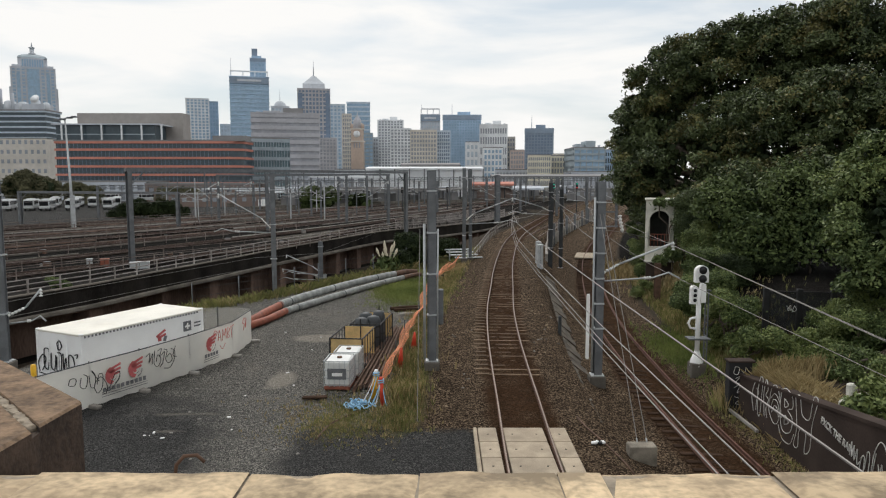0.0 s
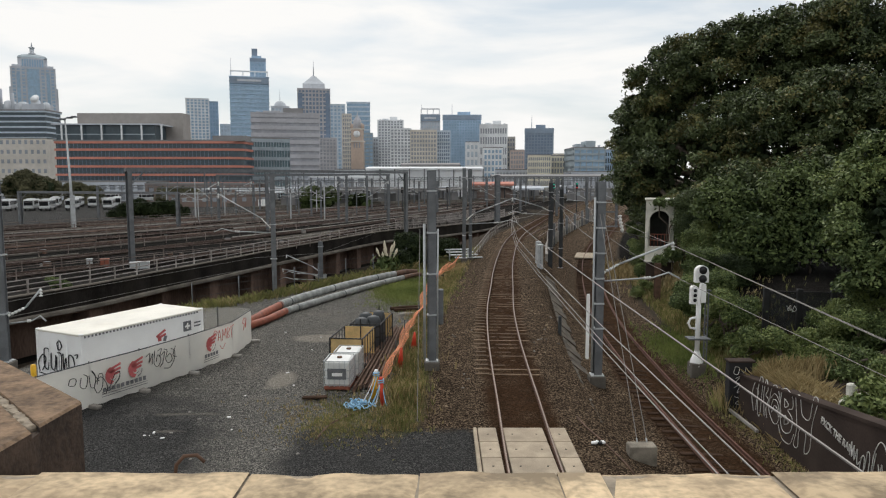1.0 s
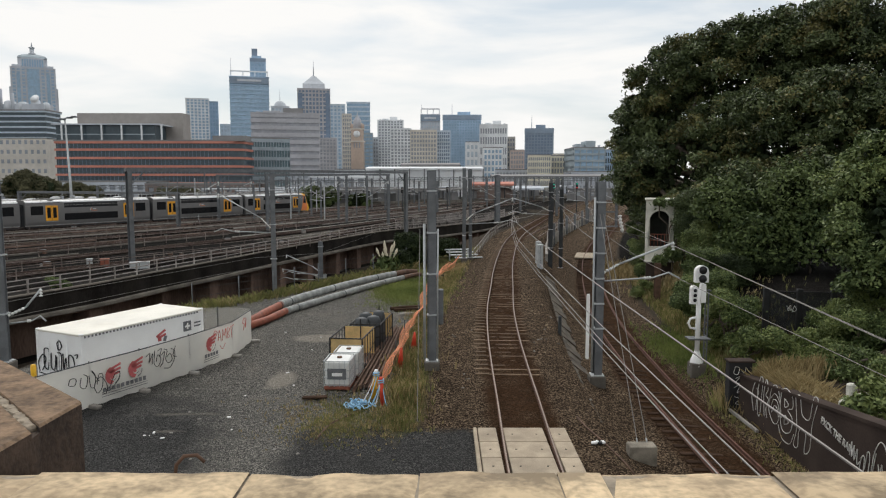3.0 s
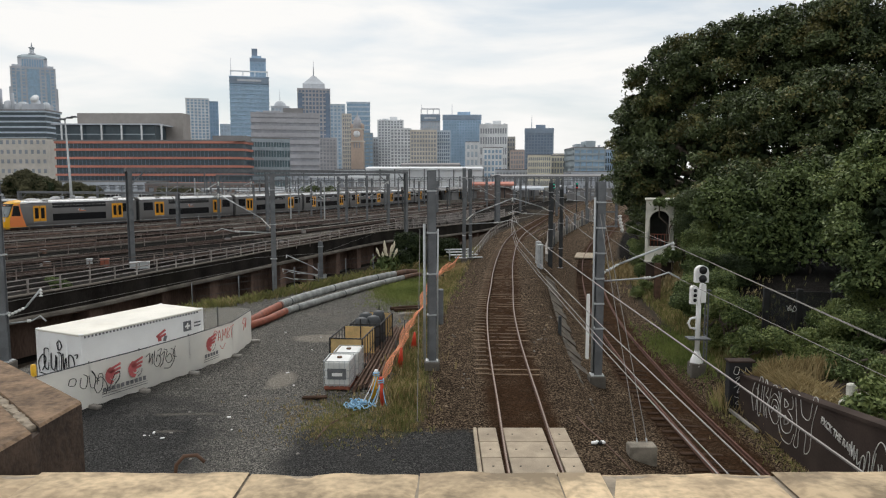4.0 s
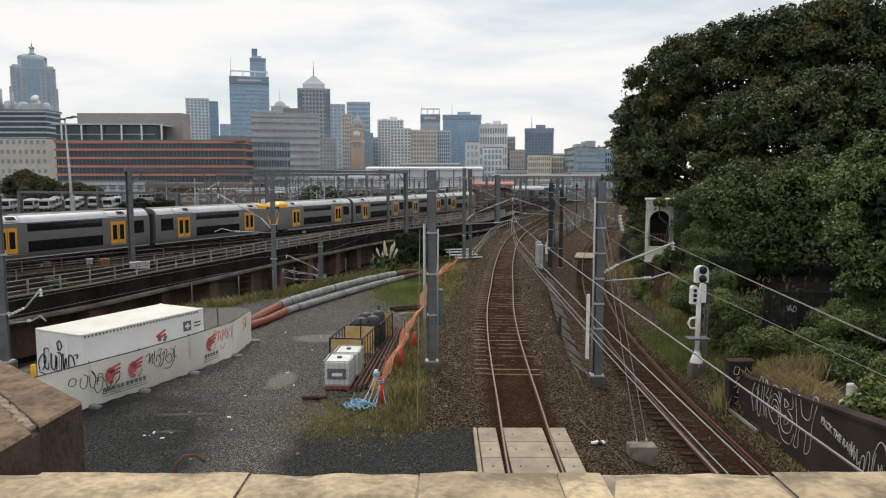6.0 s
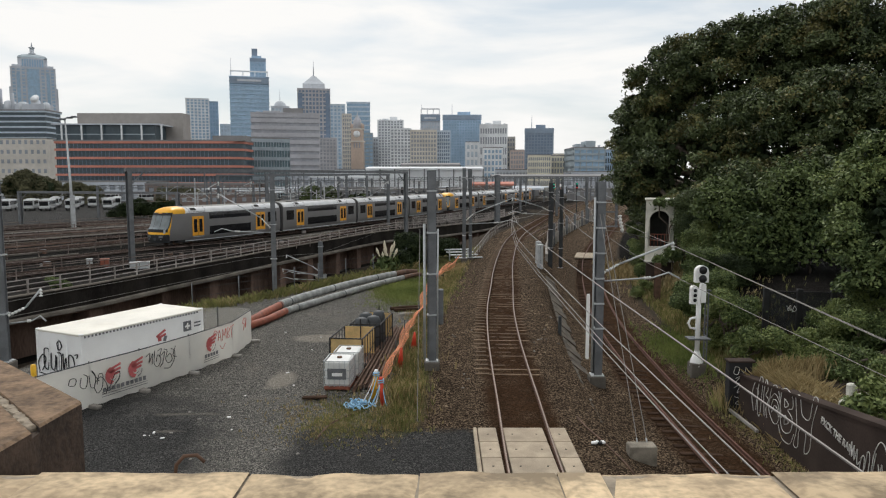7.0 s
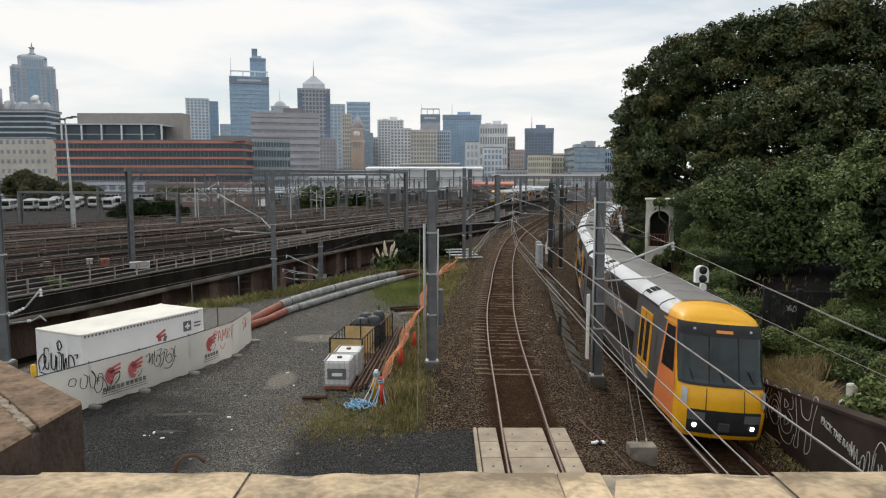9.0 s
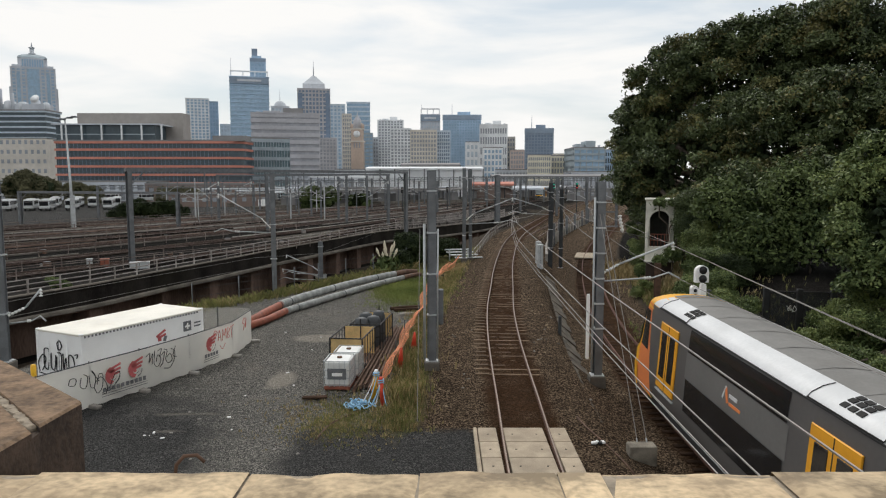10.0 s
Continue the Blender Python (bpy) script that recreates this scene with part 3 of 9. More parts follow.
    for cx, cy, rx, ry, k in ((-6.5, 27.8, 0.5, 1.2, 1.3), (-6.2, 35.2, 1.3, 0.8, 1.3), (-5.6, 36.6, 1.4, 0.5, 0.55), (-8.8, 23.6, 2.2, 0.3, 0.45), (-9.0, 22.0, 1.2, 0.25, 0.45), (-4.4, 38.8, 1.6, 0.9, 0.4), (-7.6, 26.6, 0.5, 0.5, 0.4), (-2.2, 41.6, 0.9, 1.8, 0.5), (-6.5, 41.5, 3.0, 5.0, 0.33)):
        dust = np.maximum(dust, k * np.exp(-(((x - cx) / rx) ** 2 + ((y - cy) / ry) ** 2)))
    xb, xt, xa = x_on(TRACK_B, y), x_on(TRACK_E, y), x_on(TRACK_A, y)
    apron = (1 - ramp01(x, xa - 17, xa - 12)) * ramp01(y, 70, 80) * (y < 420)
    soot_shade, tar = soot_shade * (1 - apron), np.maximum(tar, apron)
    dust = np.maximum(dust, 0.42 * ramp01(x, xb + 1.4, xb + 2.2) * (1 - ramp01(x, xt + 1.5, xt + 4)) * ramp01(y, 84, 92) * (1 - ramp01(y, 122, 136)))
    for name, val in (("dust", dust), ("yard", yard), ("ballast", ballast), ("rust", rust), ("soot_shade", soot_shade), ("grass", grass), ("tar", tar)):
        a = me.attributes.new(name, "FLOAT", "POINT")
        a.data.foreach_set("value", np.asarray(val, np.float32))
    me.materials.append(M["ground"])
    me.update()
    return tagged(new("ground", me), "grey crushed-stone yard, brown ballast and grassy banks", "ground", kind="structure")


build_ground()


def gh(x, y):
    return float(ground_height(np.array([x]), np.array([y]))[0])


# ---- railway tracks ----
RAIL_SECTION = [(-0.035, 0.0), (-0.035, 0.03), (-0.012, 0.05), (-0.012, 0.10), (-0.036, 0.125), (-0.036, 0.155), (0.036, 0.155), (0.036, 0.125), (0.012, 0.10), (0.012, 0.05), (0.035, 0.03), (0.035, 0.0)]
HEAD_SECTION = [(-0.024, 0.155), (-0.024, 0.162), (0.024, 0.162), (0.024, 0.155)]
SLEEPER_NEAR = Shape().box((-1.16, 0, -0.09), (0.56, 0.19, 0.18), bevel=0.025).box((0.0, 0, -0.115), (1.9, 0.16, 0.17), bevel=0.03).box((1.08, 0, -0.125), (0.4, 0.17, 0.18), bevel=0.02).mesh("sleeper", "sleeper")
SLEEPER_OLD = Shape().box((0, 0, -0.09), (2.45, 0.22, 0.18), bevel=0.015).mesh("sleeper", "timber")


def railway_track(line, label, sleeper=None, s0=0, s1=0, gap=0.65, group="", head="rail_worn", drop=0.0, cant=0.0):
    """Two rails on line (its height is the top of the rails), with sleepers between the lengths s0 and s1."""
    t = thing("railway_track", Matrix.Identity(4), label, "railway track", group)
    for side in (-0.75, 0.75):
        low = -0.16 - side * math.sin(math.radians(cant))
        r = part("rail", Shape().sweep(offset_line(line, side, low), RAIL_SECTION), {"rail_worn": "rail_yard", "rail_rust": "rail_rust"}.get(head, "rail_side"), t)
        part("rail_head", Shape().sweep(offset_line(line, side, low), HEAD_SECTION), head, r, "polished steel running surface")
    ln, s, rng = Line(line), s0, random.Random(7)
    while sleeper is not None and s < s1:
        p, w = ln.at(s), ln.way(s)
        ob = part("sleeper", sleeper, None, t)
        ob.matrix_basis = pose(p.x + rng.uniform(-.02, .02), p.y, p.z - (0.168 if s > s0 + 1.5 else 0.2) - drop + rng.uniform(-0.022, 0.008), rng.uniform(-2, 2), cant, math.degrees(math.atan2(w.y, w.x)) - 90 + rng.uniform(-1.2, 1.2))
        s += gap
    return t


railway_track(CENTRE, "curving main railway track with polished rails on concrete sleepers", SLEEPER_NEAR, 86.4, 150, group="tracks in front of the bridge", head="rail_top")
railway_track(RIGHT, "sunken railway track with rusty rails on brown sleepers", SLEEPER_OLD, 256, 320, group="tracks in front of the bridge", head="rail_rust", drop=0.035, cant=2.4)


EXTRA = smooth_line([(11.2, 88, 0.8), (15.0, 102, 0.8), (20.2, 119, 0.8), (27.5, 143, 0.8), (38, 178, 0.8), (55, 232, 0.8), (90, 325, 0.8)], 2.0)
railway_track(EXTRA, "railway track joining the curving main track", group="tracks in front of the bridge", head="rail_top")


def far_sleepers(t, line, s0, s1):
    """The sleepers of a far track, too small to pick apart."""
    sh, ln, s = Shape(), Line(line), s0
    while s < s1:
        p, w = ln.at(s), ln.way(s)
        sh.box((p.x, p.y, p.z - 0.25), (2.4, 0.24, 0.16), math.degrees(math.atan2(w.y, w.x)) - 90)
        s += 0.9
    return tagged(part("sleeper_bed", sh, "timber_dark", t), kind="stuff")


LEFT_LINES = []
B0, A0 = Line(TRACK_B), Line(TRACK_A)
for k, f in enumerate((9.0, 0.0, 0.22, 0.42, 0.62, 0.81, 1.0, 1.2, 1.42)):
    # evenly between the two train tracks, and some beyond them
    pts = []
    for q in np.linspace(0, 1, 60):
        a, b = A0.at(A0.s[-1] * q), B0.at(B0.s[-1] * q)
        pts.append(b + (a - b) * f)
    if f == 9:
        pts = TRACK_E
    if f == 0:
        pts = TRACK_B
    if f == 1:
        pts = TRACK_A
    LEFT_LINES.append(pts)
    t = railway_track(pts, "rust-brown railway track of the wide yard", group="tracks of the wide yard")
    far_sleepers(t, pts, 60, 300)

# cable troughs and low pipes running beside the yard tracks
rt = random.Random(23)
for k, f in enumerate((0.05, 0.16, 0.27, 0.36, 0.47, 0.57, 0.67, 0.76, 0.86, 0.95, 1.05, 1.15, 1.26, 1.37)):
    pts = []
    for q in np.linspace(0.1, 0.62, 46):
        a, b = A0.at(A0.s[-1] * q), B0.at(B0.s[-1] * q)
        pts.append(b + (a - b) * f - Vector((0, 0, 0.2)))
    i0 = rt.randrange(4, 14)
    tr = thing("cable_trough", Matrix.Identity(4), "low grey cable trough beside the yard tracks", "cable trough", "cable troughs of the yard")
    while i0 < 42:
        i1 = min(45, i0 + rt.randrange(4, 12))
        part("lid", Shape().sweep(pts[i0:i1 + 1], [(-0.14, 0.0), (-0.14, 0.16), (0.14, 0.16), (0.14, 0.0)]), rt.choice(("concrete_dark", "viaduct", "concrete_dark", "concrete")), tr)
        i0 = i1 + rt.randrange(1, 4)

# crossing panels between the rails near the bridge
crossing = thing("level_crossing_deck", Matrix.Identity(4), "pale concrete crossing panels laid between the rails", "crossing deck")
for row in range(4):
    y0 = 22.35 - row * 1.25
    for x0, x1 in ((1.05, 1.12), (1.13, 1.72), (1.93, 3.24), (3.42, 3.98)):
        if x1 - x0 < 0.1:
            continue
        sh = Shape().box(((x0 + x1) / 2, y0 - 0.6, -0.13 + 0.0), (x1 - x0, 1.21, 0.24), bevel=0.02)
        pn = part("panel", sh, "slab", crossing)
        for hx in ((x0 + x1) / 2,) if x1 - x0 < 1 else (x0 + 0.27, x1 - 0.27):
            part("lifting_hole", Shape().tube([(hx, y0 - 0.6, -0.02), (hx, y0 - 0.6, -0.0065)], 0.035, 8), "dark_gap", pn)
part("edge_strip", Shape().box((1.04, 20.0, -0.16), (0.12, 4.9, 0.26), bevel=0.02), "slab", crossing)


# ---- the viaduct beside the cutting ----
def viaduct():
    """A deck with a dark fascia and a paler lip, carried on piers before a recessed wall."""
    v = thing("viaduct_wall", Matrix.Identity(4), "sooty dark concrete viaduct with a paler lip under its fascia", "viaduct", kind="structure")
    line = [p - Vector((0, 0, 0.5)) for p in EDGE if p.y < 168]
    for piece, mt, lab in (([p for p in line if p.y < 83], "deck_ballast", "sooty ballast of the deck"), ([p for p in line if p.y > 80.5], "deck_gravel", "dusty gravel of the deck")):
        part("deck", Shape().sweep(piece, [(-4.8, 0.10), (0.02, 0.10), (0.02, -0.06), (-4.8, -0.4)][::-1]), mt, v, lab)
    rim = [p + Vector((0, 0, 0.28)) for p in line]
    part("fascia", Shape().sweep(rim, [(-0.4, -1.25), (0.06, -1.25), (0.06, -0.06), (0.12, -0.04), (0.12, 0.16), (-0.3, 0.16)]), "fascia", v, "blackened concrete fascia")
    part("lip", Shape().sweep(rim, [(-0.6, -1.55), (0.24, -1.55), (0.3, -1.5), (0.3, -1.3), (0.1, -1.22), (-0.6, -1.22)]), "ledge", v, "weathered concrete lip")
    part("kerb", Shape().sweep(rim, [(-0.22, 0.16), (-0.22, 0.24), (0.16, 0.24), (0.16, 0.16)]), "ledge", v, "pale worn kerb of the deck")
    part("soffit", Shape().sweep(line, [(-4.8, -1.5), (-0.5, -1.5), (-0.5, -1.25), (-4.8, -1.25)]), "viaduct", v)
    part("back_wall", Shape().sweep(line, [(-2.7, -4.8), (-2.1, -4.8), (-2.1, -0.35), (-2.7, -0.35)]), "viaduct", v)
    ln, s, rng = Line(line), 30.0, random.Random(5)
    while s < ln.s[-1] - 20:
        p, w = ln.at(s), ln.way(s)
        r = Vector((w.y, -w.x, 0))
        c = p - r * 1.3
        part("pier", Shape().box((c.x, c.y, -3.0), (rng.uniform(0.9, 1.5), 1.6, 3.2), math.degrees(math.atan2(w.y, w.x)), bevel=0.05), "viaduct", v)
        s += rng.uniform(5.5, 8.0)
    return v


viaduct()


def railing(line, s0, s1, height, rails, gap, label, group="", base=0.0, thick=0.055, mt="railing"):
    t = thing("railing", Matrix.Identity(4), label, "railing", group)
    ln = Line(line)
    n = int((s1 - s0) / gap)
    pts = [ln.at(s0 + i * gap) + Vector((0, 0, base)) for i in range(n + 1)]
    for p in pts:
        part("post", Shape().beam(p, p + Vector((0, 0, height)), thick * 1.25), mt, t)
    for h in rails:
        part("rail", Shape().tube([p + Vector((0, 0, h)) for p in pts], thick * 0.55, 5), mt, t)
    return t


railing([p for p in EDGE if 28 < p.y < 104], 2, 82, 1.0, (0.30, 0.64, 0.97), 2.4, "weathered three-bar steel railing along the viaduct ledge", "railings of the yard", base=0.01, thick=0.075)


def mesh_panels(line, y0, y1, height):
    """Pale welded-mesh panels between posts."""
    t = thing("mesh_fence", Matrix.Identity(4), "pale welded-mesh fence along the viaduct's edge", "fence")
    pts = [p for p in line if y0 < p.y < y1]
    for i, p in enumerate(pts):
        p = p - Vector((0, 0, 0.36))
        part("post", Shape().beam(p, p + Vector((0, 0, height)), 0.09), "railing", t)
        if i:
            sh = Shape()
            for k in range(1, 6):
                q = prev.lerp(p, k / 6)
                sh.beam(q + Vector((0, 0, 0.1)), q + Vector((0, 0, height - 0.05)), 0.045)
            for h in (0.12, 0.5, 0.9, 1.3, height - 0.06):
                sh.beam(prev + Vector((0, 0, h)), p + Vector((0, 0, h)), 0.05)
            tagged(part("panel", sh, "railing", t), kind="stuff")
        prev = p


mesh_panels(EDGE, 104, 142, 1.8)
mesh_panels(offset_line(EDGE, -7.5), 118, 150, 1.5)

def between(a, b, f):
    la, lb = Line(a), Line(b)
    return [la.at(la.s[-1] * q).lerp(lb.at(lb.s[-1] * q), f) for q in np.linspace(0, 1, 60)]


for i, (f, y0, y1, h) in enumerate(((0.11, 62, 150, 1.0), (0.32, 66, 150, 1.0), (0.52, 70, 155, 1.0), (0.715, 80, 160, 1.0), (0.905, 85, 160, 1.05), (1.1, 90, 165, 1.05), (1.32, 95, 165, 1.05))):
    row = between(TRACK_B, TRACK_A, f)
    ln_ = Line(row)
    s_ = [float(np.interp(y, ln_.n[:, 1], ln_.s)) for y in (y0, y1)]
    railing(row, s_[0], s_[1], h, (0.45, h - 0.05), 3.2, "low weathered handrail between the yard tracks", "railings of the yard", base=-0.3, thick=0.06, mt="railing_rust")
row = offset_line(TRACK_E, 2.6)
railing(row, 64, 120, 1.0, (0.45, 0.95), 3.0, "low weathered handrail between the yard tracks", "railings of the yard", base=-0.3, thick=0.06, mt="railing_rust")
row = offset_line(TRACK_E, -3.0)
railing(row, 60, 112, 0.9, (0.45, 0.85), 3.4, "low weathered handrail between the yard tracks", "railings of the yard", base=-0.3, thick=0.06, mt="railing_rust")

# cable trough lids and small cabinets in the yard
for k, (x, y, w, d, h, mt, lab) in enumerate(((-26.6, 61.5, 1.6, 0.7, 0.55, "steel_light", "pale equipment cabinet on the viaduct"), (-31.5, 62.5, 0.45, 0.4, 0.7, "steel_light", "small pale steel lineside box"),
                                              (-29.9, 62.0, 0.7, 0.5, 0.75, "pipe_red", "small orange-red lineside box"), (-15.0, 86.0, 1.3, 0.5, 0.5, "steel_light", "pale steel trackside cabinet"),
                                              (-54.1, 144.0, 1.0, 0.8, 1.6, "white", "white relay hut in the yard"), (-44.8, 175.0, 1.7, 1.2, 2.5, "white", "white signal hut in the yard"),
                                              (-12.2, 70.0, 1.0, 0.4, 0.3, "steel_light", "pale cable box on the ledge"))):
    c = thing("equipment_cabinet", pose(x, y, gh(x, y) - 0.02, 0, 0, 20), lab, "cabinet", "lineside cabinets")
    part("body", Shape().box((0, 0, h / 2), (w, d, h), bevel=0.03), mt, c)
    part("lid", Shape().box((0, 0, h + 0.02), (w + 0.08, d + 0.08, 0.05), bevel=0.015), mt, c)
    part("door_seam", Shape().box((0, -d / 2 - 0.004, h / 2), (0.02, 0.008, h * 0.85)), "dark_gap", c)


# ---- overhead wires ----
def wire(pts, r=0.013, *rest, **kw):
    return wire_at(pts, r * 0.8, *rest, **kw)


def wire_at(pts, r, label="thin overhead line wire", sag=0.0):
    out = []
    for a, b in zip(pts, pts[1:]):
        a, b = Vector(a), Vector(b)
        for i in range(8):
            t = i / 8
            out.append(a.lerp(b, t) - Vector((0, 0, sag * 4 * t * (1 - t))))
    out.append(Vector(pts[-1]))
    return tagged(part("overhead_wire", Shape().tube(out, r, 5), "wire"), label, "wire", "overhead wires")


def along(line, y0, y1, dx, z):
    return [(float(x_on(line, y)) + dx, y, z) for y in np.linspace(y0, y1, 7)]


# ---- overhead line masts and portals ----
def i_beam(sh, p, q, w=0.3, turn=(1, 0)):
    """A rolled steel column of H section."""
    a = Vector((turn[0], turn[1], 0)).normalized()
    n = Vector((-a.y, a.x, 0))
    h, f, k = w / 2, 0.035, 0.02
    ring = [(-h, -h), (h, -h), (h, -h + f), (k, -h + f), (k, h - f), (h, h - f), (h, h), (-h, h), (-h, h - f), (-k, h - f), (-k, -h + f), (-h, -h + f)]
    vs = [Vector(e) + a * x + n * y for e in (p, q) for x, y in ring]
    return sh.add(vs, [(0, 1, 2, 11), (3, 4, 9, 10), (5, 6, 7, 8), (12, 23, 14, 13), (15, 22, 21, 16), (17, 20, 19, 18)] + [(i, 12 + i, 12 + (i + 1) % 12, (i + 1) % 12) for i in range(12)])


def insulator(sh, p, q, r=0.07, n=5):
    p, q = Vector(p), Vector(q)
    for i in range(n):
        a, b = p.lerp(q, i / n), p.lerp(q, (i + 0.55) / n)
        sh.tube([a, b], [r, r * 0.75], 8)
    sh.tube([p, q], r * 0.45, 6)
    return sh


def mast(x, y, z0, z1, w=0.32, turn=(1, 0), block=0.5, label="grey steel overhead-line mast on a concrete footing", arms=(), bands=0, mt="steel"):
    """One mast. Each arm is (height, reach x, reach y, tie height): a tube to its end with insulators and a stay."""
    t = thing("overhead_line_mast", pose(x, y, 0), label, "mast", "overhead line masts")
    part("column", i_beam(Shape(), (0, 0, z0), (0, 0, z1), w, turn), mt, t)
    if block:
        part("footing", Shape().box((0, 0, z0 - 0.12 + block / 2 - 0.25), (w + 0.32, w + 0.32, block + 0.35), bevel=0.04), "concrete_dark", t)
        part("base_plate", Shape().box((0, 0, z0 + block - 0.18), (w + 0.2, w + 0.2, 0.05)), "steel_light", t)
    for i in range(bands):
        part("clamp", Shape().box((0, 0, z0 + (z1 - z0) * (0.28 + 0.62 * i / max(1, bands - 1))), (w + 0.08, w + 0.1, 0.06)), "steel_light", t)
    for h, ax, ay, th in arms:
        d = Vector((ax, ay, 0))
        u = d.normalized()
        end = Vector((ax, ay, h))
        b = part("bracket", Shape().tube([u * 0.9 + Vector((0, 0, th + (h - th) * 0.3)), end], 0.045, 6), "steel_light", t)
        part("insulator", insulator(Shape(), u * 0.2 + Vector((0, 0, th)), u * 0.9 + Vector((0, 0, th + (h - th) * 0.3))), "porcelain", b)
        part("steady_arm", Shape().tube([u * 0.2 + Vector((0, 0, th - 0.35)), d * 0.75 + Vector((0, 0, th - 0.25)), d * 0.95 + Vector((0, 0, th - 0.05)), d * 1.1 + Vector((0, 0, th - 0.3))], 0.035, 6), "steel_light", b)
        part("insulator", insulator(Shape(), d * 0.62 + Vector((0, 0, th - 0.27)), d * 0.72 + Vector((0, 0, th - 0.25)), 0.08, 3), "porcelain", b)
        part("insulator", insulator(Shape(), end + Vector((0, 0, -0.3)), end + Vector((0, 0, 0.05)), 0.08, 3), "porcelain", b)
    return t


m1 = mast(-0.47, 29.25, 0.05, 8.4, 0.33, (1, 0.2), 0.55, "tall grey steel mast with clamped cable tubes and a box", (), 4)
part("cable_tube", Shape().tube([(-0.30, -0.12, 0.5), (-0.30, -0.12, 6.2)], 0.055, 8), "steel_light", m1, "pale cable tube")
part("cable_tube", Shape().tube([(0.24, -0.1, 0.5), (0.24, -0.1, 4.0), (0.26, -0.1, 6.0)], 0.04, 8), "steel_light", m1, "pale cable tube")
part("equipment_box", Shape().box((0.33, 0.1, 2.7), (0.32, 0.3, 1.5), bevel=0.04), "steel", m1, "grey finned box")
m2 = mast(6.5, 29.2, -0.55, 7.95, 0.34, (1, 0.2), 0.55, "tall grey steel mast with a white conduit", ((5.35, 3.25, 0.6, 4.15),), 6)
part("conduit", Shape().box((-0.44, -0.1, 1.9), (0.13, 0.12, 2.75), bevel=0.02), "white", m2, "white ribbed conduit")
part("cable_tube", Shape().tube([(-0.24, -0.12, 0.0), (-0.24, -0.12, 7.3)], 0.045, 8), "steel_light", m2)
for s in (-1, 1):
    part("top_arm", Shape().beam((0.1, 0, 6.4 + 0.3 * s), (0.75, 0, 6.4 + 0.3 * s), 0.06), "steel", m2)
part("insulator", insulator(Shape(), (0.8, 0, 6.55), (0.95, 0, 5.85), 0.09, 5), "porcelain", m2)
mast(-18.9, 29.9, 0.0, 8.2, 0.34, (1, 0.3), 0.4, "grey steel overhead-line mast at the yard's edge", ((3.3, 1.5, 0.3, 2.2),), 3)
mast(-12.6, 52.3, -3.9, 8.45, 0.34, (1, 0.3), 0.5, "grey steel mast standing in the cutting", ((6.9, -4.0, 0.0, 4.4),), 4)
mast(-12.9, 74.0, -3.9, 1.45, 0.42, (1, 0.3), 0.5, "short grey steel mast in the dark cutting", ((0.0, -3.6, 0, -1.7), (-1.5, -4.0, 0, -2.3)), 2)
mast(1.95, 65.0, 0.4, 9.0, 0.26, (1, 0.3), 0.5, "grey steel mast beside the curving track", ((6.2, 4.6, 1.5, 4.2),), 2)
mast(2.55, 65.6, 0.4, 8.9, 0.24, (1, 0.3), 0.5, "grey steel mast beside the curving track", (), 2)
mast(10.2, 66.8, -0.9, 7.6, 0.32, (1, 0.3), 0.5, "dark steel mast above the sunken track", ((6.2, -3.6, 0.4, 5.0),), 4, "steel_dark")
mast(11.4, 68.0, -0.9, 7.0, 0.26, (1, 0.3), 0.5, "dark steel mast above the sunken track", (), 3, "steel_dark")
# masts and stubs receding along the lines
for x, y, z1, w in ((9.6, 125.0, 8.6, 0.8), (17.5, 160.0, 8.3, 0.4), (22.5, 140.0, 8.2, 0.35), (27.0, 160.0, 8.2, 0.4), (31.0, 190.0, 8.0, 0.4), (38.0, 170.0, 8.0, 0.4), (40.5, 200, 8.3, 0.5), (24.0, 118.0, 7.5, 0.3), (27.0, 110, 7.5, 0.3), (46, 205, 8, 0.5)):
    mast(x, y, 0.4, z1, w, (1, 0.3), 0, "far grey steel overhead-line mast", ((6.0, -3.0, 0.5, 4.6),), 0)

rc = random.Random(29)
for k in range(30):
    y_ = rc.uniform(118, 205)
    x_ = -y_ * rc.uniform(0.12, 0.40)
    mast(x_, y_, 0.3, rc.uniform(5.0, 8.6), rc.choice((0.18, 0.22, 0.3)), (1, 0.3), 0, "slim pale steel mast in the far yard", ((rc.uniform(5.0, 6.4), rc.choice((-2.6, 2.6, 1.8)), 0.4, rc.uniform(4.0, 4.8)),), 1, rc.choice(("steel", "steel_light", "steel")))
for k in range(16):
    y_ = rc.uniform(115, 215)
    x_ = -y_ * rc.uniform(0.02, 0.5)
    z_ = rc.uniform(5.2, 8.2)
    wire([(x_, y_, z_), (x_ + rc.uniform(14, 34), y_ + rc.uniform(2, 26), z_ + rc.uniform(-0.6, 0.6))], 0.03, "thin span wire across the far yard", sag=rc.uniform(0.1, 0.5))
for k in range(21):
    y_ = rc.uniform(58, 150)
    x_ = float(x_on(EDGE, y_)) - rc.uniform(3, 34)
    s_ = rc.uniform(0.18, 0.42)
    o = thing("lineside_box", pose(x_, y_, ground_height(x_, y_).item(), 0, 0, rc.uniform(0, 60)), "small weathered box among the yard tracks", "box", "small boxes of the yard")
    part("body", Shape().box((0, 0, s_ * 0.5), (s_ * rc.uniform(1, 2.4), s_, s_), bevel=0.03), rc.choice(("concrete", "railing", "rust", "concrete_dark", "rust")), o)
    part("lid", Shape().box((0, 0, s_ + 0.02), (s_ * 1.1, s_ * 1.06, 0.04)), "steel", o)
rm = random.Random(17)
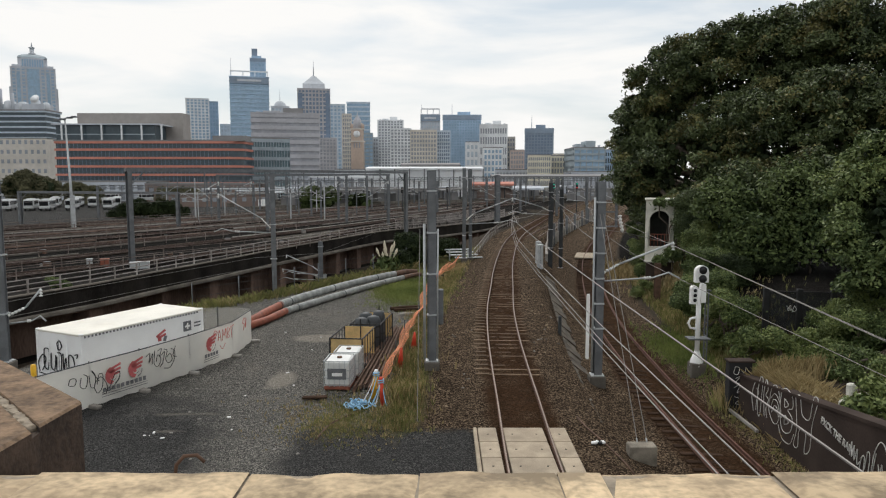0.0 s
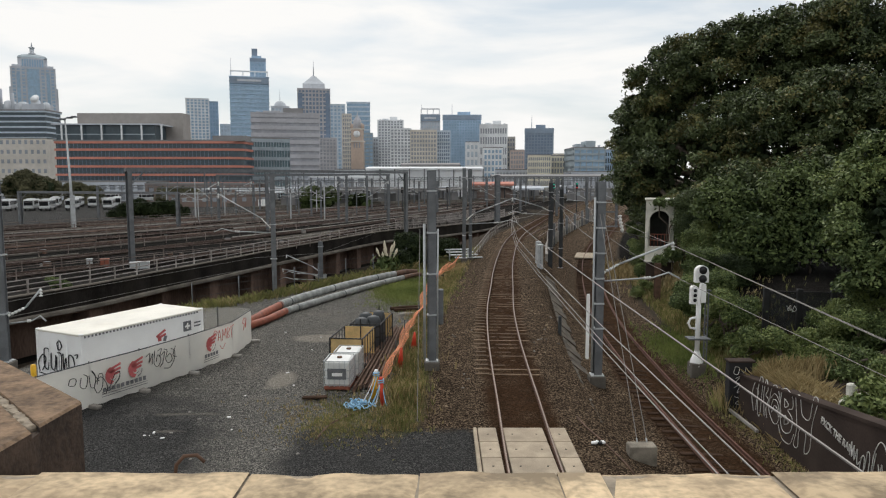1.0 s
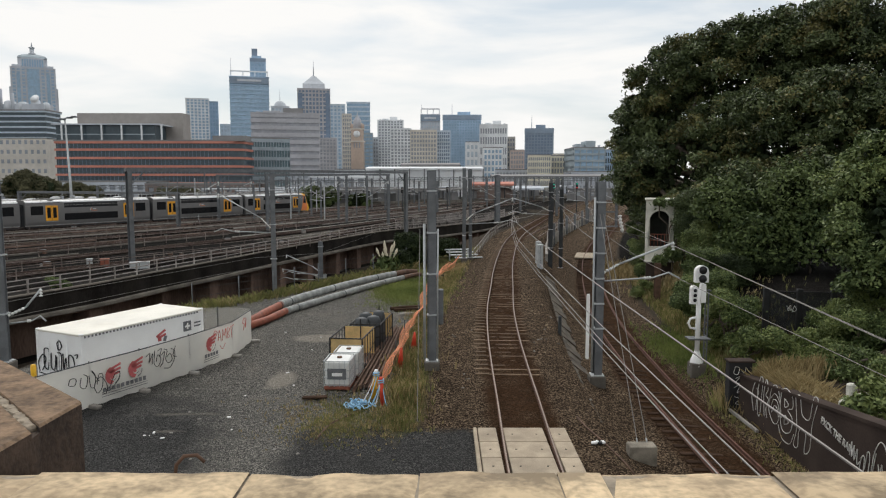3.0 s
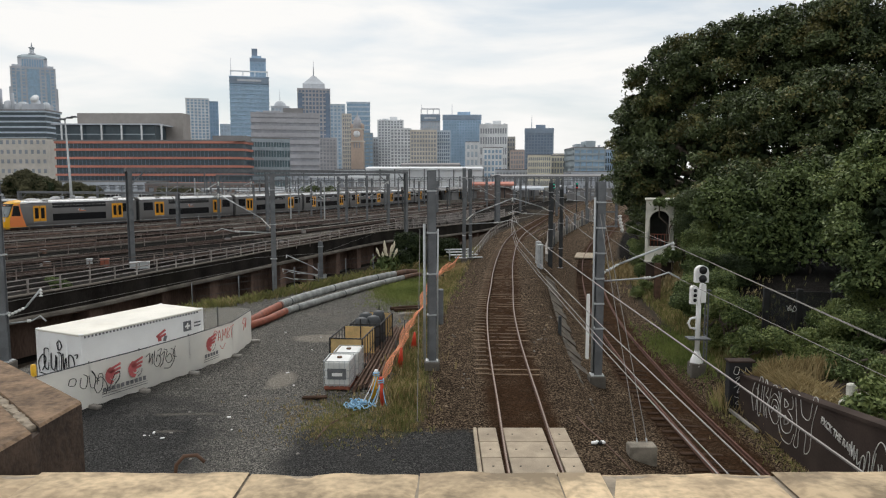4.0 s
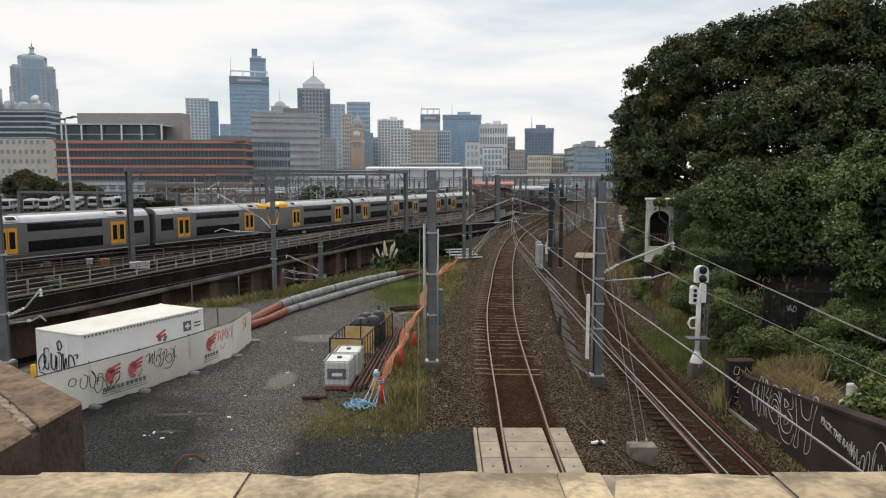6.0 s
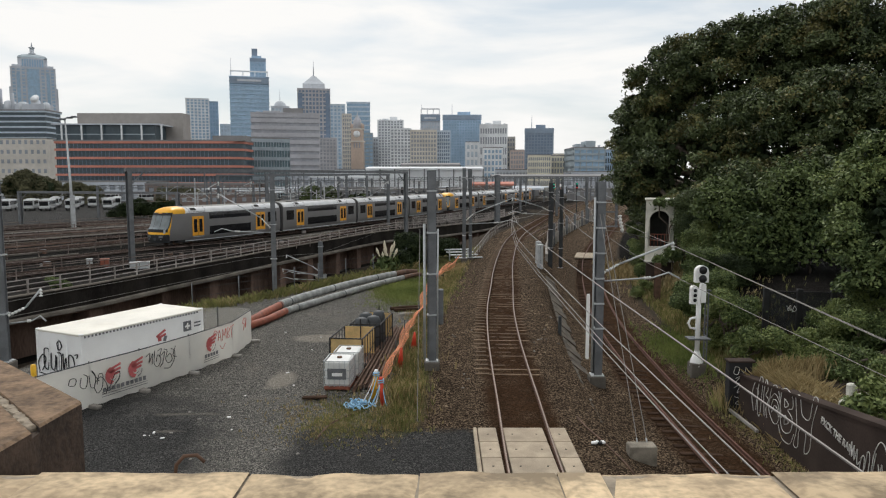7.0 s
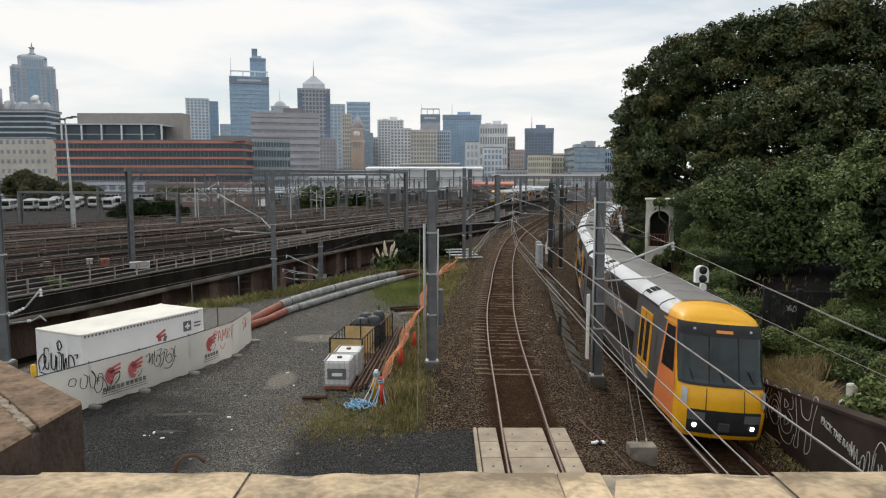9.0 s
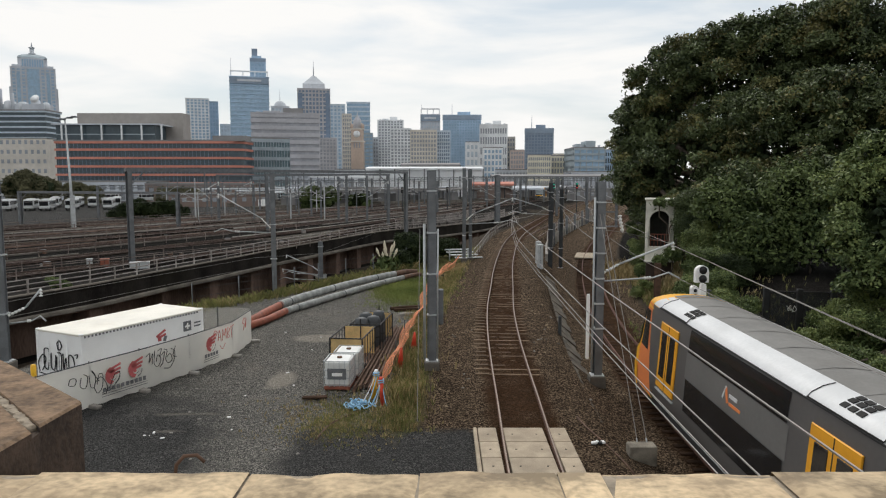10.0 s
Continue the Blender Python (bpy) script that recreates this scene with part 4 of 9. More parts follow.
for k in range(26):
    f_, y_ = (0.11, 0.32, 0.52, 0.715, 0.905, 1.1)[k % 6], 128 + 5.2 * k + rm.uniform(-3, 3)
    bt = between(TRACK_B, TRACK_A, f_)
    x_ = float(x_on(bt, y_))
    mast(x_, y_, 0.3, rm.uniform(7.2, 8.8), rm.choice((0.28, 0.34, 0.4)), (1, 0.3), 0, "far grey steel overhead-line mast", ((6.0, rm.choice((-2.4, 2.4)), 0.5, 4.6),), 0)


def portal(p, q, z0, z1, label, w=0.35, drops=4, lattice=False, mt="steel"):
    """Two legs and a beam across the tracks, with hangers."""
    t = thing("overhead_line_portal", Matrix.Identity(4), label, "portal", "overhead line portals")
    p, q = Vector((*p, 0)), Vector((*q, 0))
    u = (q - p).normalized()
    for e, s in ((p, 1), (q, -1)):
        part("leg", i_beam(Shape(), (e.x, e.y, z0), (e.x, e.y, z1), w, (u.x, u.y)), mt, t)
        part("knee_brace", Shape().beam((e.x, e.y, z1 - 1.4), tuple(e + u * 1.5 * s + Vector((0, 0, z1 - 0.1))), 0.1), mt, t)
    zb = z1 + 0.1
    if lattice:
        L = (q - p).length
        n = int(L / 1.2)
        sh = Shape()
        for i in range(n):
            a, b = p + u * (L * i / n), p + u * (L * (i + 1) / n)
            sh.beam(a + Vector((0, 0, zb - 0.35 if i % 2 else zb + 0.05)), b + Vector((0, 0, zb + 0.05 if i % 2 else zb - 0.35)), 0.06)
        part("lattice", sh, mt, t)
        part("chord", Shape().beam(p + Vector((0, 0, zb + 0.1)), q + Vector((0, 0, zb + 0.1)), 0.12), mt, t)
        part("chord", Shape().beam(p + Vector((0, 0, zb - 0.4)), q + Vector((0, 0, zb - 0.4)), 0.12), mt, t)
    else:
        part("beam", Shape().beam(p - u * 0.3 + Vector((0, 0, zb)), q + u * 0.3 + Vector((0, 0, zb)), w * 0.9, w * 0.75), mt, t)
    for i in range(drops):
        c = p.lerp(q, (i + 0.6) / drops)
        d = part("dropper", Shape().beam(c + Vector((0, 0, zb)), c + Vector((0, 0, zb - 2.2)), 0.1), mt, t)
        part("cantilever", Shape().beam(c + Vector((0, 0, zb - 1.9)), c + u * 1.6 + Vector((0, 0, zb - 1.2)), 0.06), "steel_light", d)
        part("insulator", insulator(Shape(), c + u * 1.6 + Vector((0, 0, zb - 1.5)), c + u * 1.6 + Vector((0, 0, zb - 1.1)), 0.09, 3), "porcelain", d)
    return t


portal((-28.0, 63.2), (-5.0, 95.2), 0.3, 8.72, "long grey steel portal across the yard tracks", 0.42, 3)
portal((-40.3, 127.0), (-16.9, 124.0), 0.3, 8.45, "grey steel portal over the yard tracks", 0.4, 3)
portal((-26.0, 104.5), (-9.0, 116.0), 0.3, 8.5, "grey steel portal over the yard tracks", 0.4, 3)
portal((-71.5, 119.5), (-42.0, 112.0), 0.3, 5.6, "low grey steel gantry over the yard sidings", 0.5, 0)
portal((-60.5, 124.0), (-35.0, 131.0), 0.3, 6.6, "slim grey steel portal over the sidings", 0.35, 4, True)
portal((-50.0, 150.0), (-12.0, 158.0), 0.3, 7.3, "slim grey steel portal over the sidings", 0.35, 5, True)
portal((-44.0, 170.0), (6.0, 185.0), 0.3, 7.6, "far grey steel portal over the sidings", 0.4, 6, True)
portal((-12.0, 190.0), (24.0, 205.0), 0.3, 8.0, "far grey steel portal over the main tracks", 0.3, 5, True)
portal((8.0, 220.0), (48.0, 230.0), 0.3, 8.3, "far grey steel portal over the main tracks", 0.3, 5, True)
portal((20.0, 250.0), (64.0, 260.0), 0.3, 8.2, "far grey steel portal over the main tracks", 0.32, 5, True)
portal((26.0, 170.0), (46.0, 172.0), 0.3, 7.8, "far grey steel portal over the main tracks", 0.4, 3, True)


# ---- runs of wire along the lines ----
wire(along(CENTRE, 4.0, 66.0, 0.62, 4.72), 0.012, "paired contact wire above the curving track")
wire(along(CENTRE, 4.0, 66.0, 0.72, 4.74), 0.012, "paired contact wire above the curving track")
wire(along(CENTRE, 4.0, 66.0, 0.70, 5.08), 0.014, "catenary wire above the curving track")
wire(along(CENTRE, 3.0, 66.0, 0.70, 5.85), 0.015, "feeder wire above the curving track")
wire([(9.4, 9.0, 4.4), (9.4, 15.0, 4.68), (9.6, 29.6, 5.3), (12.5, 62, 5.6), (20, 92, 5.8)], 0.014, "catenary wire above the sunken track")
wire([(9.48, 9.0, 4.35), (9.48, 15.0, 4.62), (9.65, 29.6, 5.27)], 0.012, "catenary wire above the sunken track")
wire([(9.4, 9.0, 3.85), (9.4, 15.0, 3.9), (9.5, 25.5, 4.0), (9.8, 34, 4.05), (11.8, 54, 4.15), (17.2, 82, 4.4)], 0.013, "contact wire above the sunken track")
wire([(6.7, 29.2, 5.95), (7.5, 29.3, 5.85), (9.6, 29.8, 5.35)], 0.012, "stay wire of the tall mast")
wire([(-0.9, 29.0, 0.2), (-0.76, 29.2, 3.5), (-0.62, 29.2, 6.4)], 0.014, "slack stay cable beside the tall mast")
wire([(-0.85, 22.6, 0.1), (-0.95, 29.0, 6.0)], 0.014, "slack stay cable beside the tall mast")
wire([(6.05, 21.35, 0.0), (6.45, 29.0, 6.6)], 0.016, "steel guy wire from the anchor block to the mast")
wire([(6.35, 21.35, 0.0), (6.6, 29.0, 6.6)], 0.016, "steel guy wire from the anchor block to the mast")
for off in (0.0, 0.4):
    wire([(p.x + off * 0, p.y, p.z + 5.0 + off) for p in TRACK_B[20::12]][:10], 0.014)
for ln_ in LEFT_LINES[2:7]:
    wire([(p[0], p[1], p[2] + 5.2) for p in ln_[::6]][:9], 0.014)
wire([(-20, 28, 2.7), (-14, 52, 2.2), (-12.9, 74, 0.2), (-8, 110, 0.4)], 0.014, "wire through the dark cutting")
wire([(-22, 28, 1.6), (-16.5, 52, 1.0), (-16, 74, -0.8)], 0.014, "wire through the dark cutting")
wire([(2.0, 65.0, 6.0), (5.6, 66.0, 4.6), (7.2, 66.5, 5.4), (10.2, 66.8, 6.0)], 0.02, "span wire across the curving track")
for a, b in (((10.2, 66.8, 5.6), (5.0, 50, 5.2)), ((1.95, 65, 6.6), (9, 110, 6.0)), ((1.95, 65, 8.3), (6.6, 100, 7.2)), ((10.2, 66.8, 7.2), (20, 118, 7.0)), ((11.4, 68, 6.5), (24, 118, 6.6)), ((6.5, 29.2, 6.2), (10.2, 66.8, 6.4)), ((6.5, 29.2, 5.4), (11.4, 68, 5.2))):
    wire([a, b], 0.016, sag=0.3)

# anchor block of the guy wires
blk = thing("anchor_block", pose(6.15, 21.0, -1.2), "weathered concrete anchor block with two guy-wire eyes", "concrete block")
part("block", Shape().box((0.0, 0.14, 0.45), (0.85, 0.5, 1.3), bevel=0.03), "slab_old", blk)
for dx in (-0.1, 0.2):
    part("eye", Shape().tube([(dx, 0.3, 1.08), (dx, 0.36, 1.2), (dx + 0.03, 0.4, 1.1)], 0.025, 6), "steel_light", blk)

# sloping concrete edge between the two tracks
slope = thing("concrete_batter", Matrix.Identity(4), "old sloping concrete edge between the two tracks", "retaining edge", kind="structure")
sl = [(5.6, 23.3, -0.32), (5.65, 26.5, -0.26), (5.95, 31.5, -0.12), (6.35, 36.5, 0.02), (7.0, 43, 0.16), (7.7, 50, 0.22), (8.4, 56, 0.25)]
for i, (a, b) in enumerate(zip(sl, sl[1:])):
    A_, B_ = Vector(a), Vector(b)
    n_ = 4
    for j in range(n_):
        p, q = A_.lerp(B_, j / n_ + 0.02), A_.lerp(B_, (j + 0.9) / n_)
        part("slab", Shape().sweep([p, q], [(-0.2, 0.05), (-0.15, 0.1), (0.45 + 0.1 * (j % 2), -0.42), (0.4, -0.55)]), "batter", slope)


# ---- the bridge parapet ----
def parapet():
    t = thing("bridge_parapet", Matrix.Identity(4), "sandstone bridge parapet of rough coping blocks", "parapet", kind="structure")
    rng = random.Random(3)
    xs = [-2.4, -1.75, -1.1, -0.76, -0.365, -0.045, 0.215, 0.30, 0.62, 0.98, 1.4, 2.0, 2.7]
    for a, b in zip(xs, xs[1:]):
        sh = Shape()
        y1 = 1.29 + rng.uniform(-0.004, 0.006)
        z1 = 7.552 + rng.uniform(-0.004, 0.004)
        ring, nx, ny = [], 14, 6
        vs, fs = [], []
        for j in range(ny + 1):
            for i in range(nx + 1):
                x, y = a + 0.0015 + (b - a - 0.003) * i / nx, 0.72 + (y1 - 0.72) * j / ny
                edge = min(min(i, nx - i) / nx * (b - a), (ny - j) / ny * (y1 - 0.72))
                dip = 0.010 * math.exp(-edge / 0.010)
                vs.append((x, y + (noise.noise(Vector((x * 9, 3, 0))) * 0.008 if j == ny else 0), z1 - dip + noise.noise(Vector((x * 14, y * 14, a))) * 0.004))
        for j in range(ny):
            for i in range(nx):
                k = j * (nx + 1) + i
                fs.append((k, k + 1, k + nx + 2, k + nx + 1))
        base = len(vs)
        for i in range(nx + 1):
            x, y, z = vs[ny * (nx + 1) + i]
            vs.append((x, y - 0.004, 7.28))
            if i < nx:
                fs.append((ny * (nx + 1) + i, ny * (nx + 1) + i + 1, base + i + 1, base + i))
        sh.add(vs, fs, True)
        part("coping_stone", sh, "stone", t)
    part("wall_core", Shape().box((0, 1.0, 6.4), (60, 0.5, 2.22)), "stone_shaded", t)
    part("mortar_bed", Shape().box((0, 1.0, 7.415), (5.6, 0.564, 0.25)), "mortar", t)
    # buttress head standing proud beyond the coping, in two stones with a rough joint
    near, mid, corner, back = (-0.852, 1.302), (-0.848, 1.41), (-0.843, 1.603), (-1.272, 1.986)
    joint, joint_back, joint_far = (-0.85, 1.443), (-1.101, 1.668), (-1.137, 1.723)
    far = (-1.499, 2.178)
    run = (Vector(joint_back) - Vector(mid)).normalized() * 0.78
    joint_back, joint_far = tuple(Vector(mid) + run), tuple(Vector(joint) + run)
    stones = ([near, mid, joint_back, (-1.9, joint_back[1]), (-1.9, 1.302)], [joint, corner, back, far, joint_far])
    # blocks take the shade-dark colour, the thin tops the paler lit one
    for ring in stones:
        part("pier_block", Shape().prism(ring, 5.2, 7.575), "stone_shaded", t, "brown sandstone buttress head, sides coloured as shaded")
    for ring in stones:
        cx, cy = sum(p[0] for p in ring) / len(ring), sum(p[1] for p in ring) / len(ring)
        top = [(cx + (x - cx) * 0.985, cy + (y - cy) * 0.985, 7.575 + 0.006) for x, y in ring]
        low = [(x, y, 7.575 + 0.0005) for x, y in ring]
        n = len(ring)
        part("pier_cap", Shape().add(low + top, [tuple(range(n, 2 * n))] + [(k, (k + 1) % n, (k + 1) % n + n, k + n) for k in range(n)]), "stone_lit_top", t, "brown sandstone top, coloured lighter as lit")
    fill = Shape()
    for k in range(2, 34):
        f = k / 33
        p = Vector((*mid, 0)).lerp(Vector((*joint_back, 0)), f).lerp(Vector((*joint, 0)).lerp(Vector((*joint_far, 0)), f), 0.5)
        fill.box((p.x + 0.004 * math.sin(k * 2.3), p.y, 7.575 - 0.03), (0.03 + 0.008 * math.sin(k * 1.7), 0.04, 0.064 + 0.004 * math.sin(k * 3.1)), 40 + 20 * math.sin(k), bevel=0.006)
    part("mortar_joint", fill, "mortar", t, "rough pale mortar")
    part("mortar_joint", Shape().prism([mid, joint, joint_far, joint_back], 6.3, 7.575 - 0.01), "stone_shaded", t)
    part("deck", Shape().box((0, -6.0, 5.75), (60, 14, 1.2)), "concrete", t)
    return t


parapet()
hook = thing("iron_hook", pose(-0.525, 1.33, 7.512), "bent rusty iron hook on the parapet", "hook")
part("rod", Shape().tube([(0.0, 0, 0.0), (0.004, 0, 0.03), (0.02, 0, 0.048), (0.045, 0, 0.05), (0.06, 0, 0.036)], [0.0038] * 5, 8), "rust", hook)


# ---- trains ----
M["body"] = mat("train_grey", (0.112, 0.107, 0.105), 0.45, 0.2, var=0.08, scale=0.6, fine=8, bump=0.02, stain=0.2, stain_col=(0.10, 0.09, 0.085))
M["body_light"] = mat("train_silver_grey", (0.185, 0.18, 0.178), 0.45, 0.3, var=0.08, scale=0.6, fine=8, bump=0.02, stain=0.2, stain_col=(0.18, 0.17, 0.165))
M["train_yellow"] = mat("train_yellow", (0.90, 0.45, 0.01), 0.4, var=0.06, scale=1, fine=10, bump=0.01)
M["door_yellow"] = mat("door_yellow", (0.80, 0.36, 0.015), 0.45, var=0.06, scale=1, fine=10, bump=0.01)
M["train_orange"] = mat("train_orange", (0.82, 0.24, 0.07), 0.45, var=0.06, scale=1, fine=10, bump=0.01)
M["train_roof"] = mat("train_white_roof", (0.66, 0.67, 0.68), 0.45, var=0.08, scale=0.7, fine=12, bump=0.03, stain=0.25, stain_col=(0.42, 0.42, 0.41))
M["train_roof_mid"] = mat("train_grey_roof", (0.20, 0.195, 0.185), 0.7, var=0.15, scale=0.7, fine=12, bump=0.05, stain=0.4, stain_col=(0.17, 0.155, 0.14))
M["tinted"] = mat("tinted_glass", (0.012, 0.013, 0.015), 0.12, var=0.2, bump=0, spec=0.35)
M["screen"] = mat("windscreen_glass", (0.02, 0.034, 0.038), 0.06, var=0.4, scale=0.8, bump=0, spec=0.45)
M["glass_pale"] = mat("pale_windscreen_glass", (0.17, 0.20, 0.21), 0.06, var=0.3, scale=0.8, bump=0, spec=0.8)
M["headlight"] = glow("headlight_glow", (1.0, 0.97, 0.9), 9.0)
M["amber"] = glow("amber_display", (0.55, 0.2, 0.03), 0.35)

HALF = [(1.36, 0.45), (1.46, 0.75), (1.50, 1.1), (1.515, 2.4), (1.50, 3.3), (1.47, 3.58)]
EAVE = [(1.475, 3.58), (1.40, 3.82), (1.18, 4.08), (0.86, 4.24)]
CROWN = [(0.86, 4.24), (0.45, 4.34), (0.0, 4.38), (-0.45, 4.34), (-0.86, 4.24)]
HALF_HIGH = [(1.38, 0.72), (1.47, 0.98), (1.50, 1.3), (1.515, 2.6), (1.50, 3.6), (1.47, 3.92)]
EAVE_HIGH = [(1.475, 3.92), (1.38, 4.06), (1.16, 4.20), (0.86, 4.30)]
CROWN_HIGH = [(0.86, 4.30), (0.45, 4.37), (0.0, 4.39), (-0.45, 4.37), (-0.86, 4.30)]
CAR, PITCH = 19.7, 20.3


def skin(sh, prof, x0, x1, off=0.0, smooth=True, flip=False):
    """A strip of body shell: the profile (y, z) from x0 to x1."""
    n = len(prof)
    vs = [(x, y + (off if y > 0 else -off), z) for x in (x0, x1) for y, z in prof]
    fs = [(i, i + 1, n + i + 1, n + i) for i in range(n - 1)]
    if flip:
        fs = [f[::-1] for f in fs]
    return sh.add(vs, fs, smooth)


def side_y(z, half=HALF):
    return float(np.interp(z, [p[1] for p in half], [p[0] for p in half]))


def nose_point(z, u, grow=0.0):
    """A point of the cab's shell: height z, u from -1 (one side) over 0 (front) to 1."""
    w = float(np.interp(z, [0.3, 0.75, 1.2, 2.4, 3.3, 3.75, 3.92, 4.06, 4.2, 4.3, 4.37, 4.395], [1.36, 1.44, 1.47, 1.49, 1.485, 1.475, 1.46, 1.38, 1.16, 0.86, 0.45, 0.02])) + grow
    e = float(np.interp(z, [0.3, 0.7, 1.3, 1.95, 2.15, 2.6, 3.1, 3.6, 3.8, 4.05, 4.25, 4.34, 4.395], [1.66, 1.84, 1.86, 1.74, 1.52, 1.32, 1.15, 0.97, 0.86, 0.58, 0.2, -0.15, -0.7])) + grow
    e0 = -1.2
    r = min(float(np.interp(z, [1.9, 2.3], [0.32, 0.42])), w * 0.45)
    nip = 0.16 * min(1.0, w / 0.9)
    w_f = w - nip
    straight, arc, front = e - r - e0, r * math.pi / 2, w_f - r
    tot = straight + arc + front
    s = abs(u) * tot
    if s < front:
        x, y = e + 0.10 * (1 - (s / max(front, 1e-6)) ** 2), s
        if z > 3.9:
            x = e
    elif s < front + arc:
        a = (s - front) / r
        x, y = e - r + r * math.cos(a), front + r * math.sin(a)
    else:
        x = e - r - (s - front - arc)
        y = w - nip * min(1.0, max(0.0, (x - e0) / straight)) ** 1.6
    return (x, y if u >= 0 else -y, z)


def nose_patch(z0, z1, u0, u1, grow, nz=8, nu=18):
    sh = Shape()
    vs = [nose_point(z0 + (z1 - z0) * j / nz, u0 + (u1 - u0) * i / nu, grow) for j in range(nz + 1) for i in range(nu + 1)]
    fs = [(j * (nu + 1) + i + 1, j * (nu + 1) + i, (j + 1) * (nu + 1) + i, (j + 1) * (nu + 1) + i + 1) for j in range(nz) for i in range(nu)]
    return sh.add(vs, [f[::-1] for f in fs], True)


def nose_slant(z0, z1, ua, ub, grow, side, nz=8, nu=10):
    """A side panel of the cab whose front and rear edges (at z0, at z1) may lean."""
    sh, vs = Shape(), []
    for j in range(nz + 1):
        f = j / nz
        u0, u1 = ua[0] + (ua[1] - ua[0]) * f, ub[0] + (ub[1] - ub[0]) * f
        vs += [nose_point(z0 + (z1 - z0) * f, side * (u0 + (u1 - u0) * i / nu), grow) for i in range(nu + 1)]
    fs = [(j * (nu + 1) + i, j * (nu + 1) + i + 1, (j + 1) * (nu + 1) + i + 1, (j + 1) * (nu + 1) + i) for j in range(nz) for i in range(nu)]
    return sh.add(vs, fs if side > 0 else [f[::-1] for f in fs], True)


def moved(sh, dx):
    sh.v = [(x + dx, y, z) for x, y, z in sh.v]
    return sh


def door_pair(car, x, side, up):
    y = side * (side_y(2.2) + 0.012)
    d = part("door", Shape().box((x, y, 2.08 + up), (1.8, 0.05, 2.24), bevel=0.02), "door_yellow", car, "yellow sliding double door")
    for s in (-1, 1):
        part("door_window", Shape().box((x + s * 0.42, y + side * 0.022, 2.12 + up), (0.52, 0.03, 1.5), bevel=0.012), "tinted", d, "dark door window")
    part("door_seam", Shape().box((x, y + side * 0.024, 2.08 + up), (0.035, 0.012, 2.2)), "dark_gap", d)
    part("step", Shape().box((x, side * 1.5, 0.86 + up), (1.8, 0.12, 0.05)), "steel_light", d)


def railcar(cab, patch, body, name="railcar", label="", lit=True):
    car = thing(name, pose(0, 0, -60), label, "railcar", "cars of the trains")
    half, eave, crown, up = (HALF_HIGH, EAVE_HIGH, CROWN_HIGH, 0.36) if patch else (HALF, EAVE, CROWN, 0.0)
    x0, x1 = -CAR / 2, CAR / 2 - (1.6 if cab else 0)
    xs = x1 - 1.16 if cab else x1   # the shell gives way to the cab moulding here
    doors = ((-6.6, 5.3) if cab else (-6.1, 6.1)) if body == "body_light" and patch else ((-4.6, 5.5) if cab else (-4.8, 4.8)) if patch else ((-5.8, 5.2) if cab else (-5.8, 5.8))
    b0, b1 = doors[0] + 1.9, doors[1] - 1.85
    for s in (-1, 1):
        part("side_wall", skin(Shape(), [(s * y, z) for y, z in half], x0, xs, flip=s > 0), body, car)
        part("roof_edge", skin(Shape(), [(s * y, z) for y, z in eave], x0 + 0.15, xs - (0 if cab else 0.15), flip=s > 0), "train_roof", car, "white sloping roof edge")
        for dx in doors:
            door_pair(car, dx, s, up)
        for za, zb in ((2.80 + up, 3.5 + up), (0.95 + up, 1.95 + up)):
            prof = [(s * (side_y(za + (zb - za) * i / 4, half)), za + (zb - za) * i / 4) for i in range(5)]
            part("window_band", skin(Shape(), prof, b0, b1, 0.012, flip=s > 0), "tinted", car, "long dark window band")
        if patch:
            prof = [(s * side_y(z, half), z) for z in (1.97 + up, 2.2 + up, 2.5 + up, 2.78 + up)]
            part("belt_panel", skin(Shape(), prof, b0 - 0.1, b1 + 0.1, 0.008, flip=s > 0), "body_light", car, "paler grey belt between the window bands")
        for xx in (-8.2,) if cab else (-8.2, 8.2):
            part("end_window", Shape().box((xx, s * (side_y(2.6, half) + 0.004), 2.5 + up), (1.75, 0.02, 1.3), bevel=0.009), "tinted", car, "dark end window")
        for xx in doors:
            lid = ((1.46, 3.95), (1.38, 4.06), (1.16, 4.20), (0.90, 4.29)) if patch else ((1.445, 3.70), (1.40, 3.82), (1.18, 4.08), (0.90, 4.22))
            pr = [(s * y, z) for y, z in lid]
            v = part("roof_vent", skin(Shape(), pr, xx - 1.3, xx + 1.3, 0.016, flip=s > 0), "train_roof", car, "white roof cover with black grilles")
            part("cover_seam", Shape().box((xx, s * (lid[0][0] + 0.02), lid[0][1] + 0.02), (2.6, 0.02, 0.03)), "dark_gap", v)
            for e in (-1.3, 1.3):
                part("cover_seam", Shape().tube([(xx + e, s * (y + 0.014), z + 0.016) for y, z in lid], 0.012, 4), "dark_gap", v)
            if not patch:
                part("grille", skin(Shape(), [(s * 1.36, 3.90), (s * 1.22, 4.065), (s * 1.0, 4.18)], xx + 0.1, xx + 0.95, 0.05, flip=s > 0), "dark_gap", v)
            for k in range(3 if patch else 0):
                for yy, zz, an in ((1.29, 4.145, 33), (1.135, 4.235, 24), (0.985, 4.29, 18)):
                    p = Vector((xx - 0.3 - (1.0 if cab and xx > 0 else 0) + 0.28 * k, s * yy, zz))
                    part("grille", Shape().box((0, 0, 0), (0.20, 0.13, 0.02), m=Matrix.Translation(p) @ Euler((radians(-s * an), 0, 0)).to_matrix().to_4x4()), "dark_gap", v)
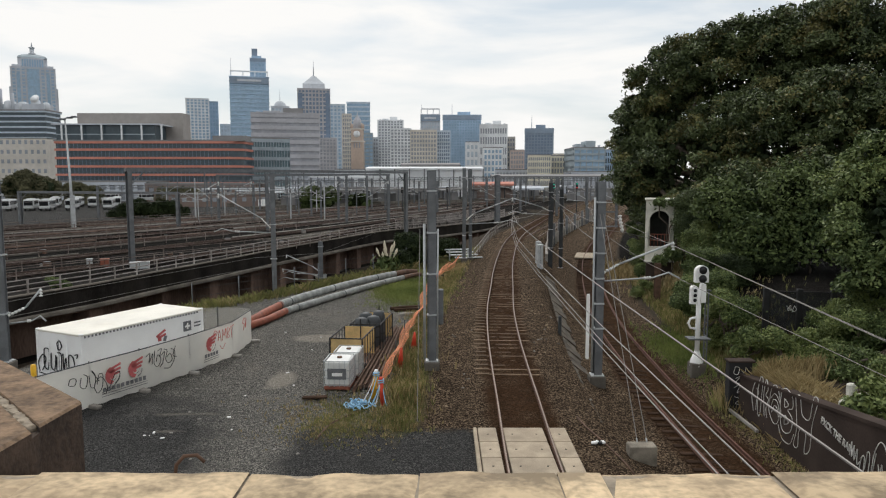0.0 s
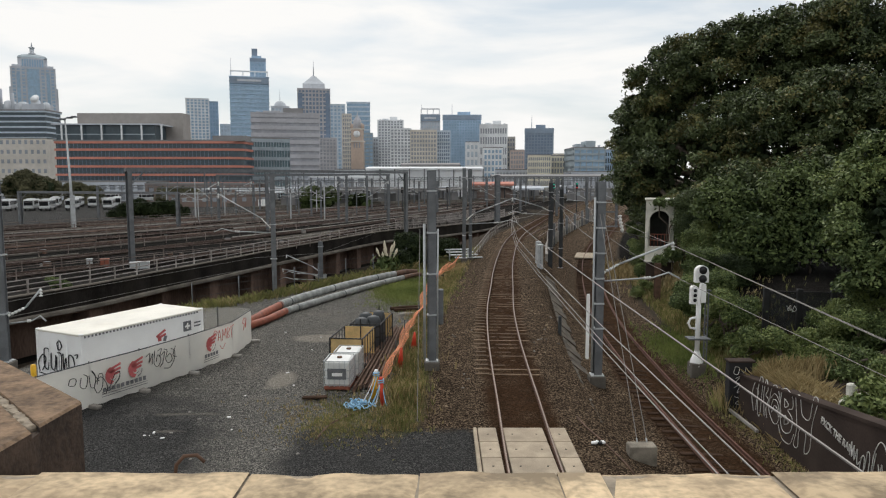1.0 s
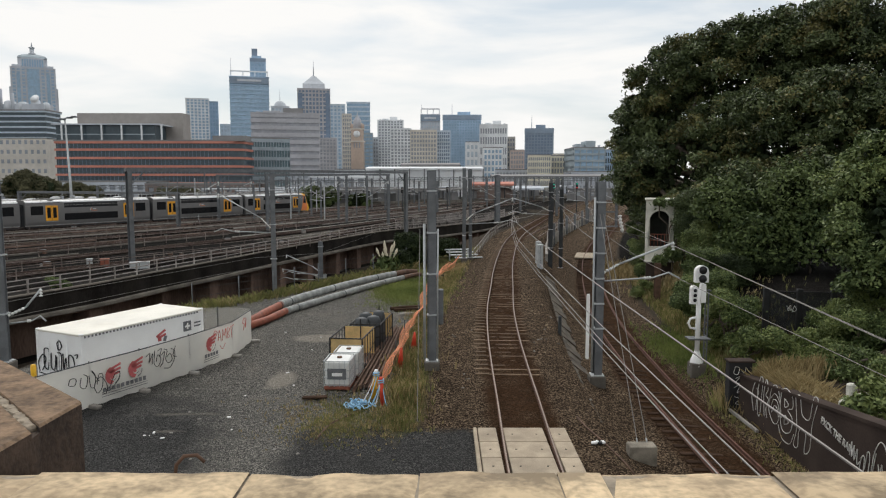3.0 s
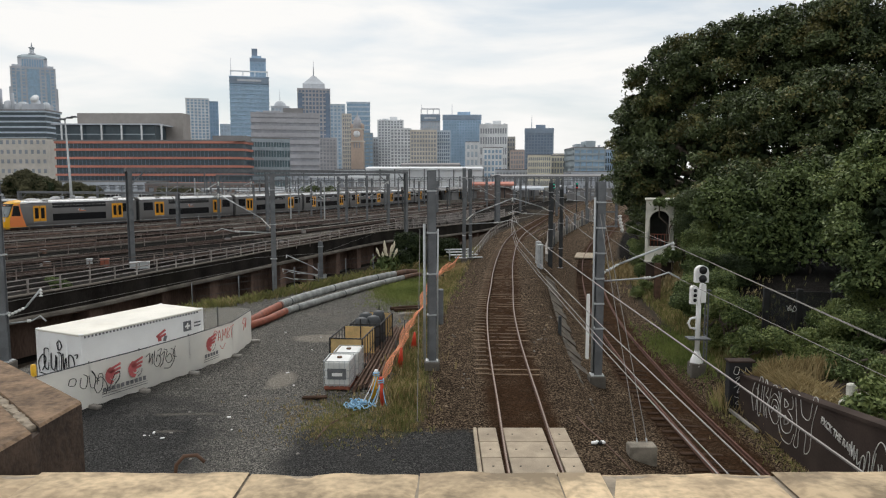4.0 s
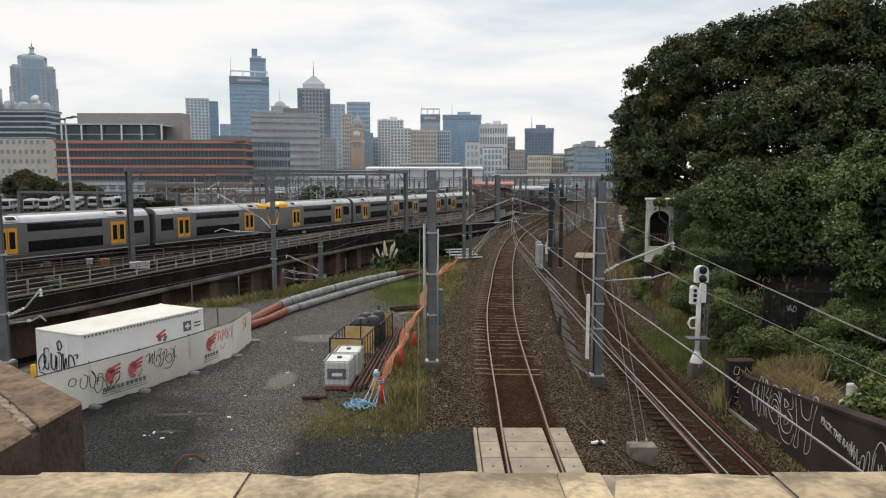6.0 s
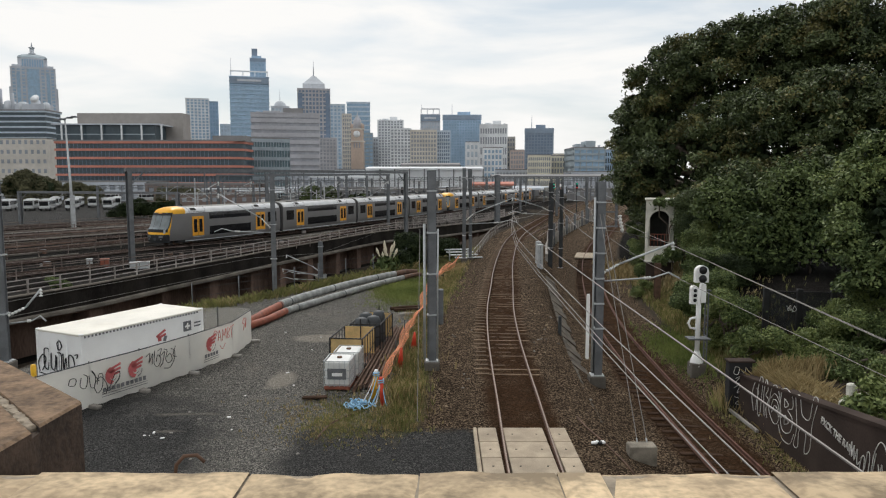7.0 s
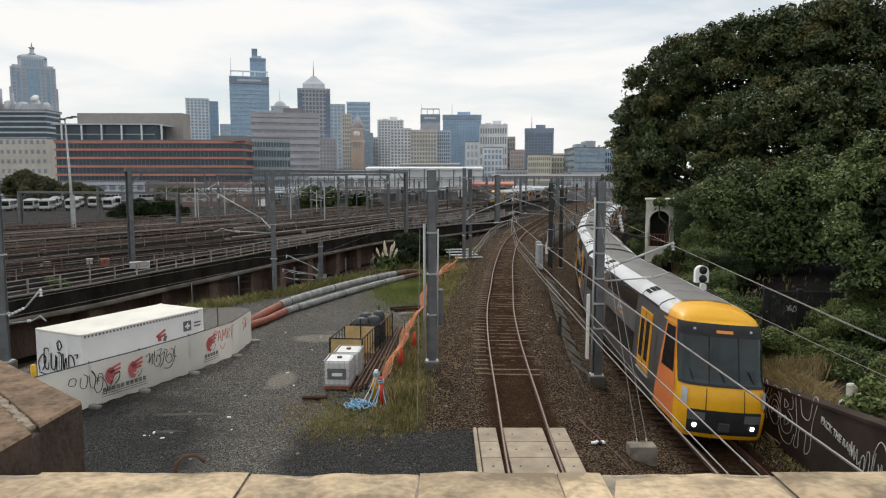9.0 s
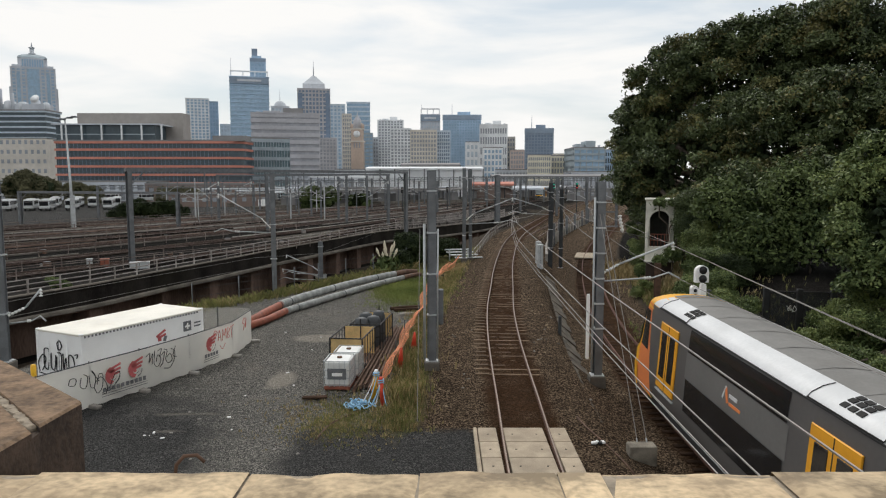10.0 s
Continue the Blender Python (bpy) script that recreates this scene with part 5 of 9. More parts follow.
        for k, (ex, ez, ew, eh, em) in enumerate(() if not patch else ((-0.28, 2.46, 0.09, 0.5, "train_roof"), (-0.08, 2.42, 0.14, 0.52, "train_orange"), (0.42, 2.46, 0.62, 0.12, "train_roof"), (0.56, 2.25, 0.9, 0.10, "train_orange"))):
            ex = ex * -s * 0.85 + (doors[0] + doors[1]) / 2
            q_ = Matrix.Translation((ex, s * (side_y(2.45, half) + 0.008), ez + up)) @ Euler((0, radians((28, -24, 0, 0)[k] * -s), 0)).to_matrix().to_4x4()
            part("emblem", Shape().box((0, 0.006 * s, 0), (ew * 0.8, 0.016, eh * 0.8), m=q_), em, car, "orange and white side emblem")
        part("gutter", Shape().box(((x0 + xs) / 2, s * 1.485, half[-1][1] + 0.01), (xs - x0 - 0.3, 0.03, 0.035)), "black", car)
        part("sill", Shape().box(((x0 + xs) / 2, s * 1.36, half[0][1] + 0.01), (xs - x0, 0.05, 0.1)), "steel_light", car)
    part("roof", skin(Shape(), crown, x0, xs), "train_roof_mid", car, "grey ribbed roof")
    if cab and patch:
        part("roof", skin(Shape(), [(y * 0.99, z + 0.016) for y, z in crown], xs - 0.02, x1 - 0.78), "train_roof_mid", car, "grey ribbed roof")
    for k in range(8 if cab else 9):
        part("roof_rib", skin(Shape(), [(y * 0.96, z + 0.014) for y, z in crown], -8 + 1.9 * k, -7.93 + 1.9 * k), "train_roof_mid", car)
    ring = [(y, z) for y, z in half] + eave[1:] + crown[1:-1] + [(-y, z) for y, z in reversed(eave)] + [(-y, z) for y, z in reversed(half[:-1])]
    for xx in (x0,) if cab else (x0, x1):
        sh = Shape().add([(xx, y, z) for y, z in ring], [tuple(range(len(ring))) if xx > 0 else tuple(range(len(ring) - 1, -1, -1))])
        part("end_wall", sh, body, car)
        sx = -1 if xx < 0 else 1
        g = part("gangway", Shape().box((xx + sx * 0.16, 0, 2.1), (0.3, 2.2, 3.2), bevel=0.08), "black", car, "black rubber gangway bellows")
        for k in range(3):
            part("fold", Shape().box((xx + sx * (0.06 + 0.1 * k), 0, 2.1), (0.03, 2.4, 3.3), bevel=0.012), "steel_dark", g)
    part("underframe", Shape().box(((x0 + x1) / 2, 0, 0.6), (x1 - x0 - 0.4, 2.5, 0.5)), "black", car)
    for bx in (-6.8, 6.8):
        b = part("bogie", Shape().box((bx, 0, 0.5), (2.9, 2.2, 0.35), bevel=0.05), "black", car)
        for wx in (-1.1, 1.1):
            for s in (-0.75, 0.75):
                part("wheel", Shape().tube([(bx + wx, s - 0.065, 0.46), (bx + wx, s + 0.065, 0.46)], 0.45, 16), "rust", b)
    if not cab:
        part("pantograph_well", Shape().box((-6.2, 0, 4.36), (2.4, 1.1, 0.12), bevel=0.03), "steel_dark", car)
        part("roof_unit", Shape().box((6.4, 0, 4.4), (2.6, 1.3, 0.14), bevel=0.04), "train_roof_mid", car)
    else:
        o = x1
        shell = part("cab_shell", moved(nose_patch(0.62, 3.58, -1, 1, 0.0, 12, 48), o + 0.0), "train_yellow" if patch else body, car, "moulded cab front")
        part("cab_roof", moved(nose_patch(3.58, 4.395, -1, 1, 0.006, 18, 48), o), "train_yellow", car, "yellow rounded cab brow")
        w = part("windscreen", moved(nose_slant(2.06 if patch else 1.62, 3.90 if patch else 3.74, (-0.385, -0.48), (0.385, 0.48), 0.022, 1, 28, 44), o), "black", car, "black windscreen surround")
        for ua, ub in ((-0.40, -0.135), (-0.122, 0.118), (0.132, 0.40)):
            part("pane", moved(nose_slant(2.12 if patch else 1.95, 3.52 if patch else 3.44, (ua * 0.93, ua * 1.06), (ub * 0.93, ub * 1.06), 0.032, 1, 14, 14), o), "screen" if patch and lit else "glass_pale", w, "dark reflecting pane")
        part("destination_display", moved(nose_patch(3.64, 3.73, -0.07, 0.09, 0.034, 3, 6), o), "amber", w, "amber destination display")
        for ua in (-0.27, 0.27):
            part("marker_light", moved(nose_patch(3.69, 3.76, ua - 0.012, ua + 0.012, 0.036, 2, 2), o), "steel_light", w)
        for ua in (-0.24, 0.0, 0.24) if patch else ():
            part("wiper", moved(Shape().tube([nose_point(2.2, ua, 0.05), nose_point(2.55, ua - 0.04, 0.05)], 0.025, 5), o), "black", w)
        if not patch:
            part("yellow_surround", moved(nose_patch(1.18, 1.62, -0.42, 0.42, 0.012, 5, 26), o), "train_yellow", car, "yellow cab surround")
            for s in (-1, 1):
                part("yellow_surround", moved(nose_patch(1.2, 3.7, s * 0.36, s * 0.46, 0.014, 8, 5), o), "train_yellow", car, "yellow cab surround")
        else:
            for s in (-1, 1):
                part("orange_panel", moved(nose_slant(0.68, 3.88, (0.46, 0.47), (0.97, 0.72), 0.012, s, 10), o), "train_orange", car, "orange cab side panel")
                part("grey_panel", moved(nose_slant(0.68, 3.9, (0.97, 0.72), (1.0, 1.0), 0.012, s, 10, 6), o), body, car)
                part("roof_edge", moved(nose_slant(3.92, 4.29, (0.72, 0.80), (1.0, 1.0), 0.014, s, 6), o), "train_roof", car, "white sloping roof edge")
                part("cab_side_window", moved(nose_slant(2.2, 3.62, (0.49, 0.50), (0.78, 0.70), 0.026, s, 10, 10), o), "tinted", car, "dark cab side window")
        wide = 0.265 if patch else 0.45
        b = part("bumper", moved(nose_patch(0.52, 1.36, -wide, wide, 0.03, 8, 26), o), "black", car, "black lower cab front")
        part("skirt", moved(nose_patch(0.46, 0.6, -0.44, 0.44, 0.045, 2, 20), o), "train_yellow" if patch else "steel_dark", b, "yellow lower lip" if patch else "dark lower lip")
        for s in (-1, 1):
            if patch:
                part("corner_fairing", moved(nose_slant(0.52, 1.36, (0.265, 0.265), (0.46, 0.46), 0.03, s, 6), o), "train_yellow", b, "yellow corner fairing")
            part("lamp_housing", moved(nose_patch(1.02, 1.28, s * 0.14, s * 0.262, 0.045, 3, 6), o), "steel", b, "grey lamp housing")
            part("headlight", moved(nose_patch(0.80, 0.92, s * 0.194, s * 0.222, 0.05, 3, 4), o), "headlight" if patch and lit else "steel_light", b, "lit white headlight" if patch and lit else "unlit headlight")
            part("tail_lamp", moved(nose_patch(1.50, 1.98, s * 0.275, s * 0.325, 0.03, 3, 3), o), "steel_light", b, "pale lamp strip")
        for ua in (-0.14, 0.14) if patch else ():
            part("panel_seam", moved(nose_patch(1.2, 2.0, ua - 0.003, ua + 0.003, 0.02, 4, 1), o), "dark_gap", car)
        cx = o + 1.75
        part("coupler", Shape().box((cx, 0, 0.85), (0.5, 0.42, 0.36), bevel=0.06), "steel_dark", b)
    return car


LABELS = ("grey double-deck end car with a yellow cab and yellow doors", "grey double-deck middle car with yellow doors and a white roof")
cab_orange = railcar(True, True, "body", label=LABELS[0])
mid_dark = railcar(False, True, "body", label=LABELS[1])
tail_dark = railcar(True, True, "body", label=LABELS[0], lit=False)
tail_silver = railcar(True, True, "body_light", label="silver-grey double-deck end car with a yellow cab and orange flanks", lit=False)
mid_silver = railcar(False, True, "body_light", label="silver-grey double-deck middle car with yellow doors and a white roof")
cab_plain = railcar(True, False, "body_light", label="silver-grey double-deck end car with a raked yellow-rimmed cab")
mid_light = railcar(False, False, "body_light", label="silver-grey double-deck middle car with yellow doors")


def s_at(table, t):
    """Length along the line at t: a smooth curve through the table, going on at the ends."""
    v = [(q[1] - p[1]) / (q[0] - p[0]) for p, q in zip(table, table[1:])]
    if t <= table[0][0]:
        return table[0][1] + v[0] * (t - table[0][0])
    if t >= table[-1][0]:
        return table[-1][1] + v[-1] * (t - table[-1][0])
    i = max(k for k in range(len(table) - 1) if table[k][0] <= t)
    (a, p), (b, q) = table[i], table[i + 1]
    m0 = v[i] if i == 0 else (v[i - 1] + v[i]) / 2
    m1 = v[i] if i == len(v) - 1 else (v[i] + v[i + 1]) / 2
    d, u = b - a, (t - a) / (b - a)
    return p * (1 + 2 * u) * (1 - u) ** 2 + q * u * u * (3 - 2 * u) + m0 * d * u * (1 - u) ** 2 - m1 * d * u * u * (1 - u)


TRAINS = []


def make_train(line, table, ahead, cars, times, cant=0.0):
    """Cars in order from the head. ahead: +1 where the train runs up the line. Each car: (model, +1 for cab forwards)."""
    ln = Line(line)
    out = []
    for k, (model, turn) in enumerate(cars):
        ob = copy_thing(model, pose(0, 0, -60))
        rows = []
        for t in times:
            s = s_at(table, t) - ahead * (PITCH * k + CAR / 2)
            fore, aft = ln.at(s + 6.8), ln.at(s - 6.8)
            p, w = (fore + aft) / 2, (fore - aft).normalized()
            rows.append((t, pose(p.x, p.y, p.z, -cant * turn, 0, math.degrees(math.atan2(w.y, w.x)) + (0 if ahead * turn > 0 else 180))))
        out.append((ob, rows))
    TRAINS.extend(out)


TIMES = [i * 0.1 for i in range(101)]
C_TABLE = [(8.0, 373.5), (8.3, 341.0), (8.6, 307.4), (8.8, 285.4), (9.0, 261.7), (9.2, 234.0), (9.5, 188.9), (9.7, 157.9), (9.9, 123.4), (10.0, 105.7)]
six = [(cab_orange, 1)] + [(mid_dark, 1), (mid_dark, -1)] * 3 + [(tail_dark, -1)]
make_train(RIGHT, C_TABLE, -1, six, TIMES, 4.2)
TRAIN_LEN = 7 * PITCH + CAR
A_TABLE = [(2.5, 245.0), (2.6, 255.0), (2.7, 266.9), (4.1, 407.7), (4.3, 426.9), (4.5, 446.1), (4.7, 465.5), (4.9, 487.2), (5.1, 509.3), (5.5, 549.8)]
silver = [(tail_silver, 1)] + [(mid_silver, 1), (mid_silver, -1)] * 3 + [(tail_silver, -1)]
make_train(TRACK_A, A_TABLE, 1, silver, TIMES)
B_TABLE = [(4.9, 168.6), (5.1, 188.0), (5.3, 209.8), (5.5, 227.5), (5.7, 244.6), (6.8, 316.4), (7.0, 328.4), (7.2, 340.7), (7.5, 358.2), (7.8, 376.2), (8.1, 394.2)]
four = [(cab_plain, 1), (mid_light, 1), (mid_light, -1), (cab_plain, -1)]
make_train(TRACK_B, B_TABLE, 1, four + four, TIMES)
for model in (cab_orange, mid_dark, tail_dark, tail_silver, mid_silver, cab_plain, mid_light):
    for o in (*model.children_recursive, model):
        bpy.data.objects.remove(o)


def motions():
    for ob, rows in TRAINS:
        walk(ob, rows)


# ---- the city behind the yard ----
# distance haze is mixed into most of these facade colours: paler, bluer
for key, col, kw in (("c_grey", (0.52, 0.55, 0.6), {}), ("c_pale", (0.6, 0.63, 0.67), {}), ("c_red", (0.56, 0.23, 0.17), {}), ("c_steel", (0.36, 0.42, 0.46), {}), ("c_white", (0.76, 0.78, 0.80), {}),
                     ("c_blue", (0.38, 0.52, 0.67), {}), ("c_haze", (0.54, 0.62, 0.70), {}), ("c_brown", (0.46, 0.46, 0.49), {}), ("c_pink", (0.58, 0.48, 0.44), {}), ("c_beige", (0.66, 0.62, 0.56), {}),
                     ("c_navy", (0.27, 0.34, 0.43), {}), ("c_cream", (0.79, 0.75, 0.63), {}), ("c_brick", (0.23, 0.17, 0.145), {}), ("c_taupe", (0.34, 0.315, 0.295), {}), ("c_roof", (0.24, 0.235, 0.235), {}), ("c_sand", (0.54, 0.43, 0.36), {})):
    M[key] = mat("facade_" + key[2:], col, 0.8, var=0.12, scale=0.08, fine=0.6, bump=0.0, stain=0.15, stain_col=tuple(c * 0.7 for c in col))
# the glazing colours are lightened for haze as well
for key, col in (("g_blue", (0.30, 0.44, 0.58)), ("g_dark", (0.31, 0.335, 0.37)), ("g_teal", (0.055, 0.082, 0.10)), ("g_navy", (0.17, 0.235, 0.33)), ("g_aqua", (0.13, 0.20, 0.225)), ("g_grey", (0.31, 0.32, 0.35)), ("g_pale", (0.45, 0.53, 0.6))):
    M[key] = mat("glazing_" + key[2:], col, 0.28, var=0.14, scale=0.35, fine=1.5, bump=0.0)


def tower(x, y, w, d, h, wall, glass, floors, bays, label, crown="", base=0, rz=0):
    """A building: a glazed core, a band at every floor, a pier at every bay, and its roof."""
    if y > 395:
        rz += math.degrees(math.atan2(-x, y))
        w *= math.cos(radians(rz))
    b = thing("building", pose(x, y, 0, 0, 0, rz), label, "building", "city buildings")
    z0 = base or 0.0
    r_ = 5.5
    bow = [(-w / 2, -d / 2)] + [(w / 2 - r_ + r_ * math.sin(q), -d / 2 + r_ - r_ * math.cos(q)) for q in np.linspace(0, math.pi / 2, 9)] + [(w / 2, d / 2), (-w / 2, d / 2)]
    if wall == "c_red":
        part("glazing", Shape().prism([(x_ * 0.988, y_ * 0.94) for x_, y_ in bow], 0, h - 0.3), glass, b)
        for k in range(44):
            part("mullion", Shape().box((-w / 2 + 1.2 + (w - r_ - 1.4) * k / 43, -d / 2 * 0.95, h / 2), (0.07, 0.2, h - 1.0)), "g_navy", b)
    else:
        part("glazing", Shape().box((0, 0, h / 2), (w - 0.8, d - 0.8, h - 0.6)), glass, b)
    if base:
        part("base_wall", Shape().box((0, 0, base / 2), (w, d, base)), "c_beige", b, "beige wall with small windows")
        for k in range(6):
            for i in range(13):
                part("window", Shape().box((-w / 2 + w * (i + 0.5) / 13, -d / 2 - 0.02, base * (k + 0.55) / 6), (w / 13 * 0.45, 0.3, base / 6 * 0.42)), "g_dark", b)
    fh = (h - z0) / floors
    t = fh * (0.34 if bays else 0.30)
    if wall == "c_brown" and not bays:
        t = fh * 0.55
    if wall == "c_red":
        t = fh * 0.27
    for k in range(floors + 1):
        zc_ = z0 + k * fh - (t / 2 if k == floors else 0)
        part("floor_band", Shape().prism(bow, zc_ - t / 2, zc_ + t / 2) if wall == "c_red" else Shape().box((0, 0, zc_), (w, d, t)), wall, b)
    for i in range(bays + 1 if bays else 0):
        pw = w / bays * (0.14 if wall == "c_steel" else 0.36)
        px_ = -w / 2 + pw / 2 + (w - pw) * i / bays
        part("pier", Shape().box((px_, 0, z0 + (h - z0) / 2), (pw, d + 0.3, h - z0)), wall, b)
    if bays:
        for s in (-1, 1):
            n = max(2, int(d / (w / bays)))
            for i in range(1, n):
                part("pier", Shape().box((s * (w / 2 - 0.3), -d / 2 + d * i / n, z0 + (h - z0) / 2), (0.9, w / bays * 0.4, h - z0)), wall, b)
    part("roof", Shape().box((0, 0, h + 0.25), (w * 1.01, d * 1.01, 0.5)), "c_roof" if h < 40 else wall, b)
    if crown == "steps":
        part("upper_storey", Shape().prism([(-w * .24, -d * .40), (w * .24, -d * .40), (w * .33, -d * .28), (w * .33, d * .3), (-w * .33, d * .3), (-w * .33, -d * .28)], h, h + 10.5), wall, b)
        for k in range(9):
            part("crown_window", Shape().box((-w * .22 + w * .055 * k, -d * .40 - 0.2, h + 5.2), (w * .034, 0.6, 7.0)), glass, b)
        dome = [(-w * .33 * q, -d * .38 * q, h + 10.5 + e) for q, e in ((1.0, 0), (0.93, 1.6), (0.7, 3.4), (0.34, 5.0), (0.12, 5.8))]
        vs = [p for x_, y_, z_ in dome for p in ((x_, y_, z_), (-x_, y_, z_), (-x_, -y_ * 0.8, z_), (x_, -y_ * 0.8, z_))]
        part("curved_roof", Shape().add(vs, [(4 * j + i, 4 * j + (i + 1) % 4, 4 * j + 4 + (i + 1) % 4, 4 * j + 4 + i) for j in range(4) for i in range(4)]), "c_steel", b)
        part("lantern", Shape().tube([(0, -d * .1, h + 15.6), (0, -d * .1, h + 16.6), (0, -d * .1, h + 16.7), (0, -d * .1, h + 21.5), (0, -d * .1, h + 21.6), (0, -d * .1, h + 22.6)], [3.2, 3.2, 2.0, 2.0, 2.9, 2.6], 10), "c_pale", b)
        part("spire", Shape().tube([(0, -d * .1, h + 22.6), (0, -d * .1, h + 27)], [0.9, 0.15], 6), "c_grey", b)
        for s in (-1, 1):
            part("side_wing", Shape().box((s * w * 0.51, 0, h * 0.42), (w * 0.06, d * 0.8, h * 0.84)), wall, b)
        for s in (-1, 1):
            part("shoulder", Shape().box((s * w * 0.36, -d * 0.1, h + 1.6), (w * 0.2, d * 0.6, 3.2)), wall, b)
            part("corner_bay", Shape().box((s * w * 0.33, -d / 2 - 0.2, h * 0.48), (w * 0.07, 0.8, h * 0.94)), glass, b)
        part("glass_centre", Shape().box((0, -d / 2 - 0.1, h * 0.5), (w * 0.26, 0.8, h * 0.98)), glass, b)
    elif crown == "attic":
        part("attic_glazing", Shape().box((-w * 0.237, 0, h + 3.0), (w * 0.527, d * 0.72, 6.0)), glass, b, "set-back glazed top storey")
        part("attic_rail", Shape().box((-w * 0.237, -d * 0.37, h + 2.6), (w * 0.527, 0.12, 0.35)), "c_steel", b)
        for i in range(6):
            part("attic_column", Shape().box((-w * 0.46 + 7.35 * i, -d * 0.46, h + 3.0), (0.5, 0.5, 6.0)), "c_white", b)
        part("attic_roof", Shape().box((-w * 0.227, 0, h + 6.2), (w * 0.57, d * 0.95, 0.45)), "c_grey", b)
        part("plant_room", Shape().box((-w * 0.18, d * 0.5 + 4, h + 5.7), (w * 0.585, 8, 11.4)), "c_taupe", b, "plain brown-grey plant room")
        part("side_wing", Shape().box((w * 0.40, d * 0.2, h + 1.2), (w * 0.18, d * 0.5, 2.4)), "c_roof", b)
    elif crown == "frame":
        for s in (-1, 1):
            part("frame_post", Shape().box((s * w * 0.46, -d * 0.4, h + 3), (1.0, 1.0, 7)), "c_white", b)
            part("frame_post", Shape().box((s * w * 0.15, -d * 0.4, h + 3), (1.0, 1.0, 7)), "c_white", b)
        part("frame_beam", Shape().box((0, -d * 0.4, h + 6.5), (w * 0.95, 1.0, 1.4)), "c_white", b)
        part("sign_band", Shape().box((0, -d / 2 - 0.5, h - 4), (w * 0.98, 0.8, 7)), "c_navy", b)
        part("sign", Shape().box((0, -d / 2 - 1.0, h - 4), (w * 0.6, 0.3, 2.2)), "c_pale", b)
        part("antenna", Shape().tube([(-w * 0.46, 0, h), (-w * 0.46, 0, h + w * 0.55)], [0.4, 0.15], 6), "c_grey", b)
    elif crown == "cap":
        part("top_storey", Shape().box((w * 0.05, 0, h + 2), (w * 0.34, d * 0.5, 4)), wall, b)
        part("crown_band", Shape().box((0, 0, h - 2), (w * 1.02, d * 1.02, 4)), "c_navy", b)
        if h > 100:
            part("upper_step", Shape().box((-w * 0.08, 0, h + 2), (w * 0.62, d * 0.6, 4)), wall, b)
            part("cap", Shape().box((-w * 0.2, 0, h + 6.5), (w * 0.36, d * 0.4, 13)), "c_navy", b)
        else:
            part("antenna", Shape().tube([(-w * 0.27, 0, h), (-w * 0.27, 0, h + 13)], [0.4, 0.15], 6), "c_grey", b)
    elif crown == "dome":
        n = 8
        vs = [(math.cos(a) * w * .34 * math.cos(e), math.sin(a) * w * .34 * math.cos(e), h + w * .34 * math.sin(e)) for e in np.linspace(0, 1.5, 6) for a in np.linspace(0, 2 * math.pi, 13)[:-1]]
        fs = [(j * 12 + i, j * 12 + (i + 1) % 12, j * 12 + 12 + (i + 1) % 12, j * 12 + 12 + i) for j in range(5) for i in range(12)]
        part("dome", Shape().add(vs, fs, True), "c_pale", b)
        part("spire", Shape().tube([(0, 0, h + w * .33), (0, 0, h + w * .95)], [0.5, 0.15], 6), "c_grey", b)
    elif crown == "box":
        part("plant_room", Shape().box((w * 0.12, 0, h + 2.0), (w * 0.3, d * 0.5, 4.2)), "c_roof" if wall == "c_brown" else wall, b)
        part("plant_room", Shape().box((-w * 0.2, 0, h + 1.2), (w * 0.25, d * 0.4, 2.6)), wall, b)
        for i in range(5):
            part("vent", Shape().box((-w * 0.4 + w * 0.2 * i, -d * 0.2, h + 0.9), (w * 0.06, 2, 1.8)), "c_grey", b)
    elif crown == "pyramid":
        part("upper_storey", Shape().box((0, 0, h + 2.5), (w * 0.68, d * 0.68, 5)), "c_pale", b)
        q = w * 0.34
        part("pyramid_roof", Shape().add([(-q, -q, h + 5), (q, -q, h + 5), (q, q, h + 5), (-q, q, h + 5), (-1, -1, h + 13), (1, -1, h + 13), (1, 1, h + 13), (-1, 1, h + 13)],
                                         [(0, 1, 5, 4), (1, 2, 6, 5), (2, 3, 7, 6), (3, 0, 4, 7), (4, 5, 6, 7)]), "c_pale", b)
        part("spire", Shape().tube([(0, 0, h + 13), (0, 0, h + 26)], [0.5, 0.12], 6), "c_grey", b)
        for s in (-1, 1):
            part("corner_glass", Shape().box((s * w * 0.42, -d / 2 - 0.25, h * 0.5), (w * 0.13, 0.6, h * 0.92)), "g_navy", b)
    return b


tower(-410.9, 722, 44.4, 45, 114.6, "c_grey", "g_blue", 34, 9, "tall grey stone tower with a glazed stepped crown", crown="steps")
tower(-201.4, 337, 36.4, 14, 38.9, "c_haze", "g_teal", 5, 0, "glazed office block with white bands above a beige base", base=26.5)
tower(-108.2, 269, 69.5, 14, 21.5, "c_red", "g_teal", 7, 0, "long low office building with orange-red sunshade bands", crown="attic")
tower(-71.8, 292, 15.3, 14, 23.6, "c_steel", "g_aqua", 6, 14, "dark glazed office wing with slim white mullions", rz=24)
tower(-313.3, 915, 29.7, 30, 107.1, "c_white", "g_blue", 28, 6, "white residential tower with balconies")
tower(-295.8, 925, 11.5, 30, 104.3, "c_blue", "g_blue", 20, 3, "slim plain blue glass tower")
tower(-303.0, 995, 14.7, 30, 81.2, "c_haze", "g_pale", 14, 3, "pale glass tower far off")
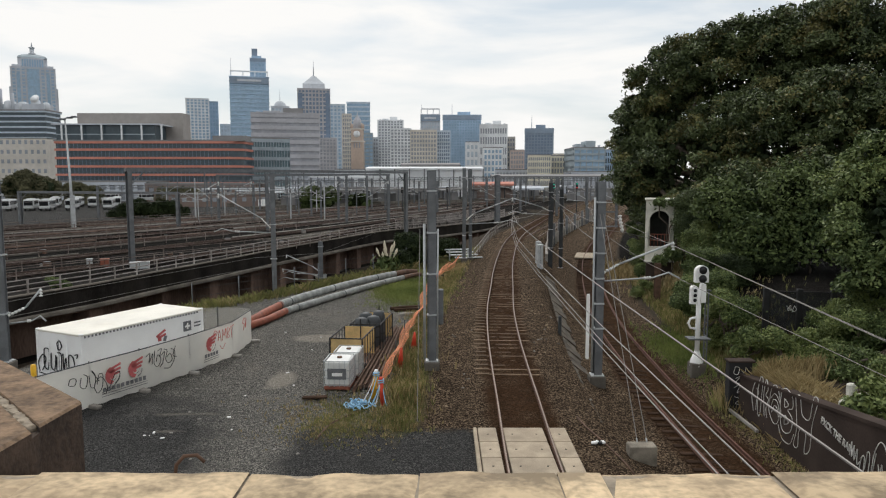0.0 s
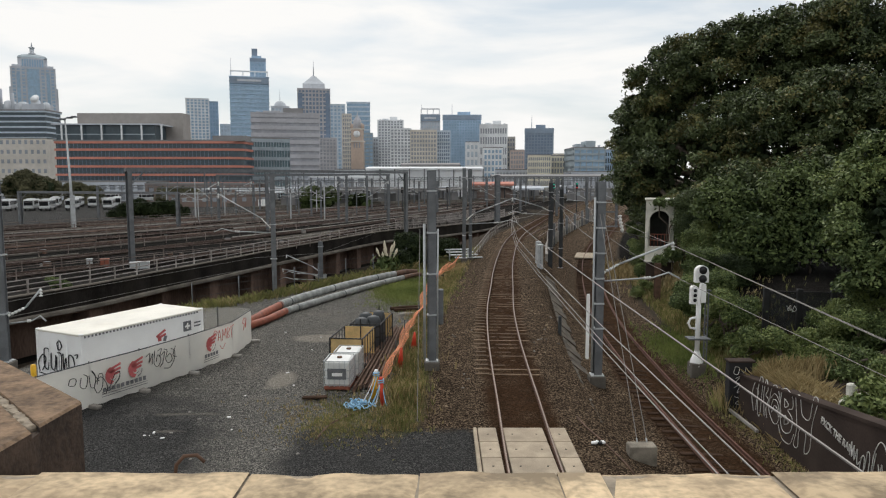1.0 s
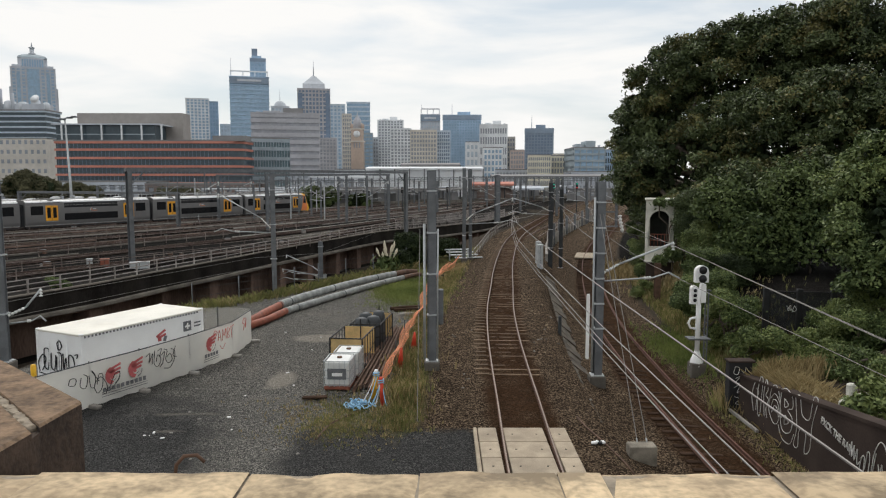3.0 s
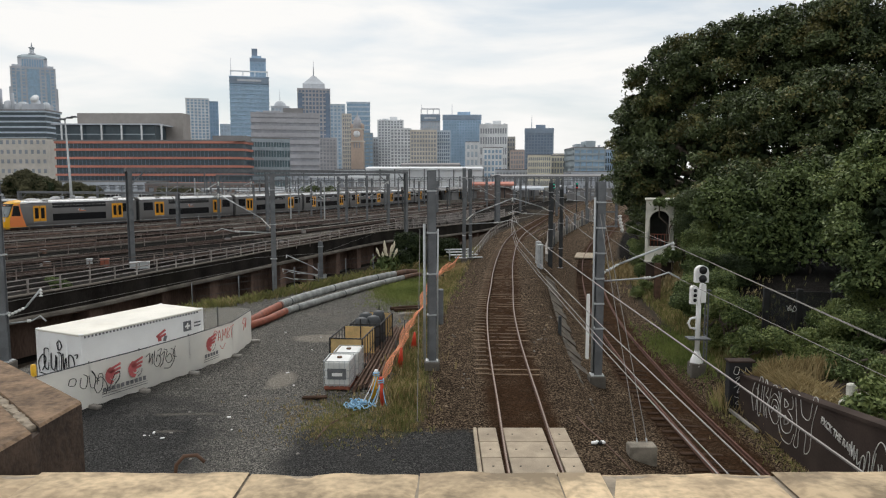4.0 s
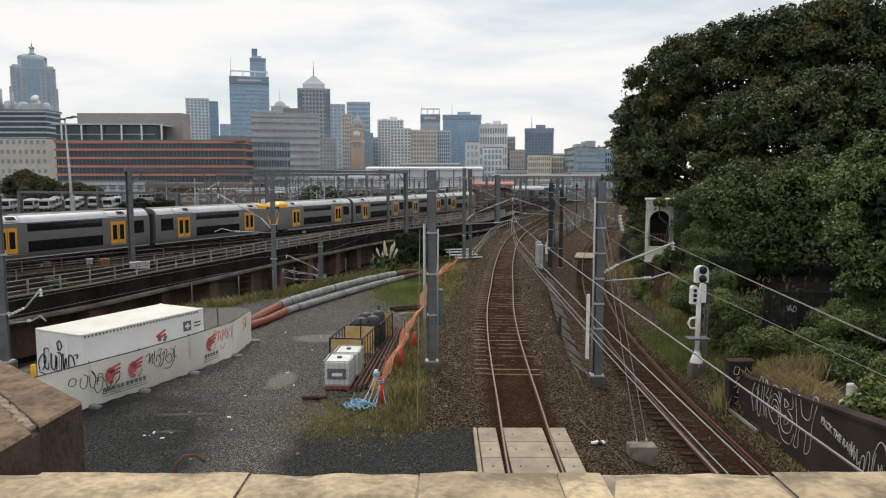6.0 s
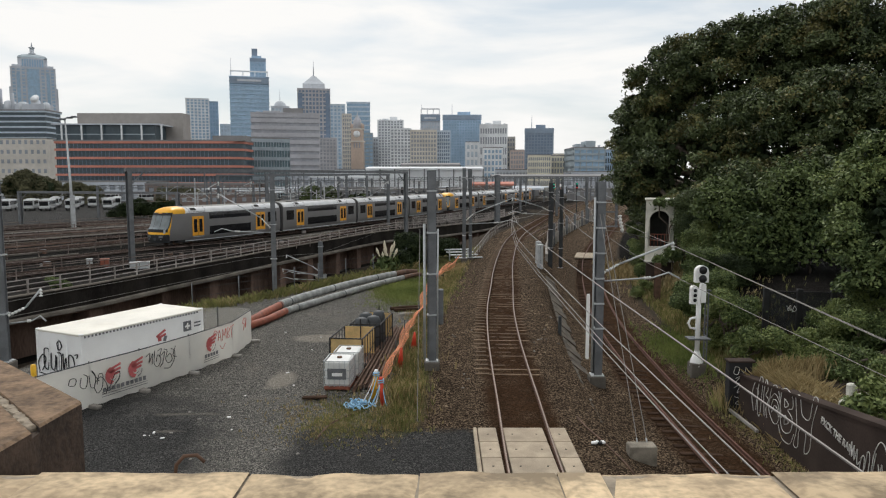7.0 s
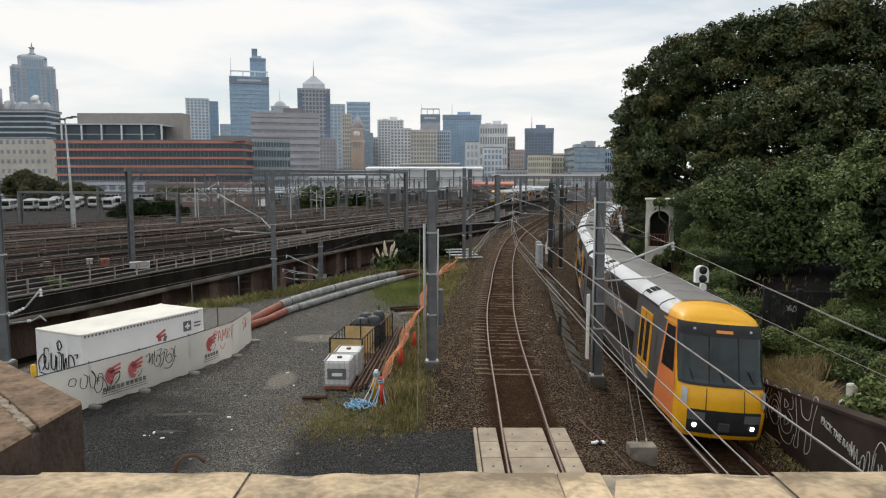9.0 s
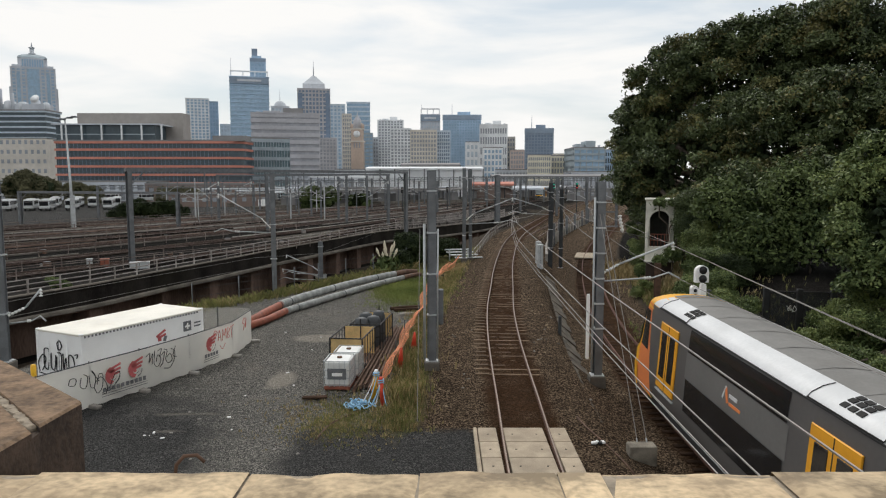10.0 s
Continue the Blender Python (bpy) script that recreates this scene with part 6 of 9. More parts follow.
tower(-222.3, 825, 44.6, 50, 119.9, "c_blue", "g_blue", 26, 0, "blue glass tower with a white roof frame and sign band", crown="frame")
tower(-229.8, 895, 19.3, 30, 153.1, "c_blue", "g_blue", 30, 4, "dark stepped glass tower behind the blue tower", crown="cap")
tower(-229.6, 1010, 26.0, 20, 107.4, "c_pale", "g_pale", 12, 5, "small domed tower far off", crown="dome")
tower(-97.0, 440, 40.4, 40, 45.7, "c_brown", "g_grey", 11, 0, "broad brown office slab with rows of windows", crown="box")
tower(-111.0, 617, 27.4, 34, 82.0, "c_brown", "g_navy", 24, 9, "stone-ribbed tower with a pyramid roof and spire", crown="pyramid")
tower(-97.7, 605, 14.9, 30, 40.6, "c_brown", "g_dark", 14, 5, "brown office block with small windows")
tower(-123.3, 835, 18.7, 30, 91.6, "c_haze", "g_blue", 22, 4, "plain blue-grey glass tower")
tower(-103.9, 880, 28.5, 40, 98.3, "c_haze", "g_blue", 18, 0, "banded blue-grey glass tower")
tower(-95.8, 712, 9.4, 25, 70.1, "c_beige", "g_dark", 18, 4, "beige stone apartment tower")
tower(-69.1, 652, 10.1, 25, 47.8, "c_steel", "g_blue", 14, 3, "glass block beside the clock tower")
tower(-64.4, 670, 7.7, 20, 45.0, "c_pale", "g_dark", 12, 3, "narrow pale apartment block")
tower(-52.7, 718, 25.4, 36, 64.1, "c_white", "g_dark", 24, 8, "white apartment tower with ribbed front", crown="box")
tower(-38.8, 655, 19.2, 30, 51.9, "c_white", "g_dark", 18, 6, "white apartment block with balconies")
tower(-14.1, 517, 18.6, 34, 41.1, "c_beige", "g_dark", 14, 9, "beige gridded office block")
tower(0.4, 532, 9.8, 34, 41.7, "c_haze", "g_navy", 16, 6, "grey-blue ribbed office block")
tower(-14.8, 835, 22.6, 30, 80.2, "c_grey", "g_pale", 20, 7, "grey tower with a framed roof", crown="frame")
tower(18.1, 682, 35.2, 45, 65.5, "c_blue", "g_blue", 26, 14, "large blue glass tower with a ribbed crown", crown="cap")
tower(18.9, 460, 8.6, 20, 30.4, "c_white", "g_pale", 6, 3, "white glass-fronted office block")
tower(33.2, 473, 12.8, 26, 27.3, "c_white", "g_blue", 7, 5, "glazed podium building with white panels")
tower(44.3, 627, 23.8, 34, 53.1, "c_white", "g_dark", 6, 11, "white tower with vertical ribs", crown="box")
tower(62.0, 650, 7.6, 20, 44.4, "c_beige", "g_dark", 10, 3, "beige block behind the ribbed tower")
tower(59.4, 570, 11.1, 20, 29.7, "c_pink", "g_dark", 8, 5, "brown stone block with a gable")
tower(83.5, 620, 24.2, 40, 49.1, "c_navy", "g_navy", 20, 9, "dark blue-grey office tower", crown="cap")
tower(55.9, 413, 13.0, 26, 20.7, "c_cream", "g_dark", 6, 11, "cream office building with square windows")
tower(71.0, 423, 13.3, 26, 20.7, "c_cream", "g_dark", 6, 8, "cream corner building with square windows")
tower(78.3, 395, 16.9, 30, 24.0, "c_steel", "g_blue", 7, 5, "grey office building with a curved blue glass front", crown="box")
tower(96.6, 410, 6.9, 30, 23.4, "c_blue", "g_teal", 6, 5, "low blue glass office block")
tower(90, 530, 16.6, 20, 25.3, "c_beige", "g_dark", 8, 6, "beige low block behind trees")
tower(-81, 245, 35.5, 20, 5.9, "c_brick", "g_dark", 2, 12, "low brick depot building")
tower(-36, 345, 28.9, 30, 11.8, "c_white", "g_dark", 1, 6, "long low white warehouse")
tower(42, 430, 20.1, 20, 12.7, "c_grey", "g_dark", 3, 10, "low grey town block")
tower(70, 340, 21.0, 20, 10.7, "c_grey", "g_dark", 2, 12, "low pale town block")
tower(-75, 390, 63.5, 20, 10.8, "c_grey", "g_dark", 3, 18, "low grey town block")
tower(-129, 250, 57.3, 20, 6.6, "c_grey", "g_dark", 2, 18, "low grey town block")


plant = thing("roof_plant", pose(-201.4, 337, 39.4), "roof drums, dish and flues on the office block", "roof plant")
for x, r, h in ((-2.0, 2.6, 4.0), (4.0, 2.2, 3.4), (10.0, 2.0, 4.6), (15.0, 1.6, 3.0)):
    part("drum", Shape().tube([(x, 0, 0), (x, 0, h), (x, 0, h + 0.8)], [r, r, r * 0.5], 14), "c_pale", plant)
for x, h in ((-9, 9), (-5, 10), (0.5, 8)):
    part("flue", Shape().tube([(x, -2, 0), (x, -2, h)], 0.7, 8), "c_grey", plant)
part("dish", Shape().tube([(12.5, -4, 4.6), (12.5, -4.6, 4.9), (12.5, -5.0, 5.1)], [0.4, 1.7, 2.1], 14), "c_white", plant)
part("screen_wall", Shape().box((0, 2, 1.4), (30, 8, 3.2)), "c_grey", plant)


def clock_tower():
    b = thing("clock_tower", pose(-66.1, 552, 0), "tan sandstone station clock tower with a domed lantern", "clock tower")
    part("shaft", Shape().box((0, 0, 18), (9.6, 9.6, 36), bevel=0.6), "c_sand", b)
    part("belfry", Shape().box((0, 0, 40.5), (8.8, 8.8, 9.5), bevel=0.6), "c_sand", b)
    part("cornice", Shape().box((0, 0, 36), (10.6, 10.6, 0.9)), "c_beige", b)
    part("cornice", Shape().box((0, 0, 45.3), (10.0, 10.0, 0.8)), "c_beige", b)
    c = part("clock_face", Shape().tube([(0, -4.45, 41.5), (0, -4.75, 41.5)], 2.6, 20), "c_white", b, "white round clock face")
    part("clock_pointer", Shape().box((0.4, -4.85, 42.2), (0.3, 0.1, 2.0)), "g_dark", c)
    for s in (-1, 0, 1):
        part("arch_window", Shape().box((s * 2.0, -4.85, 33), (0.9, 0.3, 4.0)), "g_dark", b)
    for s in (-1, 1):
        for k in (-1, 1):
            part("corner_turret", Shape().tube([(s * 4, k * 4, 45), (s * 4, k * 4, 48.5), (s * 4, k * 4, 50)], [0.9, 0.9, 0.1], 8), "c_sand", b)
    part("lantern", Shape().tube([(0, 0, 45.5), (0, 0, 50), (0, 0, 52), (0, 0, 54), (0, 0, 55.5), (0, 0, 59)], [3.4, 3.2, 2.9, 1.9, 0.6, 0.12], 10), "c_brown", b)


clock_tower()


def shed(x, y, w, d, z0, z1, label, mt, roof="c_white"):
    b = thing("station_shed", pose(x, y, 0), label, "shed", "station sheds")
    part("roof", Shape().sweep([(-w / 2, 0, z1), (w / 2, 0, z1)], [(-d / 2, -0.9), (-d / 2, -0.3), (0, 0.4), (d / 2, -0.3), (d / 2, -0.9)]), roof, b)
    if mt:
        part("wall", Shape().box((0, 0, (z0 + z1 - 0.9) / 2), (w * 0.98, d * 0.9, z1 - 0.9 - z0)), mt, b)
    n = int(w / 5)
    for i in range(n + 1):
        part("column", Shape().box((-w / 2 + w * i / n, -d / 2 + 0.2, (z1 - 0.6) / 2), (0.4, 0.4, z1 - 0.6)), "steel", b)
    return b


shed(-7, 275, 44, 20, 0, 12.0, "long white-roofed station shed", "c_white")
shed(-5, 292, 24, 12, 0, 13.8, "dark-roofed station building behind the shed", "c_roof", "c_roof")
shed(46, 310, 50, 14, 0, 9.2, "long dark platform canopy", None, "c_roof")
shed(17, 246, 15.5, 8, 0, 6.4, "long red-roofed platform canopy", "c_brick", "c_red")
shed(-38, 262, 20, 10, 0, 9.0, "low white-roofed platform canopy", None)
shed(28, 235, 10, 7, 0, 5.0, "small grey-roofed platform canopy", None, "c_grey")

for x, y, w, h, wall, lab in (                              (-62, 196, 26, 3.4, "c_brick", "low brick yard building with small windows"), (58, 250, 28, 4.0, "c_roof", "low dark platform building with small windows"), (-20, 240, 50, 4.5, "c_roof", "low dark station building with small windows")):
    o = thing("low_building", pose(x, y, 0.2, 0, 0, 14), lab, "building", "low buildings of the yard")
    part("wall", Shape().box((0, 0, h / 2), (w, 6, h)), wall, o)
    part("roof", Shape().box((0, 0, h + 0.15), (w + 0.8, 6.8, 0.3)), "c_roof", o)
    for k in range(int(w / 2.6)):
        part("window", Shape().box((-w / 2 + 1.6 + 2.6 * k, -3.02, h * 0.58), (1.1, 0.1, 1.1)), "g_dark", o)


def canopy(x, y, length, rz, z, roof, label):
    """A long platform with a thin roof on posts."""
    o = thing("platform_canopy", pose(x, y, 0.2, 0, 0, rz), label, "platform canopy", "platform canopies")
    part("platform", Shape().box((0, 0, 0.5), (length + 12, 4.0, 1.0)), "concrete_dark", o)
    part("roof", Shape().sweep([(-length / 2, 0, z), (length / 2, 0, z)], [(-2.6, 0.25), (-2.6, 0.0), (0, -0.2), (2.6, 0.0), (2.6, 0.25), (0, 0.0)]), roof, o)
    for k in range(int(length / 7) + 1):
        part("post", Shape().beam((-length / 2 + 0.5 + 7 * k, 0, 0.5), (-length / 2 + 0.5 + 7 * k, 0, z), 0.28), "steel_dark", o)
    for k in range(int(length / 16)):
        part("kiosk", Shape().box((-length / 2 + 7 + 16 * k, 0, 2.1), (5.5, 2.4, 2.4)), "c_roof", o)


for x, y, length, rz, z, roof, lab in ((-32, 196, 44, 62, 4.2, "c_pale", "platform canopy with a pale thin roof"), (-18, 214, 50, 62, 4.4, "c_roof", "platform canopy with a dark thin roof"), (-6, 232, 50, 64, 4.6, "c_grey", "platform canopy with a grey thin roof"),
                                       (8, 236, 40, 66, 4.2, "c_roof", "platform canopy with a dark thin roof"), (30, 262, 50, 68, 4.8, "c_roof", "platform canopy with a dark thin roof"), (43, 268, 44, 70, 4.6, "c_grey", "platform canopy with a grey thin roof"),
                                       (-46, 216, 40, 58, 4.2, "c_grey", "platform canopy with a grey thin roof"), (-58, 232, 44, 52, 4.4, "c_pale", "platform canopy with a pale thin roof")):
    canopy(x, y, length, rz, z, roof, lab)


def lit_signal(x, y, z, lamps, label):
    t = thing("lineside_signal", pose(x, y, 0.3), label, "signal", "far signals")
    part("post", Shape().tube([(0, 0, 0), (0, 0, z)], 0.12, 8), "steel_dark", t)
    h = part("lamp_head", Shape().box((0, -0.15, z), (0.5, 0.3, 1.35), bevel=0.08), "black", t, "black signal head")
    for dz, mt in lamps:
        part("lens", Shape().tube([(0, -0.3, z + dz * 0.7), (0, -0.38, z + dz * 0.7)], 0.13, 12), mt, h, "lit signal lens")


M["lamp_green"] = glow("green_signal_lamp", (0.05, 0.9, 0.6), 0.4)
M["lamp_red"] = glow("red_signal_lamp", (0.9, 0.05, 0.04), 0.45)
lit_signal(23.4, 150, 6.0, ((0.55, "lamp_green"), (-0.4, "lamp_green")), "dark signal post with green lamps lit")
lit_signal(28.3, 150, 6.1, ((0.6, "lamp_green"), (-0.5, "lamp_red")), "dark signal post with a green and a red lamp")
lit_signal(-9.3, 162, 5.0, (), "dark unlit signal post in the yard")
lit_signal(1.0, 168, 5.0, (), "dark unlit signal post in the yard")

# buses in the depot and the street beyond the yard
M["bus_white"] = mat("bus_white", (0.60, 0.615, 0.62), 0.4, var=0.06, scale=1, bump=0)


def bus(x, y, rz):
    b = thing("bus", pose(x, y, gh(x, y), 0, 0, rz), "white minibus parked beyond the yard", "bus", "parked buses")
    part("body", Shape().box((0, 0, 1.65), (8.4, 2.2, 2.15), bevel=0.16), "bus_white", b)
    part("roof_unit", Shape().box((1, 0, 2.78), (3.5, 1.5, 0.2), bevel=0.06), "bus_white", b)
    for s in (-1, 1):
        w = part("window_band", Shape().box((0, s * 1.1, 1.95), (7.6, 0.04, 0.85), bevel=0.015), "tinted", b)
        for k in range(5):
            part("mullion", Shape().box((-3.0 + 1.5 * k, s * 1.122, 1.95), (0.12, 0.02, 0.85)), "bus_white", w)
        for wx in (-2.7, 2.6):
            part("wheel", Shape().tube([(wx, s * 0.85, 0.48), (wx, s * 1.12, 0.48)], 0.48, 14), "black", b)
    part("windscreen", Shape().box((4.2, 0, 1.85), (0.04, 1.9, 1.1), bevel=0.015), "tinted", b)


for x, y, rz in ((-104.5, 170, -70), (-100, 172, -70), (-95.6, 171, -72), (-91.2, 174, -70), (-104, 190, -66), (-99, 192, -68), (-94, 190, -66), (-89, 193, -66), (-112, 236, 8), (-97, 236, 8), (-84, 178, -70)):
    bus(x, y, rz)


def floodlight(x, y, h):
    t = thing("floodlight_mast", pose(x, y, 0.2), "tall grey floodlight mast in the yard", "light mast")
    part("pole", Shape().tube([(0, 0, 0), (0, 0, h * 0.4), (-0.35, 0, h)], [0.26, 0.2, 0.1], 10), "steel_light", t)
    part("casing", Shape().box((0.2, 0, 2.6), (0.62, 0.5, 5.2), bevel=0.1), "steel_light", t)
    part("cross_arm", Shape().beam((-1.6, 0, h - 0.2), (1.3, 0, h + 0.4), 0.14), "steel", t)
    for k in (-1.5, -0.6, 0.5, 1.2):
        part("lamp_head", Shape().box((k, -0.2, h + 0.2 * k + 0.05), (0.8, 0.6, 0.25), rz=10, bevel=0.06), "steel", t)


floodlight(-58.3, 111, 17.0)


# ---- plants ----
def leaf_mesh(name, material, pts, nrm, size, rng, shape=1.6, droop=0.25):
    """A mesh of single leaves, each two bent facets, at pts and facing about nrm."""
    n = len(pts)
    d = rng.normal(0, 1, (n, 3))
    nn = nrm + rng.normal(0, 0.8, (n, 3))
    nn /= np.linalg.norm(nn, axis=1)[:, None] + 1e-9
    a = np.cross(nn, d)
    a /= np.linalg.norm(a, axis=1)[:, None] + 1e-9
    b = np.cross(nn, a)
    s = (size * rng.uniform(0.6, 1.35, n))[:, None]
    tip, base = pts + a * s * 0.5 * shape - nn * s * droop, pts - a * s * 0.5 * shape
    l, r = pts + b * s * 0.42, pts - b * s * 0.42
    l, r = l - nn * s * 0.12, r - nn * s * 0.12
    v = np.stack([base, r, tip, l], 1).reshape(-1, 3)
    me = bpy.data.meshes.new(name)
    me.vertices.add(4 * n)
    me.vertices.foreach_set("co", v.astype(np.float32).ravel())
    me.loops.add(4 * n)
    me.loops.foreach_set("vertex_index", np.arange(4 * n, dtype=np.int32))
    me.polygons.add(n)
    me.polygons.foreach_set("loop_start", np.arange(0, 4 * n, 4, dtype=np.int32))
    me.materials.append(M[material])
    me.update(calc_edges=True)
    return me


def crown_points(blobs, clumps, per, spread, rng, flat=0.85, inner=0.15):
    """Clumps of leaves on uneven rounded masses: places and outward directions."""
    B = np.array(blobs, float)
    w = B[:, 3] ** 2
    k = rng.choice(len(B), clumps, p=w / w.sum())
    u = rng.normal(0, 1, (clumps, 3))
    u /= np.linalg.norm(u, axis=1)[:, None]
    u[:, 2] = np.where(u[:, 2] < -0.55, -u[:, 2], u[:, 2])
    lump = 1 + 0.16 * np.sin(u[:, 0] * 7 + k) * np.cos(u[:, 1] * 6 + 2 * k) + 0.10 * np.sin(u[:, 2] * 11 + 3 * k)
    rad = B[k, 3] * lump * (1 - inner * rng.random(clumps) ** 2)
    c = B[k, :3] + u * rad[:, None] * np.array([1, 1, flat])
    keep = np.ones(clumps, bool)
    for i in range(len(B)):
        inside = np.linalg.norm((c - B[i, :3]) / np.array([1, 1, flat]), axis=1) < B[i, 3] * 0.72
        keep &= ~inside
    c, u = c[keep], u[keep]
    m = len(c)
    off = rng.normal(0, 1, (m, per, 3)) * spread * np.array([1, 1, 0.6])
    off -= u[:, None, :] * (np.sum(off ** 2, 2, keepdims=True) / (spread * 3))
    pts = (c[:, None, :] + off).reshape(-1, 3)
    nr = (u[:, None, :] * 0.8 + np.array([0, 0, 0.45]) + off / spread * 0.35).reshape(-1, 3)
    return pts, nr


def limb(sh, p, q, r0, r1, rng, bend=0.12):
    p, q = Vector(p), Vector(q)
    L = (q - p).length
    pts = [p.lerp(q, t) + Vector((rng.normal(), rng.normal(), rng.normal())) * (L * bend * math.sin(t * math.pi) * 0.5) for t in np.linspace(0, 1, 6)]
    return sh.tube(pts, [r0 + (r1 - r0) * t for t in np.linspace(0, 1, 6)], 8)


def lobes(blobs, seed, dense=1.0):
    """Rounded boughs set over the surface of the large masses of a crown."""
    rg = random.Random(seed)
    out = []
    for x, y, z, r in blobs:
        for _ in range(int(dense * (4 + 2.1 * r * r))):
            u = Vector((rg.gauss(0, 1), rg.gauss(0, 1), rg.gauss(0, 1) + 0.25)).normalized()
            q = r * rg.uniform(0.8, 1.06)
            out.append((x + u.x * q, y + u.y * q, z + u.z * q * 0.85, rg.uniform(0.65, 1.15) * (0.42 + 0.17 * r)))
    return out


def tree(name, blobs, foot, label, category, material, size, clumps, per, spread, seed, trunk=0.5, second=None, core=True, group="", inner=0.15, dense=0.0):
    rng = np.random.RandomState(seed)
    t = thing(name, pose(foot[0], foot[1], foot[2]), label, category, group)
    o = np.array(foot)
    B = [(x - o[0], y - o[1], z - o[2], r) for x, y, z, r in blobs]
    tr = Shape()
    top = np.mean([b[:3] for b in B], 0)
    fork = Vector((top[0] * 0.15, top[1] * 0.15, max(0.3, top[2] * 0.35)))
    limb(tr, (0, 0, -0.4), fork, trunk, trunk * 0.7, rng, 0.05)
    part("trunk", tr, "bark", t, "grey-brown trunk")
    for b in B:
        part("limb", limb(Shape(), fork, (b[0], b[1], b[2] - b[3] * 0.2), trunk * 0.45, 0.06, rng), "bark", t)
    pts, nr = crown_points(lobes(B, seed, dense) if dense else B, clumps, per, spread, rng, inner=inner)
    if second:
        wave = np.sin(pts[:, 0] * 0.9 + pts[:, 2] * 0.7 + seed) + np.sin(pts[:, 1] * 0.8 + pts[:, 2] * 1.3) + np.sin(pts[:, 0] * 2.3 - pts[:, 2] * 1.9)
        pick = rng.uniform(-0.2, 2.6, len(pts)) < wave
        part("crown", leaf_mesh("crown", second, pts[pick], nr[pick], size, rng), None, t, "foliage patches in a second leaf colour")
        pts, nr = pts[~pick], nr[~pick]
    part("crown", leaf_mesh("crown", material, pts, nr, size, rng), None, t)
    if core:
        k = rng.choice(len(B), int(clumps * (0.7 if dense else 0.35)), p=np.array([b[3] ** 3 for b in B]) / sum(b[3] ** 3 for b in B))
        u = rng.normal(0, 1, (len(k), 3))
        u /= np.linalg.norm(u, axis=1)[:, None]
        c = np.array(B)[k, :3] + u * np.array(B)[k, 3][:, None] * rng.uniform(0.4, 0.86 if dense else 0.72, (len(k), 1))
        # the darker leaf colour stands for shade within the crown
        part("inner_leaves", leaf_mesh("inner_leaves", "leaf_dark", c, u, size * 3.2, rng, 1.2), None, t, "inner leaves coloured dark as crown shade")
    return t


def loose(x, y, z, r, n, seed):
    """Uneven small clumps of a straggling shrub."""
    rg = random.Random(seed)
    return [(x + rg.uniform(-r, r) * 0.9, y + rg.uniform(-r, r) * 0.8, z + rg.uniform(-0.8, 0.75) * r, r * rg.uniform(0.22, 0.46)) for _ in range(n)]


FIG = [(19.1, 66, 11.7, 3.8), (17.1, 66, 11.2, 1.9), (21.0, 66, 17.1, 3.6), (22.1, 64, 17.8, 3.4), (24.6, 62, 17.0, 4.2), (28.0, 60, 18.1, 4.6), (31.5, 58, 18.5, 4.6), (34.8, 56, 17.7, 4.9), (23.7, 58, 10.8, 4.6),
       (20.5, 62, 9.1, 4.2), (16.7, 62, 7.9, 2.2), (26.3, 54, 11.5, 4.8), (28.3, 50, 11.6, 4.4), (30.6, 48, 10.7, 3.8), (18.6, 63, 10.0, 2.6), (20.6, 64, 13.4, 3.0), (18.4, 65, 14.4, 2.2), (20.1, 54, 5.3, 3.2), (22.6, 50, 6.1, 3.6), (24.5, 46, 6.6, 3.3), (18.9, 58, 4.6, 2.1)]
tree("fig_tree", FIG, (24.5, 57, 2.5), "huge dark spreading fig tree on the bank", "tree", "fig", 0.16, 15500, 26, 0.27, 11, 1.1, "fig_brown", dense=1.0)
tree("bushy_tree", [(20.4, 75, 6.4, 2.3), (22.0, 79, 8.4, 2.8), (20.0, 73, 9.4, 2.0), (22.5, 76, 4.6, 2.4), (21.0, 70, 5.0, 2.0), (19.6, 71, 7.6, 1.7)], (22.3, 76, gh(22.3, 76)), "dark leafy tree beside the sunken track", "tree", "fig", 0.17, 2600, 22, 0.34, 91, 0.3, "leaf", True, "trees of the bank")
NEAR_TREE = [(17.8, 30, 7.5, 1.5), (17.8, 28, 6.1, 1.8), (17.0, 29, 5.4, 1.1), (18.5, 30, 8.9, 1.1), (17.3, 28, 4.3, 1.2)]
tree("broadleaf_tree", NEAR_TREE, (18.2, 29, 3.0), "light green broadleaf tree on the bank", "tree", "leaf_bright", 0.11, 2300, 20, 0.18, 5, 0.18, "leaf_light", dense=2.2)
